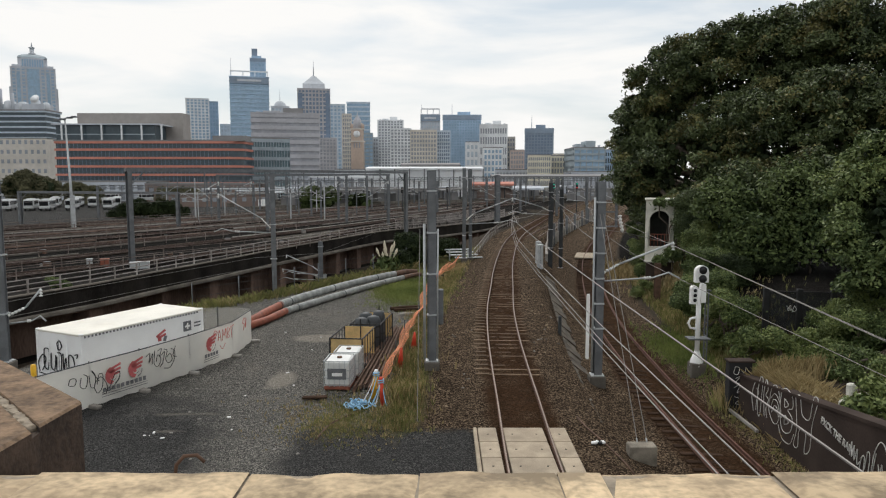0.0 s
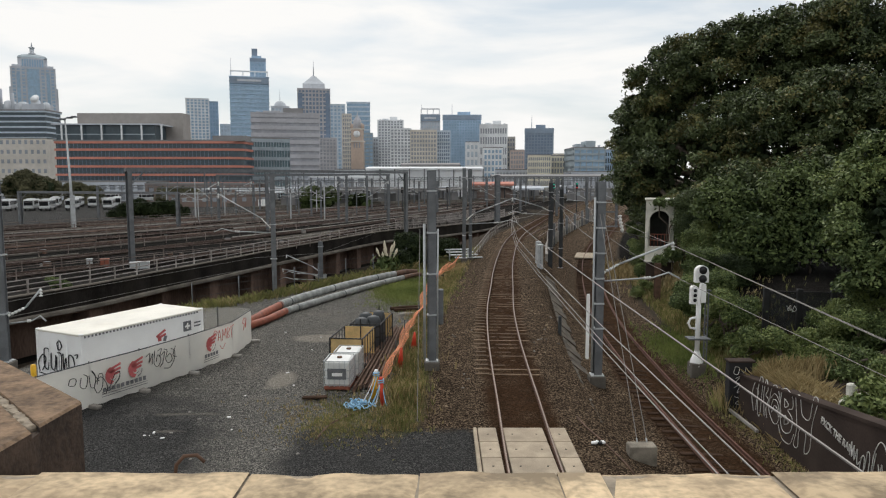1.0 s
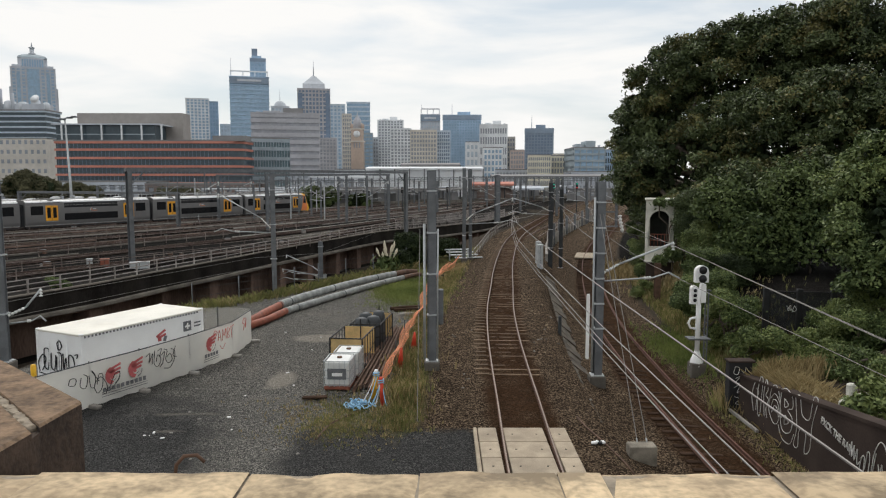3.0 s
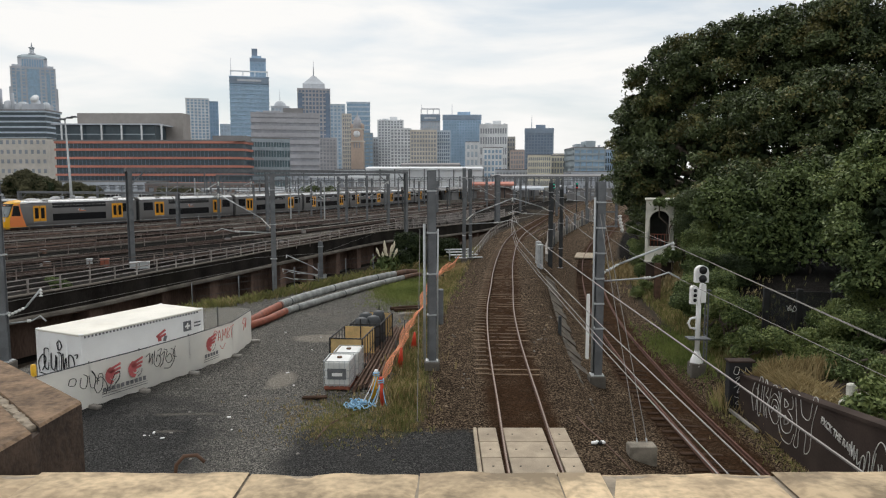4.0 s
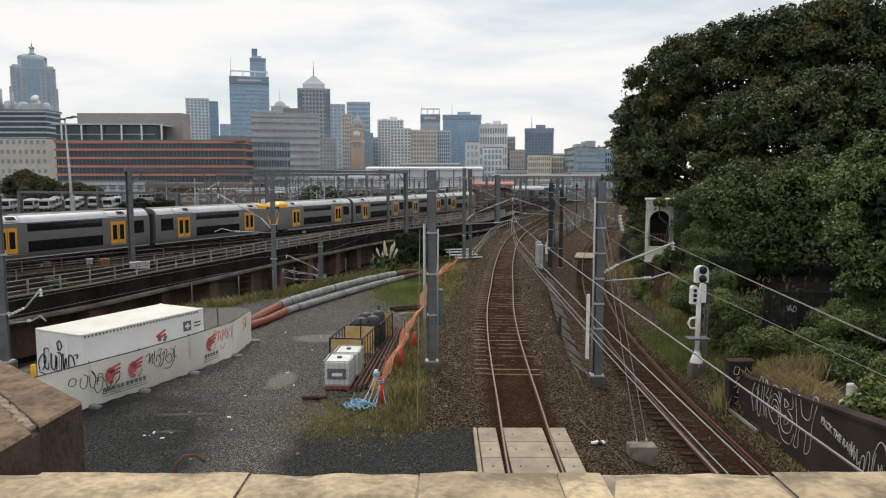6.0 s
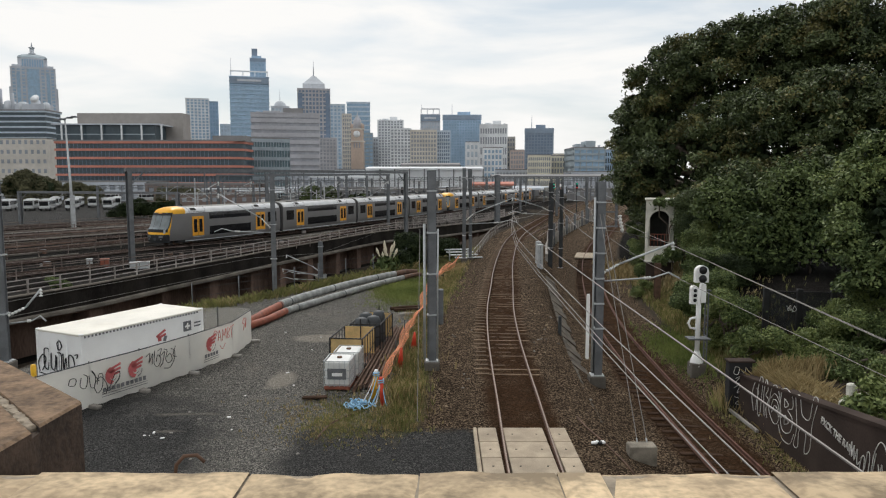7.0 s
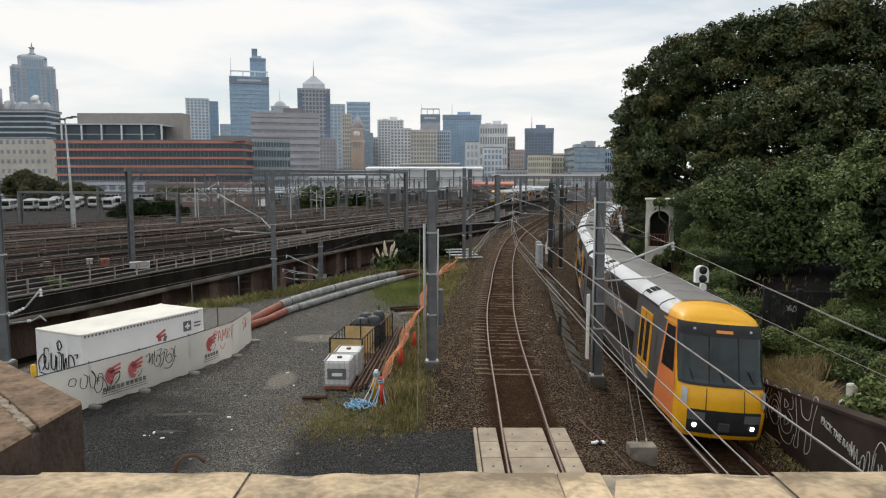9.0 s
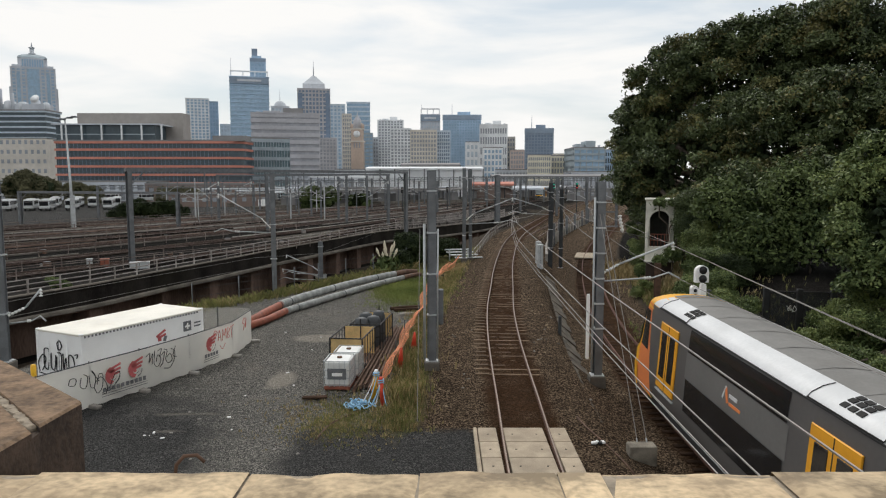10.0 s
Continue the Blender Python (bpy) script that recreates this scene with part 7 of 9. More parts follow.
for k, (bl, mt, lab) in enumerate((
        (loose(13.6, 33.2, 1.3, 1.3, 9, 1), "leaf_light", "leafy green shrub on the bank"), (loose(13.7, 37, 1.9, 1.8, 10, 2), "leaf", "leafy green shrub behind the signal"),
        (loose(13.2, 29.6, 0.9, 0.9, 7, 3), "leaf_light", "light green shrub by the fence"), (loose(14.3, 28.4, 0.9, 1.1, 12, 4), "leaf_light", "straggling light green shrub by the fence"), (loose(13.3, 31.4, 1.8, 1.2, 12, 44), "leaf_light", "tall straggling green shrub by the fence"),
        (loose(16.6, 27.4, 1.7, 1.2, 14, 5), "leaf_light", "tangled green creeper climbing the bank"), (loose(17.8, 27.0, 2.2, 1.3, 12, 55), "leaf_light", "tangled green creeper climbing the bank"), (loose(16.6, 29.2, 2.3, 1.0, 12, 61), "leaf_light", "fine green creeper climbing the black fence"), (loose(18.2, 29.0, 2.7, 1.2, 14, 62), "leaf_light", "fine green creeper climbing the black fence"), (loose(14.9, 24.4, 1.2, 0.9, 12, 6), "leaf", "tangled dark creeper above the wall"), (loose(15.6, 23.0, 1.5, 1.3, 14, 7), "leaf_light", "tangled green creeper above the wall"),
        (loose(16.4, 54, 1.3, 1.3, 9, 8), "leaf", "dark scrub along the sunken track"), (loose(17.6, 60, 1.6, 1.6, 9, 9), "leaf_light", "straggling scrub along the sunken track"),
        (loose(19.8, 68, 1.8, 1.9, 9, 10), "leaf", "dark scrub along the sunken track"), (loose(22.5, 77, 2.2, 2.3, 9, 11), "leaf", "dark scrub along the sunken track"), (loose(14.2, 49, 0.5, 0.7, 6, 12), "leaf_light", "low scrub beside the portal"),
        ([(16.0, 42, 2.7, 1.5), (17.2, 46, 3.9, 1.5)], "leaf", "tall shrub beside the white portal"), ([(16.6, 41, 2.6, 1.3), (19.5, 42, 3.0, 1.3)], "leaf_dark", "dark shrub under the fig tree"),
        ([(17.4, 49.6, 4.9, 1.2), (17.6, 50.0, 6.4, 1.0), (16.9, 49.8, 6.3, 0.6)], "fig", "dark creeper over the white portal"))):
    x, y = bl[0][0], bl[0][1]
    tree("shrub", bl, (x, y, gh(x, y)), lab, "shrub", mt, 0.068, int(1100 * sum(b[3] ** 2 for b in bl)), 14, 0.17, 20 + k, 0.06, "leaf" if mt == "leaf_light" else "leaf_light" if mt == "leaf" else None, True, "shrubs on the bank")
for k, (bl, mt, lab, sz) in enumerate((
        ([(-27.2, 49.3, 0.7, 0.45), (-26.7, 49.5, 0.5, 0.35), (-27.6, 49.2, 0.95, 0.3)], "leaf_bright", "bright green bush growing on the viaduct deck", 0.09),
        ([(-33.5, 186, 2.2, 4.0), (-31.0, 186, 2.9, 3.2), (-36.3, 186, 1.4, 3.0)], "leaf", "dark green bushy tree in the yard", 0.24), ([(-23.2, 195, 1.7, 2.4)], "leaf", "small green tree in the yard", 0.24),
        ([(-121, 200, 5.0, 3.6), (-118.0, 201, 6.0, 4.0), (-114.5, 200, 5.6, 3.6), (-111.0, 200, 4.6, 3.0), (-116, 200, 4, 4)], "leaf_far", "brownish street tree beyond the yard", 0.38), ([(-62.0, 139, 1.6, 1.5), (-59.6, 138, 2.4, 1.6), (-57.2, 139, 1.7, 1.4), (-54.6, 140, 2.3, 1.5), (-52.2, 140, 1.5, 1.2), (-65, 140, 1.0, 1.0)], "leaf_dark", "dark tree beyond the sidings", 0.26),
        ([(-106, 205, 3.6, 3.2), (-102, 206, 3.0, 2.6)], "leaf_far", "dark street tree beyond the yard", 0.34), ([(-80, 205, 3.0, 2.6), (-76, 208, 3.4, 2.2), (-72, 208, 2.4, 2.0)], "leaf_far", "dark street tree beyond the yard", 0.34),
        ([(-3.1, 66, 1.7, 1.5), (-2.1, 66, 1.0, 1.6), (-3.9, 64, 0.6, 1.1), (-0.9, 69, 1.2, 1.3), (0.6, 72, 0.9, 1.2)], "leaf_dark", "dark green shrub at the end of the yard", 0.16))):
    x, y = bl[0][0], bl[0][1]
    big = 0 < k < 7
    tree("bushy_tree" if big else "shrub", bl, (x, y, gh(x, y)), lab, "tree" if big else "shrub", mt, sz, int(2400 if big else 1600 if k else 200), 16, sz * (1.5 if big else 1.3), 49 + k, 0.25 if big else 0.08 if k else 0.02, None, True, "trees of the yard", dense=1.0 if big else 0.0)


def grass(name, label, material, place, count, height, seed, lean=0.35, width=0.018, gap=3):
    """Blades of grass in tufts; place(rng, n) gives x, y, scale."""
    rng = np.random.RandomState(seed)
    x, y, s = place(rng, count)
    x, y, s = (np.repeat(a, gap) for a in (x, y, s))
    n = len(x)
    x, y = x + rng.normal(0, 0.05, n), y + rng.normal(0, 0.05, n)
    z = ground_height(x, y) - 0.02
    h = height * s * rng.uniform(0.5, 1.2, n)
    a = rng.uniform(0, 2 * np.pi, n)
    dx, dy = np.cos(a), np.sin(a)
    w = width * rng.uniform(0.7, 1.4, n)
    k = lean * rng.uniform(0.2, 1.3, n) * h
    la = rng.uniform(0, 2 * np.pi, n)
    p0 = np.stack([x - dx * w, y - dy * w, z], 1)
    p1 = np.stack([x + dx * w, y + dy * w, z], 1)
    p2 = np.stack([x + dx * w * 0.7 + np.cos(la) * k * 0.4, y + dy * w * 0.7 + np.sin(la) * k * 0.4, z + h * 0.6], 1)
    p3 = np.stack([x + np.cos(la) * k, y + np.sin(la) * k, z + h], 1)
    v = np.stack([p0, p1, p2, p3], 1).reshape(-1, 3)
    me = bpy.data.meshes.new(name)
    me.vertices.add(4 * n)
    me.vertices.foreach_set("co", v.astype(np.float32).ravel())
    me.loops.add(4 * n)
    me.loops.foreach_set("vertex_index", np.arange(4 * n, dtype=np.int32))
    me.polygons.add(n)
    me.polygons.foreach_set("loop_start", np.arange(0, 4 * n, 4, dtype=np.int32))
    me.materials.append(M[material])
    me.update(calc_edges=True)
    return tagged(new(name, me), label, "grass", kind="stuff")


def verge(lo, hi, off, sd):
    def place(rng, n):
        y = rng.uniform(lo, hi, n)
        s = 0.55 + 0.7 * np.clip(np.sin(y * 1.3) + np.sin(y * 0.47 + 1), 0, 2) / 2
        return x_on(CENTRE, y) + off + rng.normal(0, sd, n), y, s
    return place


def patch(cx, cy, sx, sy):
    def place(rng, n):
        return cx + rng.normal(0, sx, n), cy + rng.normal(0, sy, n), rng.uniform(0.5, 1.2, n)
    return place


def bank(rng, n):
    y = rng.uniform(26.3, 60, n)
    return x_on(RIGHT, y) + 2.9 + rng.gamma(2.0, 0.9, n), y, rng.uniform(0.4, 1.2, n)


grass("long_grass", "tall green and straw-coloured verge grass beside the track", "grass", verge(22.0, 60, -4.2, 0.4), 3000, 0.40, 1)
grass("dry_grass", "straw-coloured dry verge grass beside the track", "grass_dry", verge(22.0, 66, -4.3, 0.5), 3000, 0.42, 2)
grass("long_grass", "bright green grass patch at the end of the yard", "grass_lush", patch(-2.3, 50.5, 1.3, 3.6), 6500, 0.16, 3)
grass("bank_grass", "bright green grass beside the signal", "grass_lush", patch(11.9, 34.5, 0.55, 2.4), 4200, 0.2, 16)
grass("weeds", "low weeds spreading over the gravel", "grass", patch(-3.2, 23.5, 0.9, 1.3), 900, 0.14, 4)
grass("dry_weeds", "dry weeds spreading over the gravel", "grass_dry", patch(-3.2, 22.4, 1.2, 0.8), 600, 0.10, 5)
grass("dry_grass", "tan scrub grass beside the sunken track", "grass_dry", patch(16.2, 57, 0.7, 5.0), 2200, 0.7, 51)
grass("weeds", "sparse weeds by the stacked steel", "grass_dry", patch(-4.6, 24.2, 0.9, 0.9), 350, 0.10, 6)
grass("bank_grass", "rough green grass along the bank", "grass", bank, 7000, 0.34, 7)
grass("bank_grass", "dry grass along the bank", "grass_dry", bank, 2500, 0.36, 8)
grass("tall_dry_grass", "tall tan dry grass clump above the dark wall", "grass_dry", patch(12.0, 26.4, 0.5, 0.45), 4200, 0.72, 9, 0.24, 0.006)
grass("tall_dry_grass", "tall tan dry grass clump above the dark wall", "grass_dry", patch(12.9, 25.7, 0.6, 0.5), 4200, 0.72, 10, 0.24, 0.006)
grass("tall_dry_grass", "tan grass trailing over the dark wall", "grass_dry", patch(12.0, 23.6, 0.3, 1.1), 2600, 0.5, 13, 0.9, 0.007)
grass("bank_grass", "green grass between the dry clumps", "grass", patch(12.6, 26.4, 0.8, 0.4), 2200, 0.6, 45, 0.4, 0.007)


def wall_foot(rng, n):
    y = rng.uniform(15, 25.5, n)
    return 10.95 - rng.gamma(1.5, 0.22, n), y, rng.uniform(0.3, 1.2, n)


grass("weeds", "straggling weeds at the foot of the dark wall", "grass", wall_foot, 320, 0.15, 43, 0.5)
grass("dry_weeds", "dry weeds at the foot of the dark wall", "grass_dry", wall_foot, 380, 0.14, 44, 0.5)


def edge_weeds(rng, n):
    y = rng.uniform(34, 66, n)
    return x_on(YARD_EDGE, y) + rng.normal(0.3, 0.5, n), y, rng.uniform(0.4, 1.2, n)


grass("edge_weeds", "tall weeds along the yard's fence", "grass", edge_weeds, 2600, 0.55, 14, 0.7, 0.016)
grass("edge_weeds", "dry weeds along the yard's fence", "grass_dry", edge_weeds, 900, 0.5, 15, 0.6, 0.012)

pampas = thing("pampas_grass", pose(-4.9, 60.5, gh(-4.9, 60.5) - 0.1), "pampas grass with tall cream plumes", "grass")
rp = np.random.RandomState(8)
for k in range(9):
    a, r = rp.uniform(-0.9, 0.9), rp.uniform(0.2, 1.0)
    x1 = a
    h = rp.uniform(1.8, 2.9)
    part("plume", Shape().tube([(a * 0.3, 0, h * 0.4), (x1 * 0.8, 0.1, h * 0.7), (x1, 0.1, h * 0.86), (x1 * 1.1, 0.1, h)], [0.015, 0.06, 0.13, 0.02], 7), "plume", pampas)
pts_ = rp.normal(0, 0.4, (500, 3)) * np.array([1, 1, 0.8]) + np.array([0, 0, 0.7])
part("tussock", leaf_mesh("tussock", "leaf", pts_, pts_, 0.3, rp, 3.0), None, pampas)


# ---- the right-hand side: retaining wall, portal, signal, fences ----
def retaining_wall():
    t = thing("retaining_wall", Matrix.Identity(4), "dark brown painted retaining wall with white spray scrawls", "wall", kind="structure")
    sh = Shape()
    xf, xb = 11.06, 11.42
    prof = [(25.7, 0.78), (24.6, 0.9), (21, 1.35), (17, 1.88), (12, 2.4), (4, 2.8)]
    vs, fs = [], []
    for y, z in prof:
        vs += [(xf, y, -1.2), (xf, y, z), (xb, y, z), (xb, y, -1.2)]
    for i in range(len(prof) - 1):
        for k in range(3):
            fs.append((i * 4 + k, i * 4 + k + 1, i * 4 + k + 5, i * 4 + k + 4))
    fs += [(0, 3, 2, 1)]
    part("wall", sh.add(vs, fs), "dark_wall", t)
    cp = [Vector(((xf + xb) / 2, y, z)) for y, z in prof]
    part("coping", Shape().sweep(cp, [(-0.22, -0.02), (-0.22, 0.07), (0.22, 0.07), (0.22, -0.02)]), "dark_wall", t)
    part("end_pier", Shape().box((11.12, 25.95, 0.1), (0.85, 0.4, 2.3), bevel=0.03), "black", t, "dark end pier")
    part("pier_cap", Shape().box((11.15, 25.95, 1.28), (1.0, 0.5, 0.08), bevel=0.02), "dark_wall", t)
    part("kerb", Shape().beam((10.74, 26.0, -0.55), (10.84, 23.6, -0.6), 0.09, 0.1), "concrete", t, "pale concrete kerb")
    return t


retaining_wall()


def scrawl(name, label, origin, u, v, w, h, strokes, material, seed, r=0.018, loops=2.0):
    """Sprayed scrawl: looping strokes in a panel w by h, flat on a surface."""
    rng = random.Random(seed)
    o, u, v = Vector(origin), Vector(u).normalized(), Vector(v).normalized()
    t = thing(name, Matrix.Identity(4), label, "graffiti")
    for k in range(strokes):
        cx = w * (k + 0.5) / strokes
        ph, am, sy = rng.uniform(0, 6.3), w / strokes * rng.uniform(0.35, 0.75), rng.uniform(0.35, 0.5)
        pts = []
        n = 26
        for i in range(n + 1):
            q = i / n
            a = ph + q * 2 * math.pi * loops * rng.uniform(0.98, 1.02)
            x = cx + am * math.cos(a) * (0.5 + 0.5 * q) + (q - 0.5) * w / strokes * 0.6
            y = h * (0.5 + sy * math.sin(a * 0.62 + k))
            pts.append(o + u * x + v * y)
        part("stroke", Shape().tube(pts, r, 5), material, t)
    return t


def spray(label, origin, u, v, strokes, material, r=0.014):
    """Sprayed writing: each stroke is a few (along, up) points joined by a smooth curve, flat on a surface."""
    o, u, v = Vector(origin), Vector(u).normalized(), Vector(v).normalized()
    t = thing("graffiti", Matrix.Identity(4), label, "graffiti")
    for st in strokes:
        part("stroke", Shape().tube(smooth_line([o + u * x + v * y for x, y in st], 0.04), r, 5), material, t)
    return t


def lettering(text, origin, along_dir, up_dir, size, thick, outline, material, label, shear=0.0, narrow=1.0):
    """Sprayed letters on a surface, from the built-in font; outline draws only their contours."""
    cu = bpy.data.curves.new("letters", "FONT")
    cu.body, cu.size, cu.shear, cu.resolution_u = text, size, shear, 3
    cu.bevel_depth, cu.bevel_resolution = thick, 0
    if outline:
        cu.fill_mode = "NONE"
    ob = bpy.data.objects.new("letters", cu)
    bpy.context.scene.collection.objects.link(ob)
    me = bpy.data.meshes.new_from_object(ob.evaluated_get(bpy.context.evaluated_depsgraph_get()))
    bpy.data.objects.remove(ob)
    me.materials.clear()
    me.materials.append(M[material])
    u = Vector(along_dir).normalized()
    n = u.cross(Vector(up_dir)).normalized()
    v = n.cross(u)
    m = Matrix((u * narrow, v, n)).transposed().to_4x4()
    m.translation = Vector(origin)
    me.transform(m)
    return tagged(new("graffiti", me), label, "graffiti")


WALL_AT = ((11.052, 24.6, -0.25), (0, -1, 0), (0, 0, 1))
spray("large white outlined letters sprayed on the dark wall", *WALL_AT, (
    ((0.15, 0.1), (0.0, 0.6), (0.2, 1.15), (0.4, 1.2)), ((0.32, 0.95), (0.5, 0.9), (0.38, 0.55), (0.34, 0.2)),
    ((0.5, 0.1), (0.42, 0.8), (0.62, 1.45), (0.8, 1.4), (0.74, 0.8), (0.66, 0.1), (0.5, 0.1)),
    ((1.0, 0.2), (0.9, 0.9), (1.05, 1.5), (1.2, 1.2), (1.05, 0.95), (1.25, 0.85), (1.1, 0.5), (1.2, 0.2)),
    ((1.3, 0.7), (1.45, 1.3), (1.75, 1.5), (2.0, 1.25), (2.1, 0.8), (1.95, 0.3), (1.65, 0.2), (1.35, 0.45), (1.3, 0.7)),
    ((1.42, 0.62), (1.62, 0.98), (1.9, 0.95), (2.08, 0.6)), ((1.5, 0.5), (1.68, 0.78), (1.88, 0.76), (2.0, 0.5)), ((1.4, 0.95), (1.7, 1.2), (2.05, 1.0), (2.2, 0.55)),
    ((2.15, 1.5), (2.1, 0.9), (2.2, 0.3), (2.5, 0.15), (2.85, 0.35), (2.9, 0.75), (2.6, 0.95), (2.9, 1.1), (2.85, 1.45), (2.5, 1.6), (2.15, 1.5)),
    ((2.35, 1.25), (2.4, 0.98), (2.62, 1.12), (2.35, 1.25)), ((2.4, 0.4), (2.42, 0.72), (2.66, 0.55), (2.4, 0.4)), ((2.0, 0.25), (2.3, -0.1), (2.8, -0.1), (3.05, 0.3)),
    ((3.05, 1.55), (3.2, 0.6), (3.05, 0.0), (3.3, 0.0), (3.36, 0.55), (3.75, 0.6), (3.72, -0.02), (4.02, 0.2), (4.1, 1.0), (4.35, 1.8), (4.1, 1.8), (3.92, 1.1), (3.5, 1.1), (3.32, 1.62), (3.05, 1.55))), "paint_white", 0.013)
lettering("FXCK THE RAIN", (11.05, 20.05, 0.98), (0, -1, -0.20), (0, 0.08, 1), 0.30, 0.012, False, "paint_white", "small white words sprayed on the dark wall", narrow=0.78)
spray("white scribble sprayed after the words", (11.052, 18.55, 0.5), (0, -1, 0), (0, 0, 1), (((0, 0.1), (0.08, 0.5), (0.1, 0.1), (0.2, 0.45), (0.22, 0.05), (0.34, 0.4), (0.36, 0.0), (0.5, 0.12)),), "paint_white", 0.014)
spray("tall white arch and scribble sprayed on the dark wall", (11.052, 18.1, 0.3), (0, -1, 0), (0, 0, 1), (
    ((0.5, 0.0), (0.62, 0.75), (0.85, 1.15), (1.1, 1.0), (1.2, 0.4)), ((0.0, 0.0), (0.1, 0.45), (0.22, 0.5), (0.2, 0.05)), ((0.25, 0.2), (0.35, 0.7), (0.45, 0.6), (0.4, 0.1)), ((0.55, 0.05), (0.7, 0.8)), ((0.8, 0.55), (0.88, 0.3), (0.95, 0.6), (1.0, 0.3))), "paint_white", 0.015)
spray("white tall scribble sprayed on the end pier", (10.8, 25.745, -0.5), (1, 0, 0), (0, 0, 1), (
    ((0.1, 1.6), (0.05, 1.35), (0.2, 1.3), (0.25, 1.55), (0.1, 1.6)), ((0.3, 1.5), (0.45, 1.35), (0.5, 1.55), (0.6, 1.4)), ((0.12, 1.15), (0.3, 1.22), (0.15, 1.0), (0.34, 0.95)), ((0.08, 0.8), (0.3, 0.9), (0.2, 0.6), (0.4, 0.75), (0.32, 0.5)), ((0.5, 1.0), (0.6, 0.92), (0.52, 0.82), (0.46, 0.92), (0.5, 1.0)), ((0.1, 0.45), (0.35, 0.35), (0.15, 0.2), (0.4, 0.12)), ((0.1, 0.0), (0.3, -0.12), (0.48, 0.05))), "paint_white", 0.013)


def white_portal():
    """A small rendered tower with an arched opening, on a dark base."""
    x0, y0 = 14.85, 51.6
    zb = gh(x0 + 1.1, y0 + 0.8) - 0.2
    t = thing("arched_portal", pose(x0, y0, 0, 0, 0, -15), "grimy white rendered portal with an arched opening and railing", "portal house")
    W, D, z0, z1 = 1.95, 1.6, 2.0, 6.45
    cx, r, zs, zo = 0.97, 0.70, 5.0, 3.1
    sh = Shape()
    arc = [(cx - r, zo), (cx - r, zs)] + [(cx - r * math.cos(a), zs + r * math.sin(a)) for a in np.linspace(0, math.pi, 13)[1:-1]] + [(cx + r, zs), (cx + r, zo)]
    outer = [(0, z0), (0, zs), (0, z1), (W, z1), (W, zs), (W, z0)]
    for yy, fl in ((0, False), (0.35, True)):
        loop = [(0, zo), (0, zs)] + [(0 + (W / 12) * i, z1) for i in range(1, 12)] + [(W, zs), (W, zo)]
        vs = [(x, yy, z) for x, z in arc] + [(x, yy, z) for x, z in loop]
        n = len(arc)
        fs = [(i, i + 1, n + i + 1, n + i) for i in range(n - 1)]
        sh.add(vs, fs if fl else [f[::-1] for f in fs])
        sh.add([(0, yy, z1), (0, yy, zs), (W / 12, yy, z1)], [(0, 1, 2)])
    n = len(arc)
    sh.add([(x, 0, z) for x, z in arc] + [(x, 0.35, z) for x, z in arc], [(i, i + 1, n + i + 1, n + i) for i in range(n - 1)])
    sh.box((W / 2, 0.175, (z0 + zo) / 2), (W, 0.35, zo - z0))
    part("front_wall", sh, "render_white", t)
    for xx in (0.15, W - 0.15):
        part("side_wall", Shape().box((xx, D / 2 + 0.18, (z0 + z1) / 2), (0.3, D - 0.36, z1 - z0)), "render_white", t)
    # near-black colour gives the back wall the opening's shade
    part("back_wall", Shape().box((W / 2, D, (z0 + z1) / 2), (W, 0.2, z1 - z0)), "inside_shade", t)
    part("roof", Shape().box((W / 2, D / 2, z1 + 0.08), (W + 0.2, D + 0.2, 0.16), bevel=0.04), "render_white", t)
    part("base", Shape().box((W / 2, D / 2, (zb + z0) / 2), (W - 0.2, D - 0.1, z0 - zb)), "dark_wall", t, "dark brick base")
    part("cornice", Shape().box((W / 2, 0.1, z0), (W + 0.12, 0.5, 0.12), bevel=0.03), "render_white", t)
    for k in range(6):
        part("baluster", Shape().beam((cx - 0.6 + 0.24 * k, 0.1, zo), (cx - 0.6 + 0.24 * k, 0.1, zo + 0.9), 0.035), "pipe_red", t)
    hood = [(cx - (r + 0.06) * math.cos(a), -0.03, zs + (r + 0.06) * math.sin(a)) for a in np.linspace(0, math.pi, 13)]
    part("arch_moulding", Shape().tube([(cx - r - 0.06, -0.03, zo)] + hood + [(cx + r + 0.06, -0.03, zo)], 0.05, 6), "render_white", t)
    for h in (0.45, 0.9):
        part("railing_bar", Shape().beam((cx - r, 0.1, zo + h), (cx + r, 0.1, zo + h), 0.04), "pipe_red", t)


white_portal()
tree("creeper", [(17.3, 50.5, 4.9, 0.5), (17.2, 50.4, 3.9, 0.5), (16.6, 50.5, 2.6, 0.6), (17.3, 50.5, 5.9, 0.5), (15.6, 50.9, 6.35, 0.28), (16.5, 50.7, 6.35, 0.26), (15.6, 50.5, 2.2, 0.4)], (16.5, 50.4, gh(16.5, 50.4)), "leafy creeper hanging over the white portal", "creeper", "leaf_bright", 0.15, 420, 12, 0.2, 88, 0.05, None, False)


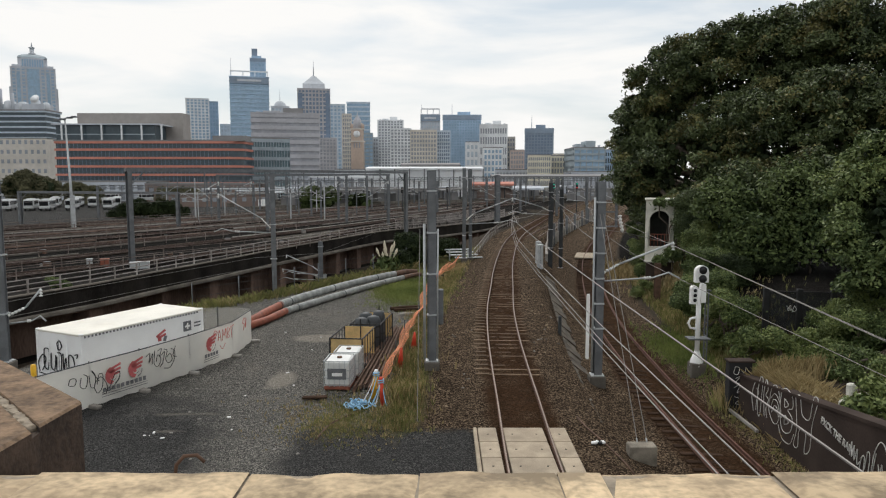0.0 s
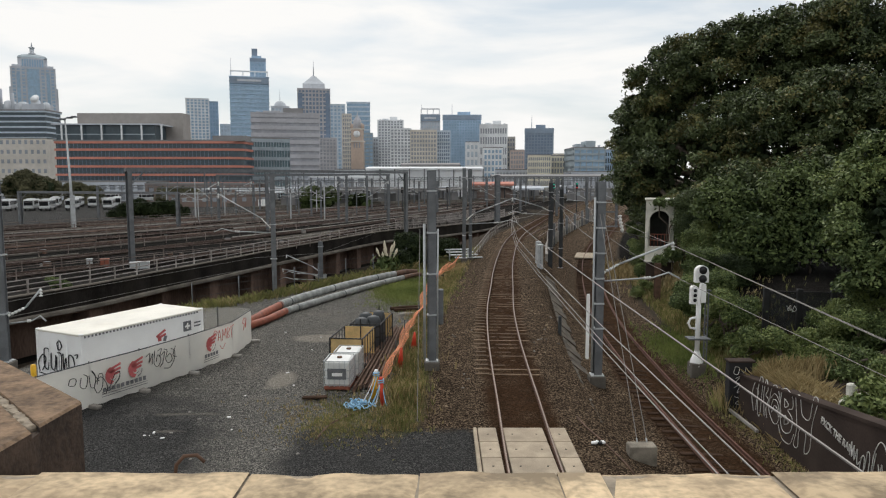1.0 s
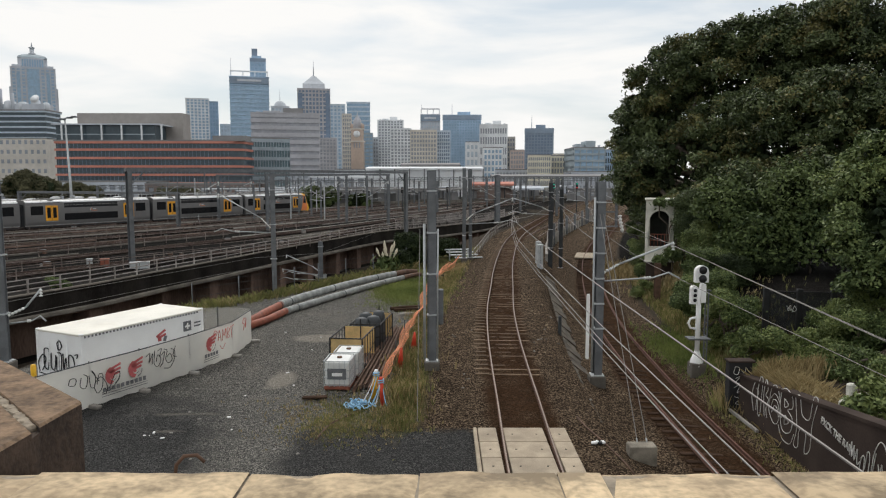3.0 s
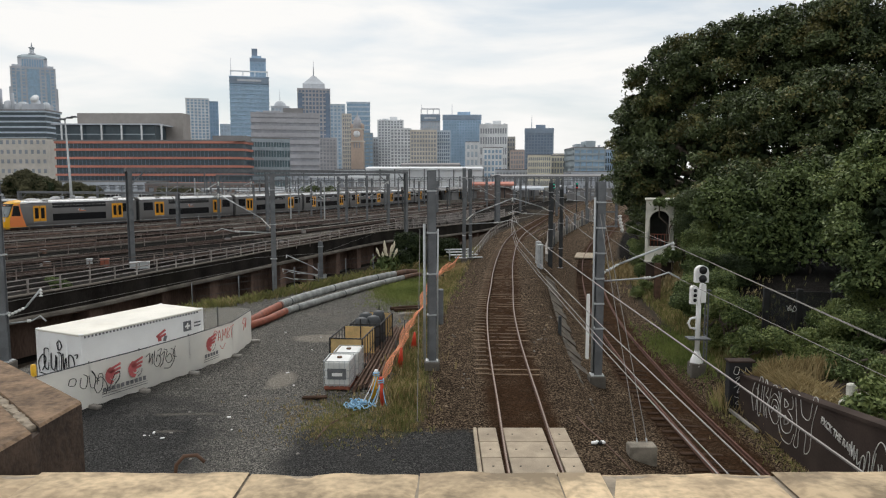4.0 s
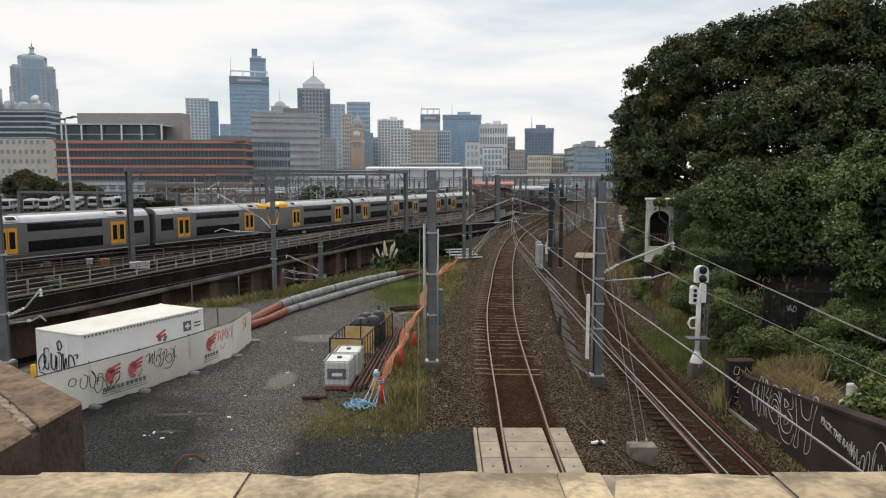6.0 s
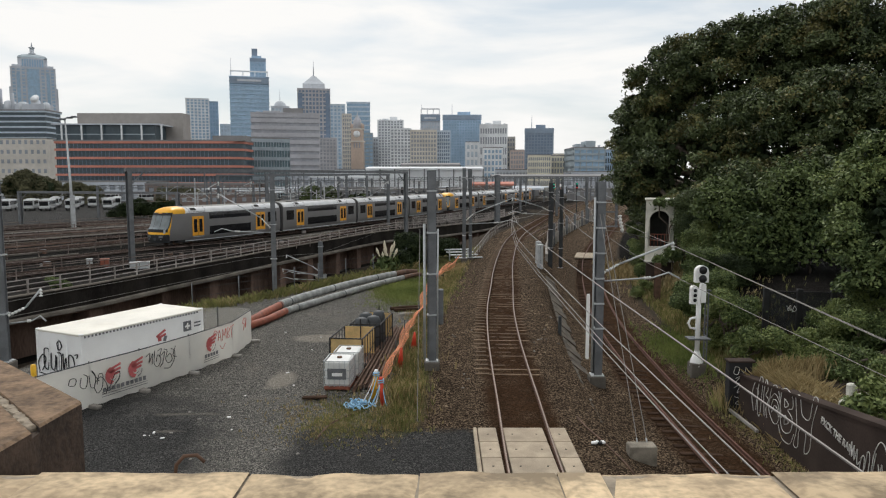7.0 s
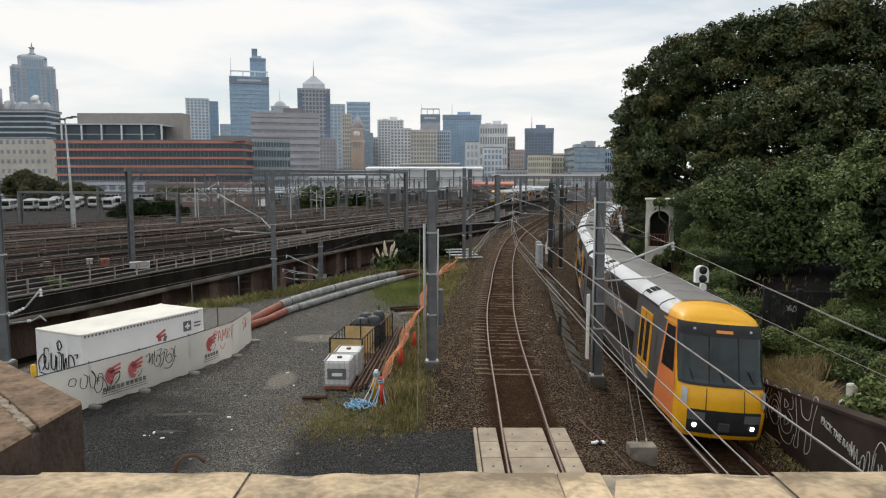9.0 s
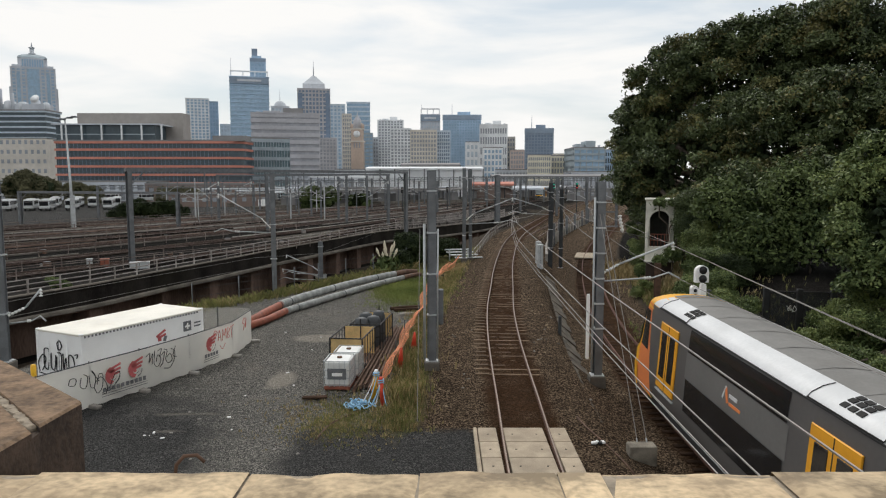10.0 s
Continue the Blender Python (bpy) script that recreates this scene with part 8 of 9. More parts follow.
def signal():
    x, y = 11.26, 30.7
    z0 = gh(x, y) + 0.22
    t = thing("railway_signal", pose(x, y, z0), "white railway signal post with hooded lamp heads", "signal")
    k = 4.28 - z0
    part("base_plinth", Shape().box((0, 0, 0.02), (0.62, 0.62, 0.75), bevel=0.04), "concrete_dark", t)
    part("foot", Shape().tube([(0, 0, 0.25), (0, 0, 0.45), (0, 0, 0.9)], [0.32, 0.28, 0.12], 12), "white", t)
    part("post", Shape().tube([(0, 0, 0.5), (0, 0, k - 1.0)], 0.11, 12), "white", t)
    for dx, z, h, w, m in ((0.05, k - 0.36, 0.74, 0.58, 2), (-0.26, k - 1.28, 0.82, 0.28, 3), (0.14, k - 1.2, 0.85, 0.22, 0)):
        ring = [(dx - w / 2, z - h / 2), (dx + w / 2, z - h / 2), (dx + w / 2, z + h / 2 - w / 2)] + [(dx + w / 2 * math.cos(a), z + h / 2 - w / 2 + w / 2 * math.sin(a)) for a in np.linspace(0, math.pi, 9)[1:-1]] + [(dx - w / 2, z + h / 2 - w / 2)]
        n = len(ring)
        hd = part("lamp_head", Shape().add([(x_, yy, z_) for yy in (-0.18, 0.08) for x_, z_ in ring], [tuple(range(n)), tuple(range(2 * n - 1, n - 1, -1))] + [(i, i + n, (i + 1) % n + n, (i + 1) % n) for i in range(n)]), "white", t, "white round-topped lamp head")
        for i in range(m):
            zz = z - h * 0.28 + h * 0.52 * i / max(1, m - 1)
            part("lens", Shape().tube([(dx + 0.02, -0.19, zz), (dx + 0.02, -0.23, zz)], w * 0.30 if m == 2 else w * 0.27, 12), "black", hd, "dark round lens")
    part("hoop", Shape().tube([(-0.1, 0, 1.9), (-0.34, 0, 1.95), (-0.42, 0, 2.15), (-0.34, 0, 2.35), (-0.1, 0, 2.4)], 0.055, 8), "white", t)
    part("platform", Shape().box((0.05, 0.1, 1.45), (0.95, 0.6, 0.06)), "steel", t)
    part("ladder_rail", Shape().beam((0.52, 0.25, 0.0), (0.52, 0.25, k - 1.1), 0.05), "steel", t)
    part("ladder_rail", Shape().beam((0.52, 0.6, 0.0), (0.52, 0.6, k - 1.1), 0.05), "steel", t)
    part("brace", Shape().beam((0.0, 0, k - 1.05), (0.6, 0.2, k - 1.15), 0.05), "steel", t)
    for i in range(9):
        part("rung", Shape().beam((0.52, 0.25, 0.3 + 0.3 * i), (0.52, 0.6, 0.3 + 0.3 * i), 0.025), "steel", t)


signal()
fence = thing("dark_fence", Matrix.Identity(4), "black mesh fence with heavier posts under the trees", "fence")
prev = None
for i in range(11):
    x, y, z = 14.45 + 1.31 * i, 31.2 - 0.36 * i, 0.95 + 0.02 * i
    part("post", Shape().box((x, y, z + 1.05), (0.26, 0.16, 2.4), bevel=0.02), "black", fence)
    if prev:
        a, b = Vector(prev), Vector((x, y, z))
        m_ = (a + b) / 2
        part("panel", Shape().box((m_.x, m_.y, z + 1.05), ((b - a).length - 0.26, 0.03, 2.1), math.degrees(math.atan2((b - a).y, (b - a).x))), "fence_mesh", fence)
        part("top_rail", Shape().beam(a + Vector((0, -0.03, 2.12)), b + Vector((0, -0.03, 2.12)), 0.05), "black", fence)
    prev = (x, y, z)
tag_ = scrawl("graffiti", "small pale scrawl on the black fence", (15.25, 30.9, 2.2), (1, -0.27, 0), (0, 0, 1), 0.36, 0.3, 3, "paint_white", 41, 0.014, 1.3)
# shrubs added so that the shaded void behind the fence stays dark
for k, bl in enumerate(([(19, 43, 4.2, 2.2), (18.0, 45, 6.3, 2.0)], [(22, 42, 4.4, 2.4), (21.5, 43, 7.3, 2.2)], [(25, 41, 4.4, 2.4), (25, 42, 7.4, 2.3)], [(28, 40, 4.6, 2.5), (28, 41, 7.6, 2.3)], [(31, 39, 4.8, 2.5), (31, 40, 8, 2.5)])):
    tree("shrub", bl, (bl[0][0], bl[0][1], gh(bl[0][0], bl[0][1])), "undergrowth added to fill the dark void under the fig tree", "shrub", "leaf", 0.16, 700, 14, 0.3, 120 + k, 0.08, None, True, "shaded undergrowth")
grass("tall_dry_grass", "tall rank grass by the black fence", "grass", patch(16.8, 29.3, 1.2, 0.4), 1500, 1.2, 33, 0.3, 0.014)
grass("tall_dry_grass", "tall straw-coloured grass by the black fence", "grass_dry", patch(16.9, 29.2, 1.1, 0.4), 600, 1.1, 34, 0.3, 0.012)
for x, y, w, h, lab in ((12.6, 21.0, 0.95, 1.55, "white lime-washed wall stump among creepers"), (13.0, 20.6, 1.1, 0.8, "broken white painted wall among creepers")):
    z = gh(x, y)
    o = thing("wall_stump", pose(x, y, z - 0.2, 0, 0, 12), lab, "wall stump")
    rs_ = random.Random(int(x * 100))
    for k in range(9):
        f_ = k / 8
        hk = h * (0.55 + 0.45 * rs_.random()) * (1 - 0.45 * abs(f_ - 0.4))
        part("stone", Shape().box(((f_ - 0.5) * w, rs_.uniform(-0.06, 0.06), hk / 2), (w * rs_.uniform(0.16, 0.26), rs_.uniform(0.18, 0.3), hk), rs_.uniform(-14, 14), bevel=0.05), "render_white", o)
tree("shrub", [(12.6, 20.4, 1.35, 0.4), (13.2, 20.0, 1.5, 0.55), (12.3, 20.5, 1.25, 0.35), (12.9, 20.7, 1.9, 0.25)], (12.6, 20.4, gh(12.6, 20.4)), "green creeper straggling over white stones", "shrub", "leaf_light", 0.11, 260, 12, 0.16, 77, 0.04, None, False, "shrubs on the bank")
post = thing("brown_post", pose(14.1, 46.0, gh(14.1, 46)), "rust-brown steel post beside the bank", "post")
part("post", i_beam(Shape(), (0, 0, 0), (0, 0, 2.6), 0.35), "rust", post)
bx = thing("marker_post", pose(12.2, 28.8, gh(12.2, 28.8)), "small white marker post on the bank", "post")
part("post", Shape().box((0, 0, 0.35), (0.1, 0.08, 0.9), bevel=0.01), "white", bx)
dk = thing("lineside_post", pose(6.05, 36.0, gh(6.05, 36.0) - 0.1), "dark steel post beside the sloping concrete", "post")
part("post", Shape().box((0, 0, 0.5), (0.16, 0.16, 1.15), bevel=0.02), "steel_dark", dk)
deck = thing("track_walkway", pose(16.1, 77.0, gh(16.1, 77.0) + 0.16, 0, 0, -14), "pale concrete crossing slab on the sunken track", "slab")
part("slab", Shape().box((-0.2, 0, 0), (2.7, 5.0, 0.14), bevel=0.03), "slab", deck)


# ---- things in the gravel yard ----
def site_container():
    t = thing("site_container", pose(-12.72, 27.85, 0.0, 0, 0, 63.6), "white site container with black spray scrawls on its end", "container")
    L, W, H = 5.8, 2.5, 2.55
    part("body", Shape().box((0, 0, H / 2 - 0.03), (L, W, H - 0.1), bevel=0.03), "white", t)
    part("roof", Shape().box((0, 0, H - 0.06), (L + 0.04, W + 0.04, 0.08), bevel=0.02), "white_roof", t, "cream-dusted flat roof")
    for s in (-1, 1):
        # dark grey blocks draw the shading between corrugations at the roof edge
        for k in range(36):
            part("corrugation", Shape().box((-L / 2 + 0.15 + k * 0.152, s * (W / 2 + 0.006), H - 0.13), (0.06, 0.022, 0.07)), "print_grey", t)
        for e in (-1, 1):
            part("corner_post", Shape().box((e * (L / 2 - 0.05), s * (W / 2 - 0.05), H / 2), (0.14, 0.14, H), bevel=0.02), "white", t)
    part("sign", Shape().box((2.0, -W / 2 - 0.012, H - 0.62), (0.42, 0.02, 0.42), bevel=0.008), "print_grey", t, "dark safety sign")
    part("sign_cross", Shape().box((2.0, -W / 2 - 0.026, H - 0.62), (0.26, 0.012, 0.08)), "white", t)
    part("sign_cross", Shape().box((2.0, -W / 2 - 0.026, H - 0.62), (0.08, 0.012, 0.26)), "white", t)
    for k in range(2):
        part("sign_bar", Shape().box((2.55, -W / 2 - 0.012, H - 0.55 - 0.14 * k), (0.36, 0.012, 0.06)), "print_grey", t)
    for q, (ex, ez, ew, eh, tilt) in enumerate(((0.62, -0.66, 0.5, 0.09, 25), (0.66, -0.78, 0.42, 0.09, 15), (0.55, -0.86, 0.16, 0.2, 0), (0.82, -0.9, 0.14, 0.22, -20))):
        part("emblem", Shape().box((0, 0, 0), (ew, 0.014, eh), m=Matrix.Translation((ex, -W / 2 - 0.012, H + ez)) @ Euler((0, radians(-tilt), 0)).to_matrix().to_4x4()), "print_red" if q < 3 else "print_grey", t, "red crested printed emblem")
    for s in (-1, 1):
        part("door_bar", Shape().tube([(-L / 2 - 0.03, s * 0.5, 0.2), (-L / 2 - 0.03, s * 0.5, 2.2)], 0.02, 6), "white", t)
    part("door_seam", Shape().box((-L / 2 - 0.004, 0, 1.2), (0.008, 0.02, 2.1)), "print_grey", t)
    return t


site_container()
_u = Vector((math.cos(radians(63.6)), math.sin(radians(63.6)), 0))
_v = Vector((-_u.y, _u.x, 0))
_c = Vector((-12.72, 27.85, 0)) - _u * 2.925 + _v * 1.15
spray("black looping writing sprayed on the container's end", _c + Vector((0, 0, 0.85)), -_v, (0, 0, 1), (
    ((0.05, 0.1), (0.0, 0.45), (0.25, 0.75), (0.42, 0.6), (0.3, 0.3), (0.2, 0.15)), ((0.35, 0.95), (0.32, 0.4), (0.5, 0.2), (0.6, 0.5), (0.62, 0.95), (0.4, 1.0), (0.35, 0.95)),
    ((0.75, 0.85), (0.72, 0.35), (0.9, 0.25), (1.0, 0.8)), ((1.05, 0.75), (1.02, 0.25), (1.25, 0.25), (1.3, 0.85), (1.1, 0.9)), ((1.15, 1.0), (1.1, 1.25), (1.25, 1.35), (1.35, 1.15), (1.2, 1.0)),
    ((1.4, 0.9), (1.42, 0.3), (1.55, 0.75), (1.62, 0.25)), ((1.7, 0.3), (1.72, 0.85), (1.95, 0.8), (2.0, 0.4), (1.85, 0.2)), ((2.05, 0.9), (2.2, 0.95), (2.15, 0.8)), ((0.0, 0.05), (0.6, 0.02), (1.0, 0.15))), "paint_black", 0.02)
_b = Vector((13.65 - 12.45, 24.3 - 21.9, 0)).normalized()
spray("thin black loops sprayed on the banner", Vector((-12.86, 23.5, 0.3)) + Vector((0.1, -0.05, 0)), _b, (0, 0, 1), (
    ((0.0, 0.75), (0.1, 0.95), (0.3, 0.9), (0.25, 0.7), (0.05, 0.72)), ((0.5, 0.9), (0.45, 0.6), (0.65, 0.5), (0.75, 0.85), (0.6, 1.0)), ((0.8, 0.9), (0.85, 0.5), (1.0, 0.45), (1.05, 0.85), (0.9, 1.05), (1.2, 0.6)),
    ((1.1, 0.5), (1.2, 0.85), (1.35, 0.8), (1.3, 0.35), (1.1, 0.2), (1.0, 0.5), (1.25, 0.75), (1.5, 0.4), (1.45, 0.1), (1.3, 0.15)), ((1.4, 0.3), (1.6, 0.15), (2.0, 0.5), (2.05, 0.75), (1.85, 0.7), (1.6, 0.25))), "paint_black", 0.013)


def banner_fence():
    """Mesh fence panels on concrete feet, hung with printed banner cloth."""
    t = thing("banner_fence", Matrix.Identity(4), "temporary fence hung with grubby white printed banners", "fence")
    pts = [(-13.65, 21.9), (-12.45, 24.3), (-11.5, 26.2), (-10.5, 28.65), (-9.55, 31.45), (-9.5, 34.3)]
    H = 1.62
    for i, (a, b) in enumerate(zip(pts, pts[1:])):
        A_, B_ = Vector((*a, 0)), Vector((*b, 0))
        n, m = 22, 6
        d = (B_ - A_).normalized()
        s = Vector((d.y, -d.x, 0))
        vs, fs = [], []
        for side in (0, 1):
            for j in range(m + 1):
                for k in range(n + 1):
                    q = A_.lerp(B_, k / n)
                    bulge = 0.03 * math.sin(k / n * math.pi) * math.sin(j / m * math.pi) + noise.noise(Vector((q.x * 1.7, q.y * 1.7, j * 0.5))) * 0.022
                    vs.append(q + s * (0.03 + bulge - 0.008 * side) + Vector((0, 0, 0.06 + (H - 0.08) * j / m + 0.02 * math.sin(k * 0.9) * (j == 0))))
        o = (m + 1) * (n + 1)
        for j in range(m):
            for k in range(n):
                q = j * (n + 1) + k
                fs += [(q, q + 1, q + n + 2, q + n + 1), (o + q, o + q + n + 1, o + q + n + 2, o + q + 1)]
        cloth = part("banner", Shape().add(vs, fs, True), "mesh_banner", t, "white banner cloth with faded print")
        for h in (0.1, H):
            part("fence_rail", Shape().tube([A_ + Vector((0, 0, h)), B_ + Vector((0, 0, h))], 0.022, 6), "steel_dark", t)
        for e in (A_, B_):
            part("fence_post", Shape().tube([e, e + Vector((0, 0, H + 0.06))], 0.024, 6), "steel_dark", t)
        part("foot", Shape().box((*(B_ + s * 0.12).xy, 0.07), (0.62, 0.24, 0.14), math.degrees(math.atan2(s.y, s.x)), bevel=0.03), "concrete", t)
        # print: round emblems in faded red with a dark bar of lettering under each
        for f in ((0.42, 0.88) if i == 1 else (0.45,) if i == 3 else ()):
            c = A_.lerp(B_, f) + s * 0.088
            def crescent(r0, r1, a0, a1, dx, dz, jag):
                n_ = 18
                out = [(dx + r0 * (1 + jag * (k % 3 == 0)) * math.cos(q), dz + r0 * (1 + jag * (k % 3 == 0)) * math.sin(q)) for k, q in enumerate(np.linspace(a0, a1, n_))]
                inn = [(dx + 0.06 + r1 * math.cos(q), dz - 0.03 + r1 * math.sin(q)) for q in np.linspace(a0, a1, n_)]
                vs_ = [c + d * x + Vector((0, 0, 0.98 + z)) + s * e for e in (0, 0.006) for x, z in out + inn]
                m2 = 2 * n_
                fs_ = []
                for k in range(n_ - 1):
                    fs_ += [(m2 + k, m2 + n_ + k, m2 + n_ + k + 1, m2 + k + 1), (k, k + 1, n_ + k + 1, n_ + k), (k, m2 + k, m2 + k + 1, k + 1), (n_ + k, n_ + k + 1, m2 + n_ + k + 1, m2 + n_ + k)]
                return Shape().add(vs_, fs_)
            for r0, r1, a0, a1, dx, dz in ((0.33, 0.20, 1.9, 4.5, 0.0, 0.0), (0.20, 0.10, 1.6, 4.2, 0.04, 0.03)):
                part("emblem", crescent(r0, r1, a0, a1, dx, dz, 0.03), "print_red", cloth, "faded red crested emblem")
            for x_, z_, L_, up_ in ((-0.22, 0.2, 0.55, 0.16), (-0.18, 0.1, 0.5, 0.1), (-0.08, 0.0, 0.34, 0.06)):
                part("emblem", Shape().beam(c + d * x_ + Vector((0, 0, 0.98 + z_)), c + d * (x_ + L_) + Vector((0, 0, 0.98 + z_ + up_)), 0.012, 0.085), "print_red", cloth, "faded red crested emblem")
            for r0, r1, a0, a1, dx, dz in ((0.26, 0.17, -1.5, 0.1, 0.03, -0.07), (0.15, 0.08, -1.7, 0.0, 0.0, -0.05)):
                part("emblem", crescent(r0, r1, a0, a1, dx, dz, 0.0), "print_grey", cloth, "dark claw of the emblem")
            for k in range(5):
                q = c + d * (-0.45 + 0.19 * k)
                part("letter_bar", Shape().beam(q + Vector((0, 0, 0.52)), q + d * 0.13 + Vector((0, 0, 0.52)), 0.01, 0.15), "print_grey", cloth)
            for k in range(2):
                part("print_line", Shape().beam(c - d * 0.5 + Vector((0, 0, 0.38 - 0.09 * k)), c + d * 0.5 + Vector((0, 0, 0.38 - 0.09 * k)), 0.012, 0.02), "print_grey", cloth)
    # bare wire panel behind the banners
    for a, b in (((-9.5, 34.3), (-11.2, 34.6)), ((-11.2, 34.6), (-13.2, 34.0))):
        A_, B_ = Vector((*a, 0)), Vector((*b, 0))
        part("wire_panel", Shape().add([A_ + Vector((0, 0, 0.1)), B_ + Vector((0, 0, 0.1)), B_ + Vector((0, 0, 1.7)), A_ + Vector((0, 0, 1.7)),
                                        A_ + Vector((0, 0.02, 0.1)), B_ + Vector((0, 0.02, 0.1)), B_ + Vector((0, 0.02, 1.7)), A_ + Vector((0, 0.02, 1.7))],
                                       [(0, 1, 2, 3), (7, 6, 5, 4)]), "wire_mesh", t)
        part("fence_post", Shape().tube([B_, B_ + Vector((0, 0, 1.75))], 0.024, 6), "steel_dark", t)
    return t


banner_fence()
_b = Vector((-10.5 + 11.5, 28.65 - 26.2, 0)).normalized()
spray("black looping scrawl sprayed on the banner", Vector((-11.42, 26.4, 0.45)) + Vector((0.1, -0.04, 0)), _b, (0, 0, 1), (
    ((0.0, 0.85), (0.2, 0.95), (0.15, 0.6), (0.35, 0.9), (0.3, 0.5)), ((0.45, 1.0), (0.4, 0.5), (0.6, 0.35), (0.75, 0.6), (0.6, 0.8), (0.5, 0.55)), ((0.6, 0.95), (0.8, 1.0), (0.7, 0.7), (0.95, 0.85), (0.85, 0.45), (0.7, 0.3)),
    ((0.95, 0.95), (1.1, 0.85), (1.0, 0.55), (1.15, 0.35), (1.35, 0.45), (1.25, 0.7), (1.05, 0.6)), ((1.3, 0.9), (1.5, 0.75), (1.45, 0.4), (1.2, 0.15), (0.9, 0.2)), ((1.55, 0.95), (1.4, 0.6), (1.6, 0.5))), "paint_black", 0.014)
_b = Vector((-9.55 + 10.5, 31.45 - 28.65, 0)).normalized()
spray("pink thin lettering sprayed on the banner", Vector((-10.02, 30.05, 0.85)) + Vector((0.1, -0.035, 0)), _b, (0, 0, 1), (
    ((0.0, 0.1), (0.05, 0.6), (0.25, 0.55), (0.1, 0.3)), ((0.3, 0.15), (0.4, 0.6), (0.52, 0.1)), ((0.34, 0.3), (0.5, 0.3)), ((0.6, 0.1), (0.64, 0.6), (0.74, 0.3), (0.85, 0.6), (0.88, 0.15)), ((0.95, 0.15), (0.98, 0.6), (1.15, 0.5), (1.0, 0.35), (1.15, 0.2), (0.95, 0.15)), ((1.25, 0.6), (1.3, 0.1)), ((1.2, 0.6), (1.45, 0.65)), ((0.4, -0.05), (0.6, -0.25), (0.8, -0.05))), "paint_red", 0.014)
spray("pink scribble sprayed on the end banner", (-9.425, 32.6, 0.9), (0, 1, 0), (0, 0, 1), (((0.3, 0.6), (0.1, 0.4), (0.35, 0.3), (0.2, 0.05)), ((0.5, 0.6), (0.55, 0.1), (0.7, 0.5))), "paint_red", 0.016)

yb = thing("yellow_bollard", pose(-15.6, 26.3, 0), "yellow bollard beside the white container", "bollard")
part("post", Shape().tube([(0, 0, 0), (0, 0, 1.0), (0, 0, 1.04)], [0.1, 0.1, 0.05], 10), "yellow_plastic", yb)


def hose(name, label, pts, r, mt, seed):
    t = thing(name, Matrix.Identity(4), label, "hose", "drainage hoses")
    line = smooth_line(pts, 0.16)
    ln = Line(line)
    rr = [r * (1 + 0.05 * math.sin(i * 2.1) + 0.03 * math.sin(i * 0.37 + seed)) for i in range(len(line))]
    part("hose", Shape().tube(line, rr, 12), mt, t)
    s = 1.2
    while s < ln.s[-1]:
        p, w = ln.at(s), ln.way(s)
        part("band", Shape().tube([p - w * 0.03, p + w * 0.03], r * 1.1, 12), "steel_dark", t)
        s += 5.7
    return t


hose("drain_hose", "thick grey-white hose lying on the gravel", [(-9.9, 42.4, 0.42), (-9.1, 45.3, 0.4), (-7.6, 49.2, 0.4), (-5.6, 53.3, 0.42), (-3.9, 56.2, 0.42)], 0.25, "pipe_white", 1)
hose("drain_hose", "thick grey-white hose lying on the gravel", [(-9.35, 41.4, 0.22), (-8.1, 44.6, 0.22), (-6.6, 48.3, 0.22), (-4.9, 52.2, 0.22), (-3.2, 55.5, 0.22)], 0.21, "pipe_white", 2)
hose("drain_hose", "terracotta-coloured hose end lying on the gravel", [(-11.6, 35.6, 0.3), (-10.6, 37.8, 0.32), (-10.2, 40.3, 0.36), (-9.9, 42.4, 0.4)], 0.24, "pipe_red", 3)
hose("drain_hose", "terracotta-coloured hose end lying on the gravel", [(-10.9, 36.0, 0.22), (-9.9, 38.6, 0.22), (-9.35, 41.4, 0.22)], 0.2, "pipe_red", 4)
hose("drain_hose", "dark red hose end lying in the grass", [(-3.9, 56.2, 0.42), (-3.0, 57.6, 0.4), (-2.2, 58.3, 0.3)], 0.22, "rust", 5)
hose("drain_hose", "dark red hose end lying in the grass", [(-3.2, 55.5, 0.22), (-2.5, 56.8, 0.22), (-1.9, 57.6, 0.22)], 0.18, "rust", 6)


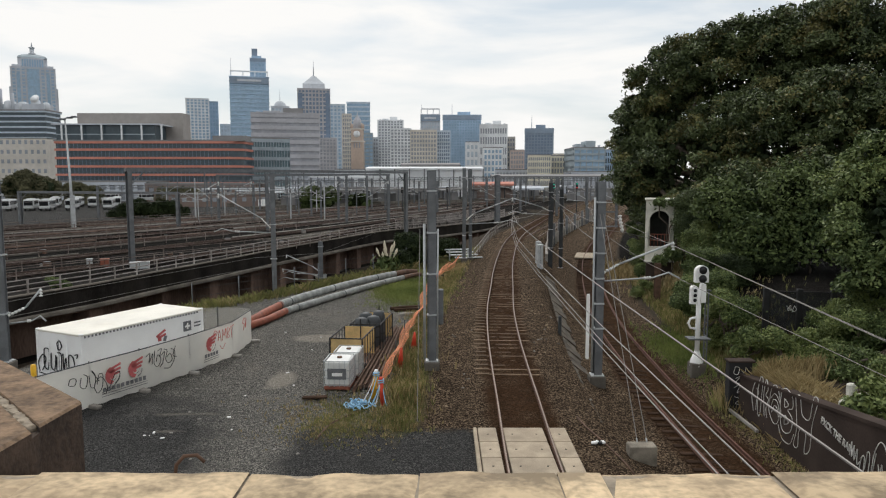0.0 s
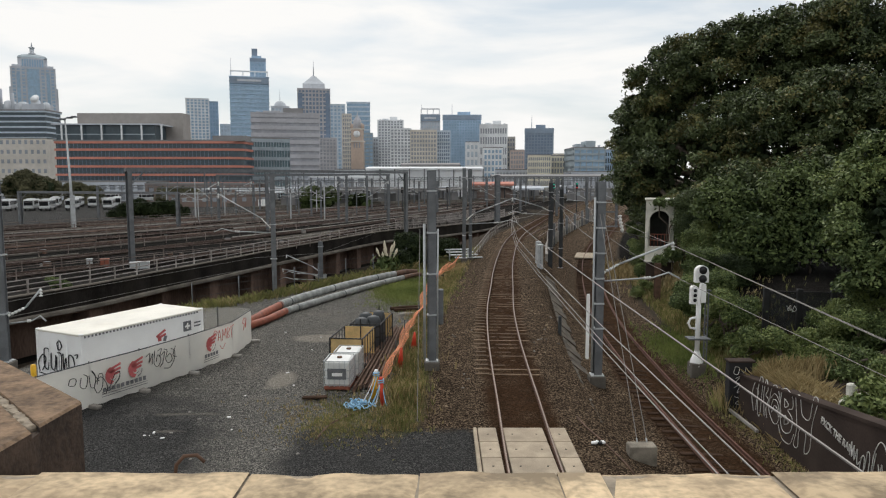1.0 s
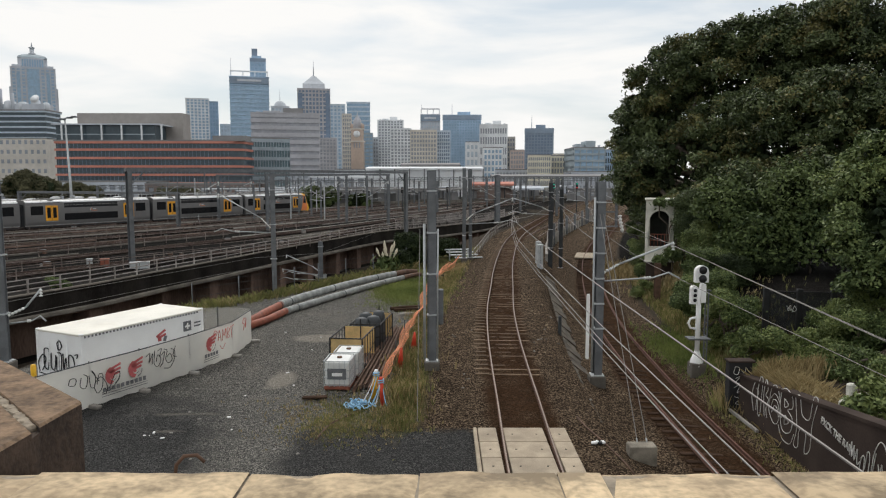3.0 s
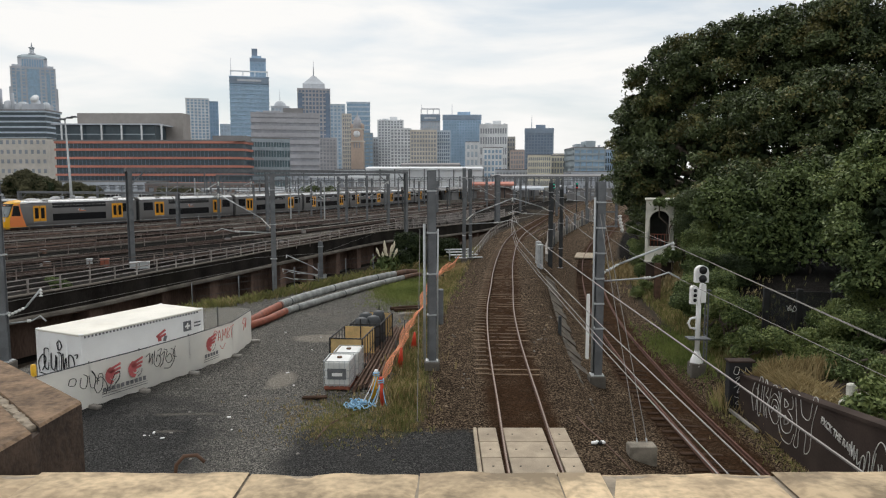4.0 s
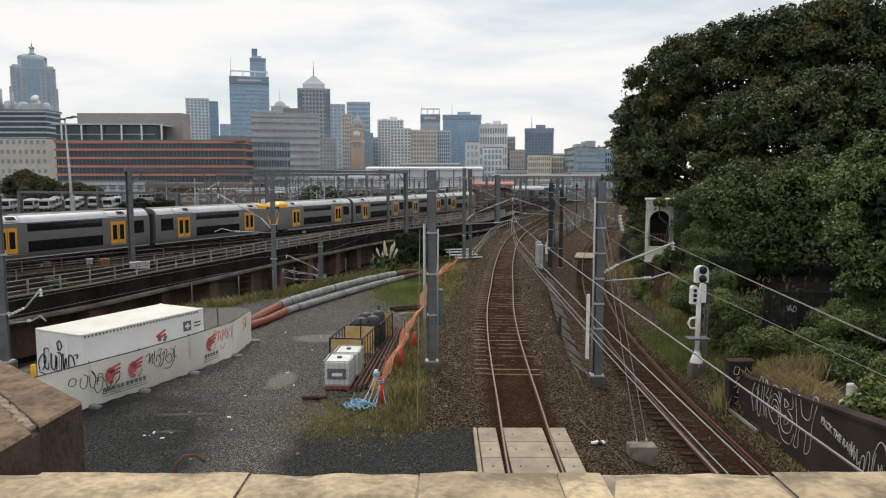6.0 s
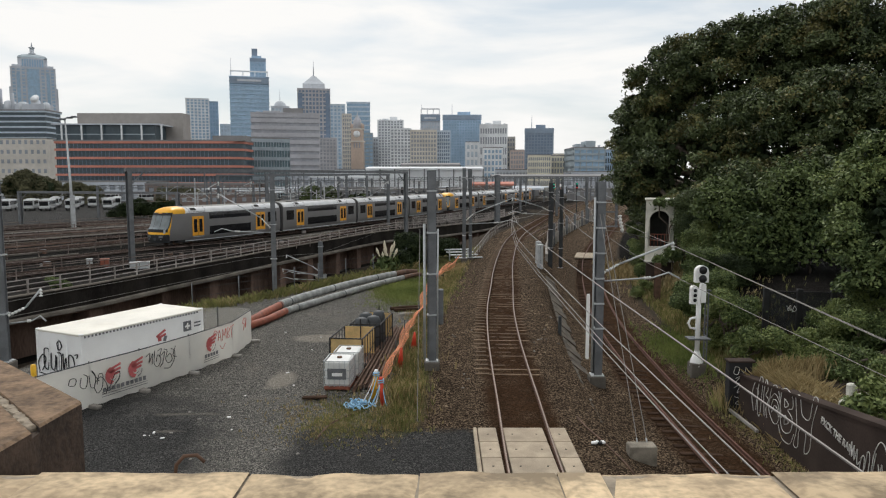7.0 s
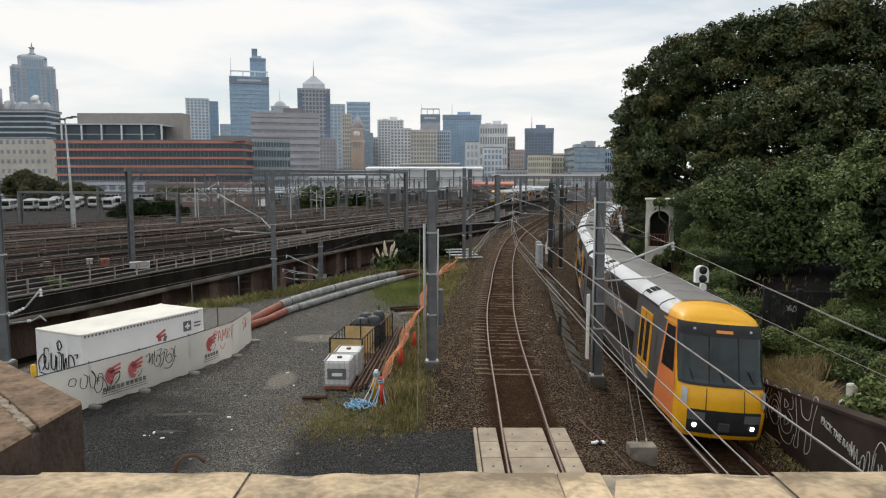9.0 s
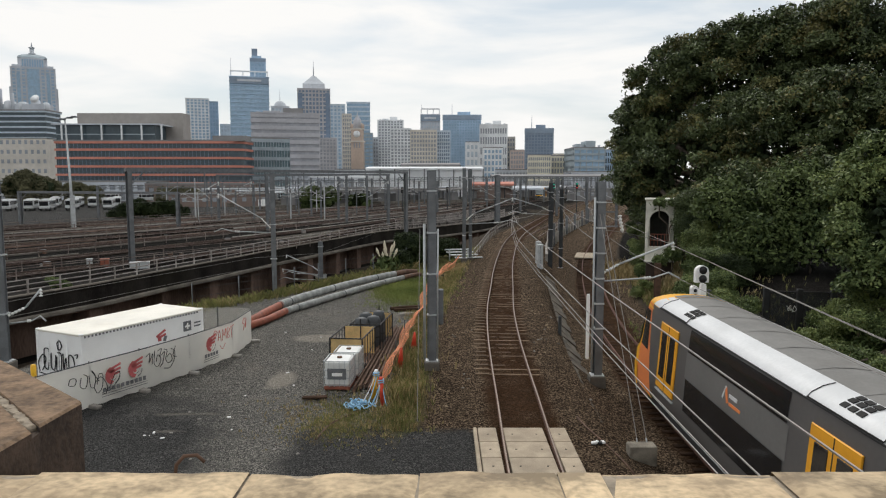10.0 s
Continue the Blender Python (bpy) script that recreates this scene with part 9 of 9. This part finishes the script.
def tank(x, y, rz, tag):
    t = thing("bulk_container", pose(x, y, 0, 0, 0, rz), "white caged bulk liquid container on a pallet", "liquid container", "caged liquid containers")
    part("pallet", Shape().box((0, 0, 0.11), (1.0, 1.2, 0.14), bevel=0.02), "pipe_red", t, "red-brown pallet")
    for k in (-0.42, 0, 0.42):
        part("pallet_foot", Shape().box((k, 0, 0.02), (0.12, 1.15, 0.1)), "rust", t)
    part("tank", Shape().box((0, 0, 0.66), (0.96, 1.15, 0.96), bevel=0.07), "ibc", t, "white plastic tank")
    part("lid", Shape().tube([(0, 0, 1.13), (0, 0, 1.19)], 0.1, 12), "rust", t)
    for k in range(6):
        for s in (-1, 1):
            part("cage_bar", Shape().beam((-0.5 + 0.2 * k, s * 0.6, 0.16), (-0.5 + 0.2 * k, s * 0.6, 1.16), 0.022), "steel_light", t)
            part("cage_bar", Shape().beam((s * 0.5, -0.6 + 0.24 * k, 0.16), (s * 0.5, -0.6 + 0.24 * k, 1.16), 0.022), "steel_light", t)
    for h in (0.2, 0.5, 0.8, 1.15):
        for s in (-1, 1):
            part("cage_bar", Shape().beam((-0.5, s * 0.6, h), (0.5, s * 0.6, h), 0.022), "steel_light", t)
            part("cage_bar", Shape().beam((s * 0.5, -0.6, h), (s * 0.5, 0.6, h), 0.022), "steel_light", t)
    if tag:
        pl = part("label_plate", Shape().box((0, -0.612, 0.66), (0.72, 0.012, 0.42), bevel=0.005), "steel", t, "grey label plate")
        part("label_bar", Shape().box((0.02, -0.622, 0.64), (0.4, 0.01, 0.13), bevel=0.004), "white", pl)
    return t


tank(-4.02, 26.9, -3, True)
tank(-3.85, 28.3, -3, False)


def stillage(x, y, rz, w, d, h, front):
    t = thing("steel_stillage", pose(x, y, 0, 0, 0, rz), "open black steel frame crate with yellow plywood end panels", "crate", "plywood-lined crates")
    for sx in (-1, 1):
        for k in range(6):
            yy = -d / 2 + d * k / 5
            part("post", Shape().beam((sx * w / 2, yy, 0), (sx * w / 2, yy, h + (0.02 if k in (0, 5) else 0)), 0.055 if k in (0, 5) else 0.03), "black", t)
        for z in (0.1, h):
            part("side_bar", Shape().beam((sx * w / 2, -d / 2, z), (sx * w / 2, d / 2, z), 0.045), "black", t)
        part("brace", Shape().beam((sx * w / 2, -d / 2, 0.12), (sx * w / 2, d / 2, h * 0.55), 0.025), "black", t)
    part("floor", Shape().box((0, 0, 0.12), (w, d, 0.05)), "rust", t)
    for sy in (-1, 1) if front else (1,):
        part("panel", Shape().box((0, sy * (d / 2 - 0.03), h * 0.5 + 0.03), (w - 0.06, 0.03, h - 0.04)), "plywood", t, "yellow plywood panel")
    for sy in (-1, 1):
        part("end_bar", Shape().beam((-w / 2, sy * d / 2, h), (w / 2, sy * d / 2, h), 0.045), "black", t)
    part("end_post", Shape().beam((0.05, d / 2 - 0.06, 0.1), (0.05, d / 2 - 0.06, h + 0.38), 0.045), "black", t)
    return t


stillage(-3.94, 30.45, -7, 1.4, 2.45, 1.36, True)
stillage(-3.42, 33.55, -7, 1.4, 2.9, 1.36, False)
for k, (x, y, r, h) in enumerate(((-3.84, 32.75, 0.34, 1.42), (-3.30, 33.0, 0.34, 1.46), (-3.72, 33.6, 0.34, 1.5), (-3.12, 33.8, 0.3, 1.55))):
    t = thing("plastic_drum", pose(x, y, 0.14), "dark grey plastic drum standing in a crate", "drum", "dark drums")
    part("drum", Shape().tube([(0, 0, 0), (0, 0, 0.08), (0, 0, h - 0.25), (0, 0, h - 0.06), (0, 0, h)], [r * 0.93, r, r, r * 0.8, r * 0.35], 16), "steel_dark", t)
    for z in (0.45, 0.95):
        part("hoop", Shape().tube([(0, 0, z), (0, 0, z + 0.06)], r * 1.03, 16), "black", t)
for k in range(5):
    dx = 0.16 * k
    t = thing("steel_beam", Matrix.Identity(4), "long rusty steel rail lying on the gravel", "steel beam", "stacked steel rails")
    a, b = Vector((-3.38 + dx * 1.2, 26.0 + 0.25 * (k % 3), 0.08)), Vector((-2.75 + dx * 0.8, 37.4 - 0.5 * (k % 2), 0.08))
    d_ = (b - a).normalized()
    part("flange", Shape().beam(a, b, 0.13, 0.03), "rust", t)
    part("web", Shape().beam(a + Vector((0, 0, 0.06)), b + Vector((0, 0, 0.06)), 0.03, 0.1), "rust", t)
    part("head", Shape().beam(a + Vector((0, 0, 0.12)), b + Vector((0, 0, 0.12)), 0.07, 0.04), "rust", t)


def mesh_fence():
    t = thing("safety_mesh_fence", Matrix.Identity(4), "sagging orange plastic safety mesh along the embankment", "mesh fence")
    pts = [(-2.62, 25.3), (-2.1, 30.0), (-1.95, 34.4), (-1.45, 40.1), (-1.25, 47.5), (-0.4, 55.5), (1.2, 64.6)]
    line = smooth_line([(x, y, 0) for x, y in pts], 0.09)
    rows, vs, strands = 9, [], Shape()
    rng = random.Random(5)
    grid = []
    for i, p in enumerate(line):
        y = p.y
        top = 0.92 + 0.16 * math.sin(y * 0.9) + 0.12 * noise.noise(Vector((y * 0.7, 0, 0)))
        low = 0.08 + 0.2 * max(0, math.sin(y * 0.55 + 1))
        out = 0.35 * noise.noise(Vector((y * 0.5, 4, 0))) + 0.1 * math.sin(y * 2.2)
        grid.append([Vector((p.x + (0.42 + 0.5 * out) * (j / rows) - 0.3 * math.sin(j / rows * 3.0) * abs(math.sin(y * 0.6)), p.y, gh(p.x, p.y) + low + (top - low) * j / rows)) for j in range(rows + 1)])
    fs = []
    n = rows + 1
    flat = [q for g in grid for q in g]

    def ribbon(a, b, w):
        d = (b - a).normalized() if (b - a).length > 1e-6 else Vector((0, 1, 0))
        s = d.cross(Vector((1, 0.15, 0))).normalized() * w / 2
        o = Vector((0.006, 0, 0))
        strands.add([a - s, b - s, b + s, a + s, a - s + o, b - s + o, b + s + o, a + s + o], [(0, 1, 2, 3), (7, 6, 5, 4), (0, 4, 5, 1), (3, 2, 6, 7)])
    for i in range(0, len(grid) - 1):
        for j in range(n):
            ribbon(grid[i][j], grid[i + 1][j], 0.017 if j not in (0, rows) else 0.034)
        for j in range(rows):
            ribbon(grid[i][j], grid[i][j + 1], 0.011)
    tagged(part("mesh", strands, "orange_mesh", t), kind="stuff")
    for x, y in pts[1:]:
        z = gh(x, y)
        part("stake", Shape().tube([(x, y, z - 0.1), (x + 0.06, y, z + 1.1)], 0.022, 6), "steel_dark", t)
    return t


mesh_fence()
for x, y, s in ((-1.83, 29.5, 1.1), (-1.4, 33.0, 0.95)):
    c = thing("traffic_cone", pose(x, y, gh(x, y), 5, 4, 0), "red plastic cone beside the orange mesh", "cone", "red cones")
    part("base", Shape().box((0, 0, 0.03), (0.42, 0.42, 0.06), bevel=0.02), "black", c, "black base")
    part("cone", Shape().tube([(0, 0, 0.05), (0, 0, 0.85 * s)], [0.15, 0.04], 12), "red_cone", c)
def bollard(x, y, ry, h, r, mt, cap, label):
    t = thing("bollard_post", pose(x, y, 0, 0, ry, 0), label, "post", "rope-tied posts")
    part("post", Shape().tube([(0, 0, 0), (0, 0, h)], r, 10), mt, t)
    part("cap", Shape().tube([(0, 0, h), (0, 0, h + 0.1)], [r * 1.15, r * 0.8], 10), cap, t)
    part("rope_winding", Shape().tube([((r + 0.02) * math.cos(a), (r + 0.02) * math.sin(a), h - 0.14 + a * 0.012) for a in np.linspace(0, 13, 60)], 0.024, 5), "blue_rope", t, "pale blue rope")


bollard(-2.58, 25.4, 7, 0.98, 0.085, "yellow_plastic", "white", "yellow plastic post with pale blue rope tied to its top")
bollard(-2.16, 24.55, -3, 0.95, 0.075, "red_cone", "red_cone", "red plastic post with pale blue rope tied to its top")
rope = thing("rope_heap", pose(-2.92, 24.3, 0.0), "tangled heap of pale blue rope trailing from two posts", "rope")
rr = random.Random(12)
for k in range(16):
    pts = []
    x, y = rr.gauss(0, 0.16), rr.gauss(0, 0.12)
    a = rr.uniform(0, 6)
    for i in range(14):
        a += rr.uniform(-0.8, 0.8)
        x, y = x * 0.93 + 0.07 * math.cos(a), y * 0.93 + 0.07 * math.sin(a)
        pts.append((x, y, 0.03 + 0.012 * k * rr.uniform(0.4, 1.0) + abs(0.07 * math.sin(i * 0.6 + k))))
    part("coil", Shape().tube(pts, 0.02, 6), "blue_rope", rope)
for k, (p_, q_) in enumerate((((0.46, 1.1, 0.94), (0.02, 0.2, 0.1)), ((0.5, 1.08, 0.9), (0.22, 0.1, 0.04)), ((0.70, 0.25, 0.86), (0.34, 0.0, 0.03)), ((0.70, 0.22, 0.9), (0.5, 0.1, 0.03)), ((0.74, 0.25, 0.88), (0.92, 0.1, 0.03)))):
    p_, q_ = Vector(p_), Vector(q_)
    part("strand", Shape().tube([p_.lerp(q_, f) - Vector((0, 0, 0.10 * math.sin(f * math.pi))) for f in np.linspace(0, 1, 7)], 0.02, 6), "rope_white" if k in (0, 3) else "blue_rope", rope)
cable = thing("loose_cable", Matrix.Identity(4), "brown cable trailing over the gravel", "cable")
part("cable", Shape().tube(smooth_line([(-2.9, 23.9, 0.04), (-3.15, 23.6, 0.03), (-3.5, 23.0, 0.03), (-3.75, 22.4, 0.03), (-3.95, 21.2, 0.03)], 0.15), 0.022, 6), "rust", cable)
for k, (x, y, rz) in enumerate(((-2.3, 43.2, 20), (-2.0, 42.6, 14), (-1.6, 41.2, 18), (-4.7, 25.2, 8))):
    t = thing("timber_sleeper", pose(x, y, 0.1, 0, 0, rz), "weathered loose timber on the gravel", "timber", "loose timbers")
    part("timber", Shape().box((0, 0, 0), (2.0 if k < 3 else 0.9, 0.24, 0.18 if k < 3 else 0.08), bevel=0.02), "timber" if k != 2 else "concrete", t)

# wire fence and posts along the cutting
fl = thing("wire_fence", Matrix.Identity(4), "rusty wire fence on grey posts along the cutting", "fence")
fp = smooth_line([(x + 0.25, y, 0) for x, y in YARD_EDGE[2:9]], 2.5)
fpts = [p + Vector((0, 0, gh(p.x, p.y))) for p in fp]
for p in fpts:
    part("post", Shape().tube([p - Vector((0, 0, 0.2)), p + Vector((0, 0, 1.75))], 0.035, 6), "steel", fl)
for h in (0.3, 0.8, 1.3, 1.65):
    part("strand", Shape().tube([p + Vector((0, 0, h)) for p in fpts], 0.008, 4), "steel_dark", fl)

# low steel steps and barrier beside the curving track
bar = thing("lineside_platform", pose(2.6, 67.5, 0.45, 0, 0, 10), "pale steel platform steps beside the track", "platform")
for k in range(4):
    part("step", Shape().box((-1.2 + 0.25 * k, -0.9 * k + 1.2, 0.2 + 0.28 * (3 - k) * 0.6), (2.6, 0.5, 0.08)), "steel_light", bar)
for k in range(2):
    part("support", Shape().beam((-2 + 1.8 * k, 0, -0.2), (-2 + 1.8 * k, 0, 0.9), 0.12), "steel_light", bar)
pth = smooth_line([(2.9, 66, 0.75), (4.2, 76, 0.75), (6.0, 90, 0.75), (8.8, 106, 0.75), (13.8, 125, 0.75)], 2.0)
railing(pth, 0, 58, 1.1, (0.55, 1.05), 2.2, "pale steel handrail along the curving track", "railings of the yard", base=-0.4)
wl_ = thing("embankment_wall", Matrix.Identity(4), "grey concrete wall holding the curving track above the sunken one", "retaining wall", kind="structure")
part("wall", Shape().sweep(smooth_line([(10.4, 70, 0), (12.2, 82, 0), (14.4, 92, 0), (17.6, 104, 0), (23.5, 122, 0), (33, 150, 0)], 3.0), [(-0.2, -1.4), (-0.2, 0.55), (0.2, 0.55), (0.2, -1.4)]), "concrete", wl_)
wln = Line(smooth_line([(10.4, 70, 0), (12.2, 82, 0), (14.4, 92, 0), (17.6, 104, 0), (23.5, 122, 0), (33, 150, 0)], 3.0))
for k in range(26):
    p, w_ = wln.at(1.5 + 3.0 * k), wln.way(1.5 + 3.0 * k)
    q = p + Vector((w_.y, -w_.x, 0)) * 0.3
    part("buttress", Shape().box((q.x, q.y, -0.1 if k % 3 else 0.6), (0.3, 0.35, 2.2 if k % 3 else 3.6), math.degrees(math.atan2(w_.y, w_.x)), bevel=0.02), "concrete" if k % 3 else "steel", wl_)
railing(smooth_line([(10.4, 70, 0.75), (12.2, 82, 0.75), (14.4, 92, 0.75), (17.6, 104, 0.75), (23.5, 122, 0.75), (33, 150, 0.75)], 2.0), 0, 72, 1.1, (0.55, 1.05), 2.4, "pale steel handrail on the concrete wall", "railings of the yard")
for x, y, w in ((8.35, 60.5, 0.5), (8.55, 63.0, 0.45)):
    cb = thing("signal_cabinet", pose(x, y, gh(x, y)), "tall pale steel cabinet beside the track", "cabinet", "lineside cabinets")
    part("body", Shape().box((0, 0, 1.0), (w, 0.5, 2.1), bevel=0.03), "steel_light", cb)
    part("door_seam", Shape().box((0, -0.255, 1.0), (0.02, 0.012, 1.9)), "dark_gap", cb)

# litter and pale stones on the gravel
rs = random.Random(31)
for k in range(46):
    x, y = rs.uniform(-9.5, -3.2), rs.uniform(19.5, 38)
    s = rs.uniform(0.03, 0.09)
    o = part("loose_stone" if k % 3 else "paper_scrap", Shape().box((0, 0, 0), (s * 1.6, s, s * 0.6), bevel=s * 0.2), "concrete" if k % 3 else "white", None)
    o.matrix_basis = pose(x, y, gh(x, y) + s * 0.2, rs.uniform(-15, 15), 0, rs.uniform(0, 180))
    tagged(o, "pale loose stone lying on the gravel" if k % 3 else "white scrap of litter on the gravel", "stone" if k % 3 else "litter", "scraps on the gravel")


cb = thing("ground_cable", Matrix.Identity(4), "thin brown cable lying on the ballast", "cable")
cl = [(4.60, 23.6), (4.75, 22.6), (5.0, 21.6), (5.35, 20.2), (5.5, 19.0)]
part("cable", Shape().tube([Vector((x, y, gh(x, y) + 0.03)) for x, y in cl], 0.03, 6), "rust", cb)
lit = thing("litter_heap", pose(4.85, 21.3, gh(4.85, 21.3)), "crumpled white litter on the ballast", "litter", "scraps on the gravel")
for k in range(4):
    part("scrap", Shape().box((0.1 * k - 0.15, 0.06 * (k % 2), 0.05), (0.16, 0.13, 0.07), 35 * k, bevel=0.02), "white" if k != 2 else "black", lit)
rk = random.Random(71)
for k in range(36):
    y = rk.uniform(20, 44)
    x = float(x_on(CENTRE, y)) + rk.choice((-1, 1)) * rk.uniform(1.3, 2.9)
    sz = rk.uniform(0.05, 0.1)
    o = part("loose_stone", Shape().box((0, 0, 0), (sz * 1.5, sz, sz * 0.7), bevel=sz * 0.25), rk.choice(("concrete", "stone", "concrete_dark")), None)
    o.matrix_basis = pose(x, y, gh(x, y) + sz * 0.25, rk.uniform(-20, 20), rk.uniform(-20, 20), rk.uniform(0, 180))
    tagged(o, "loose stone lying on the ballast", "stone", "scraps on the gravel")


motions()
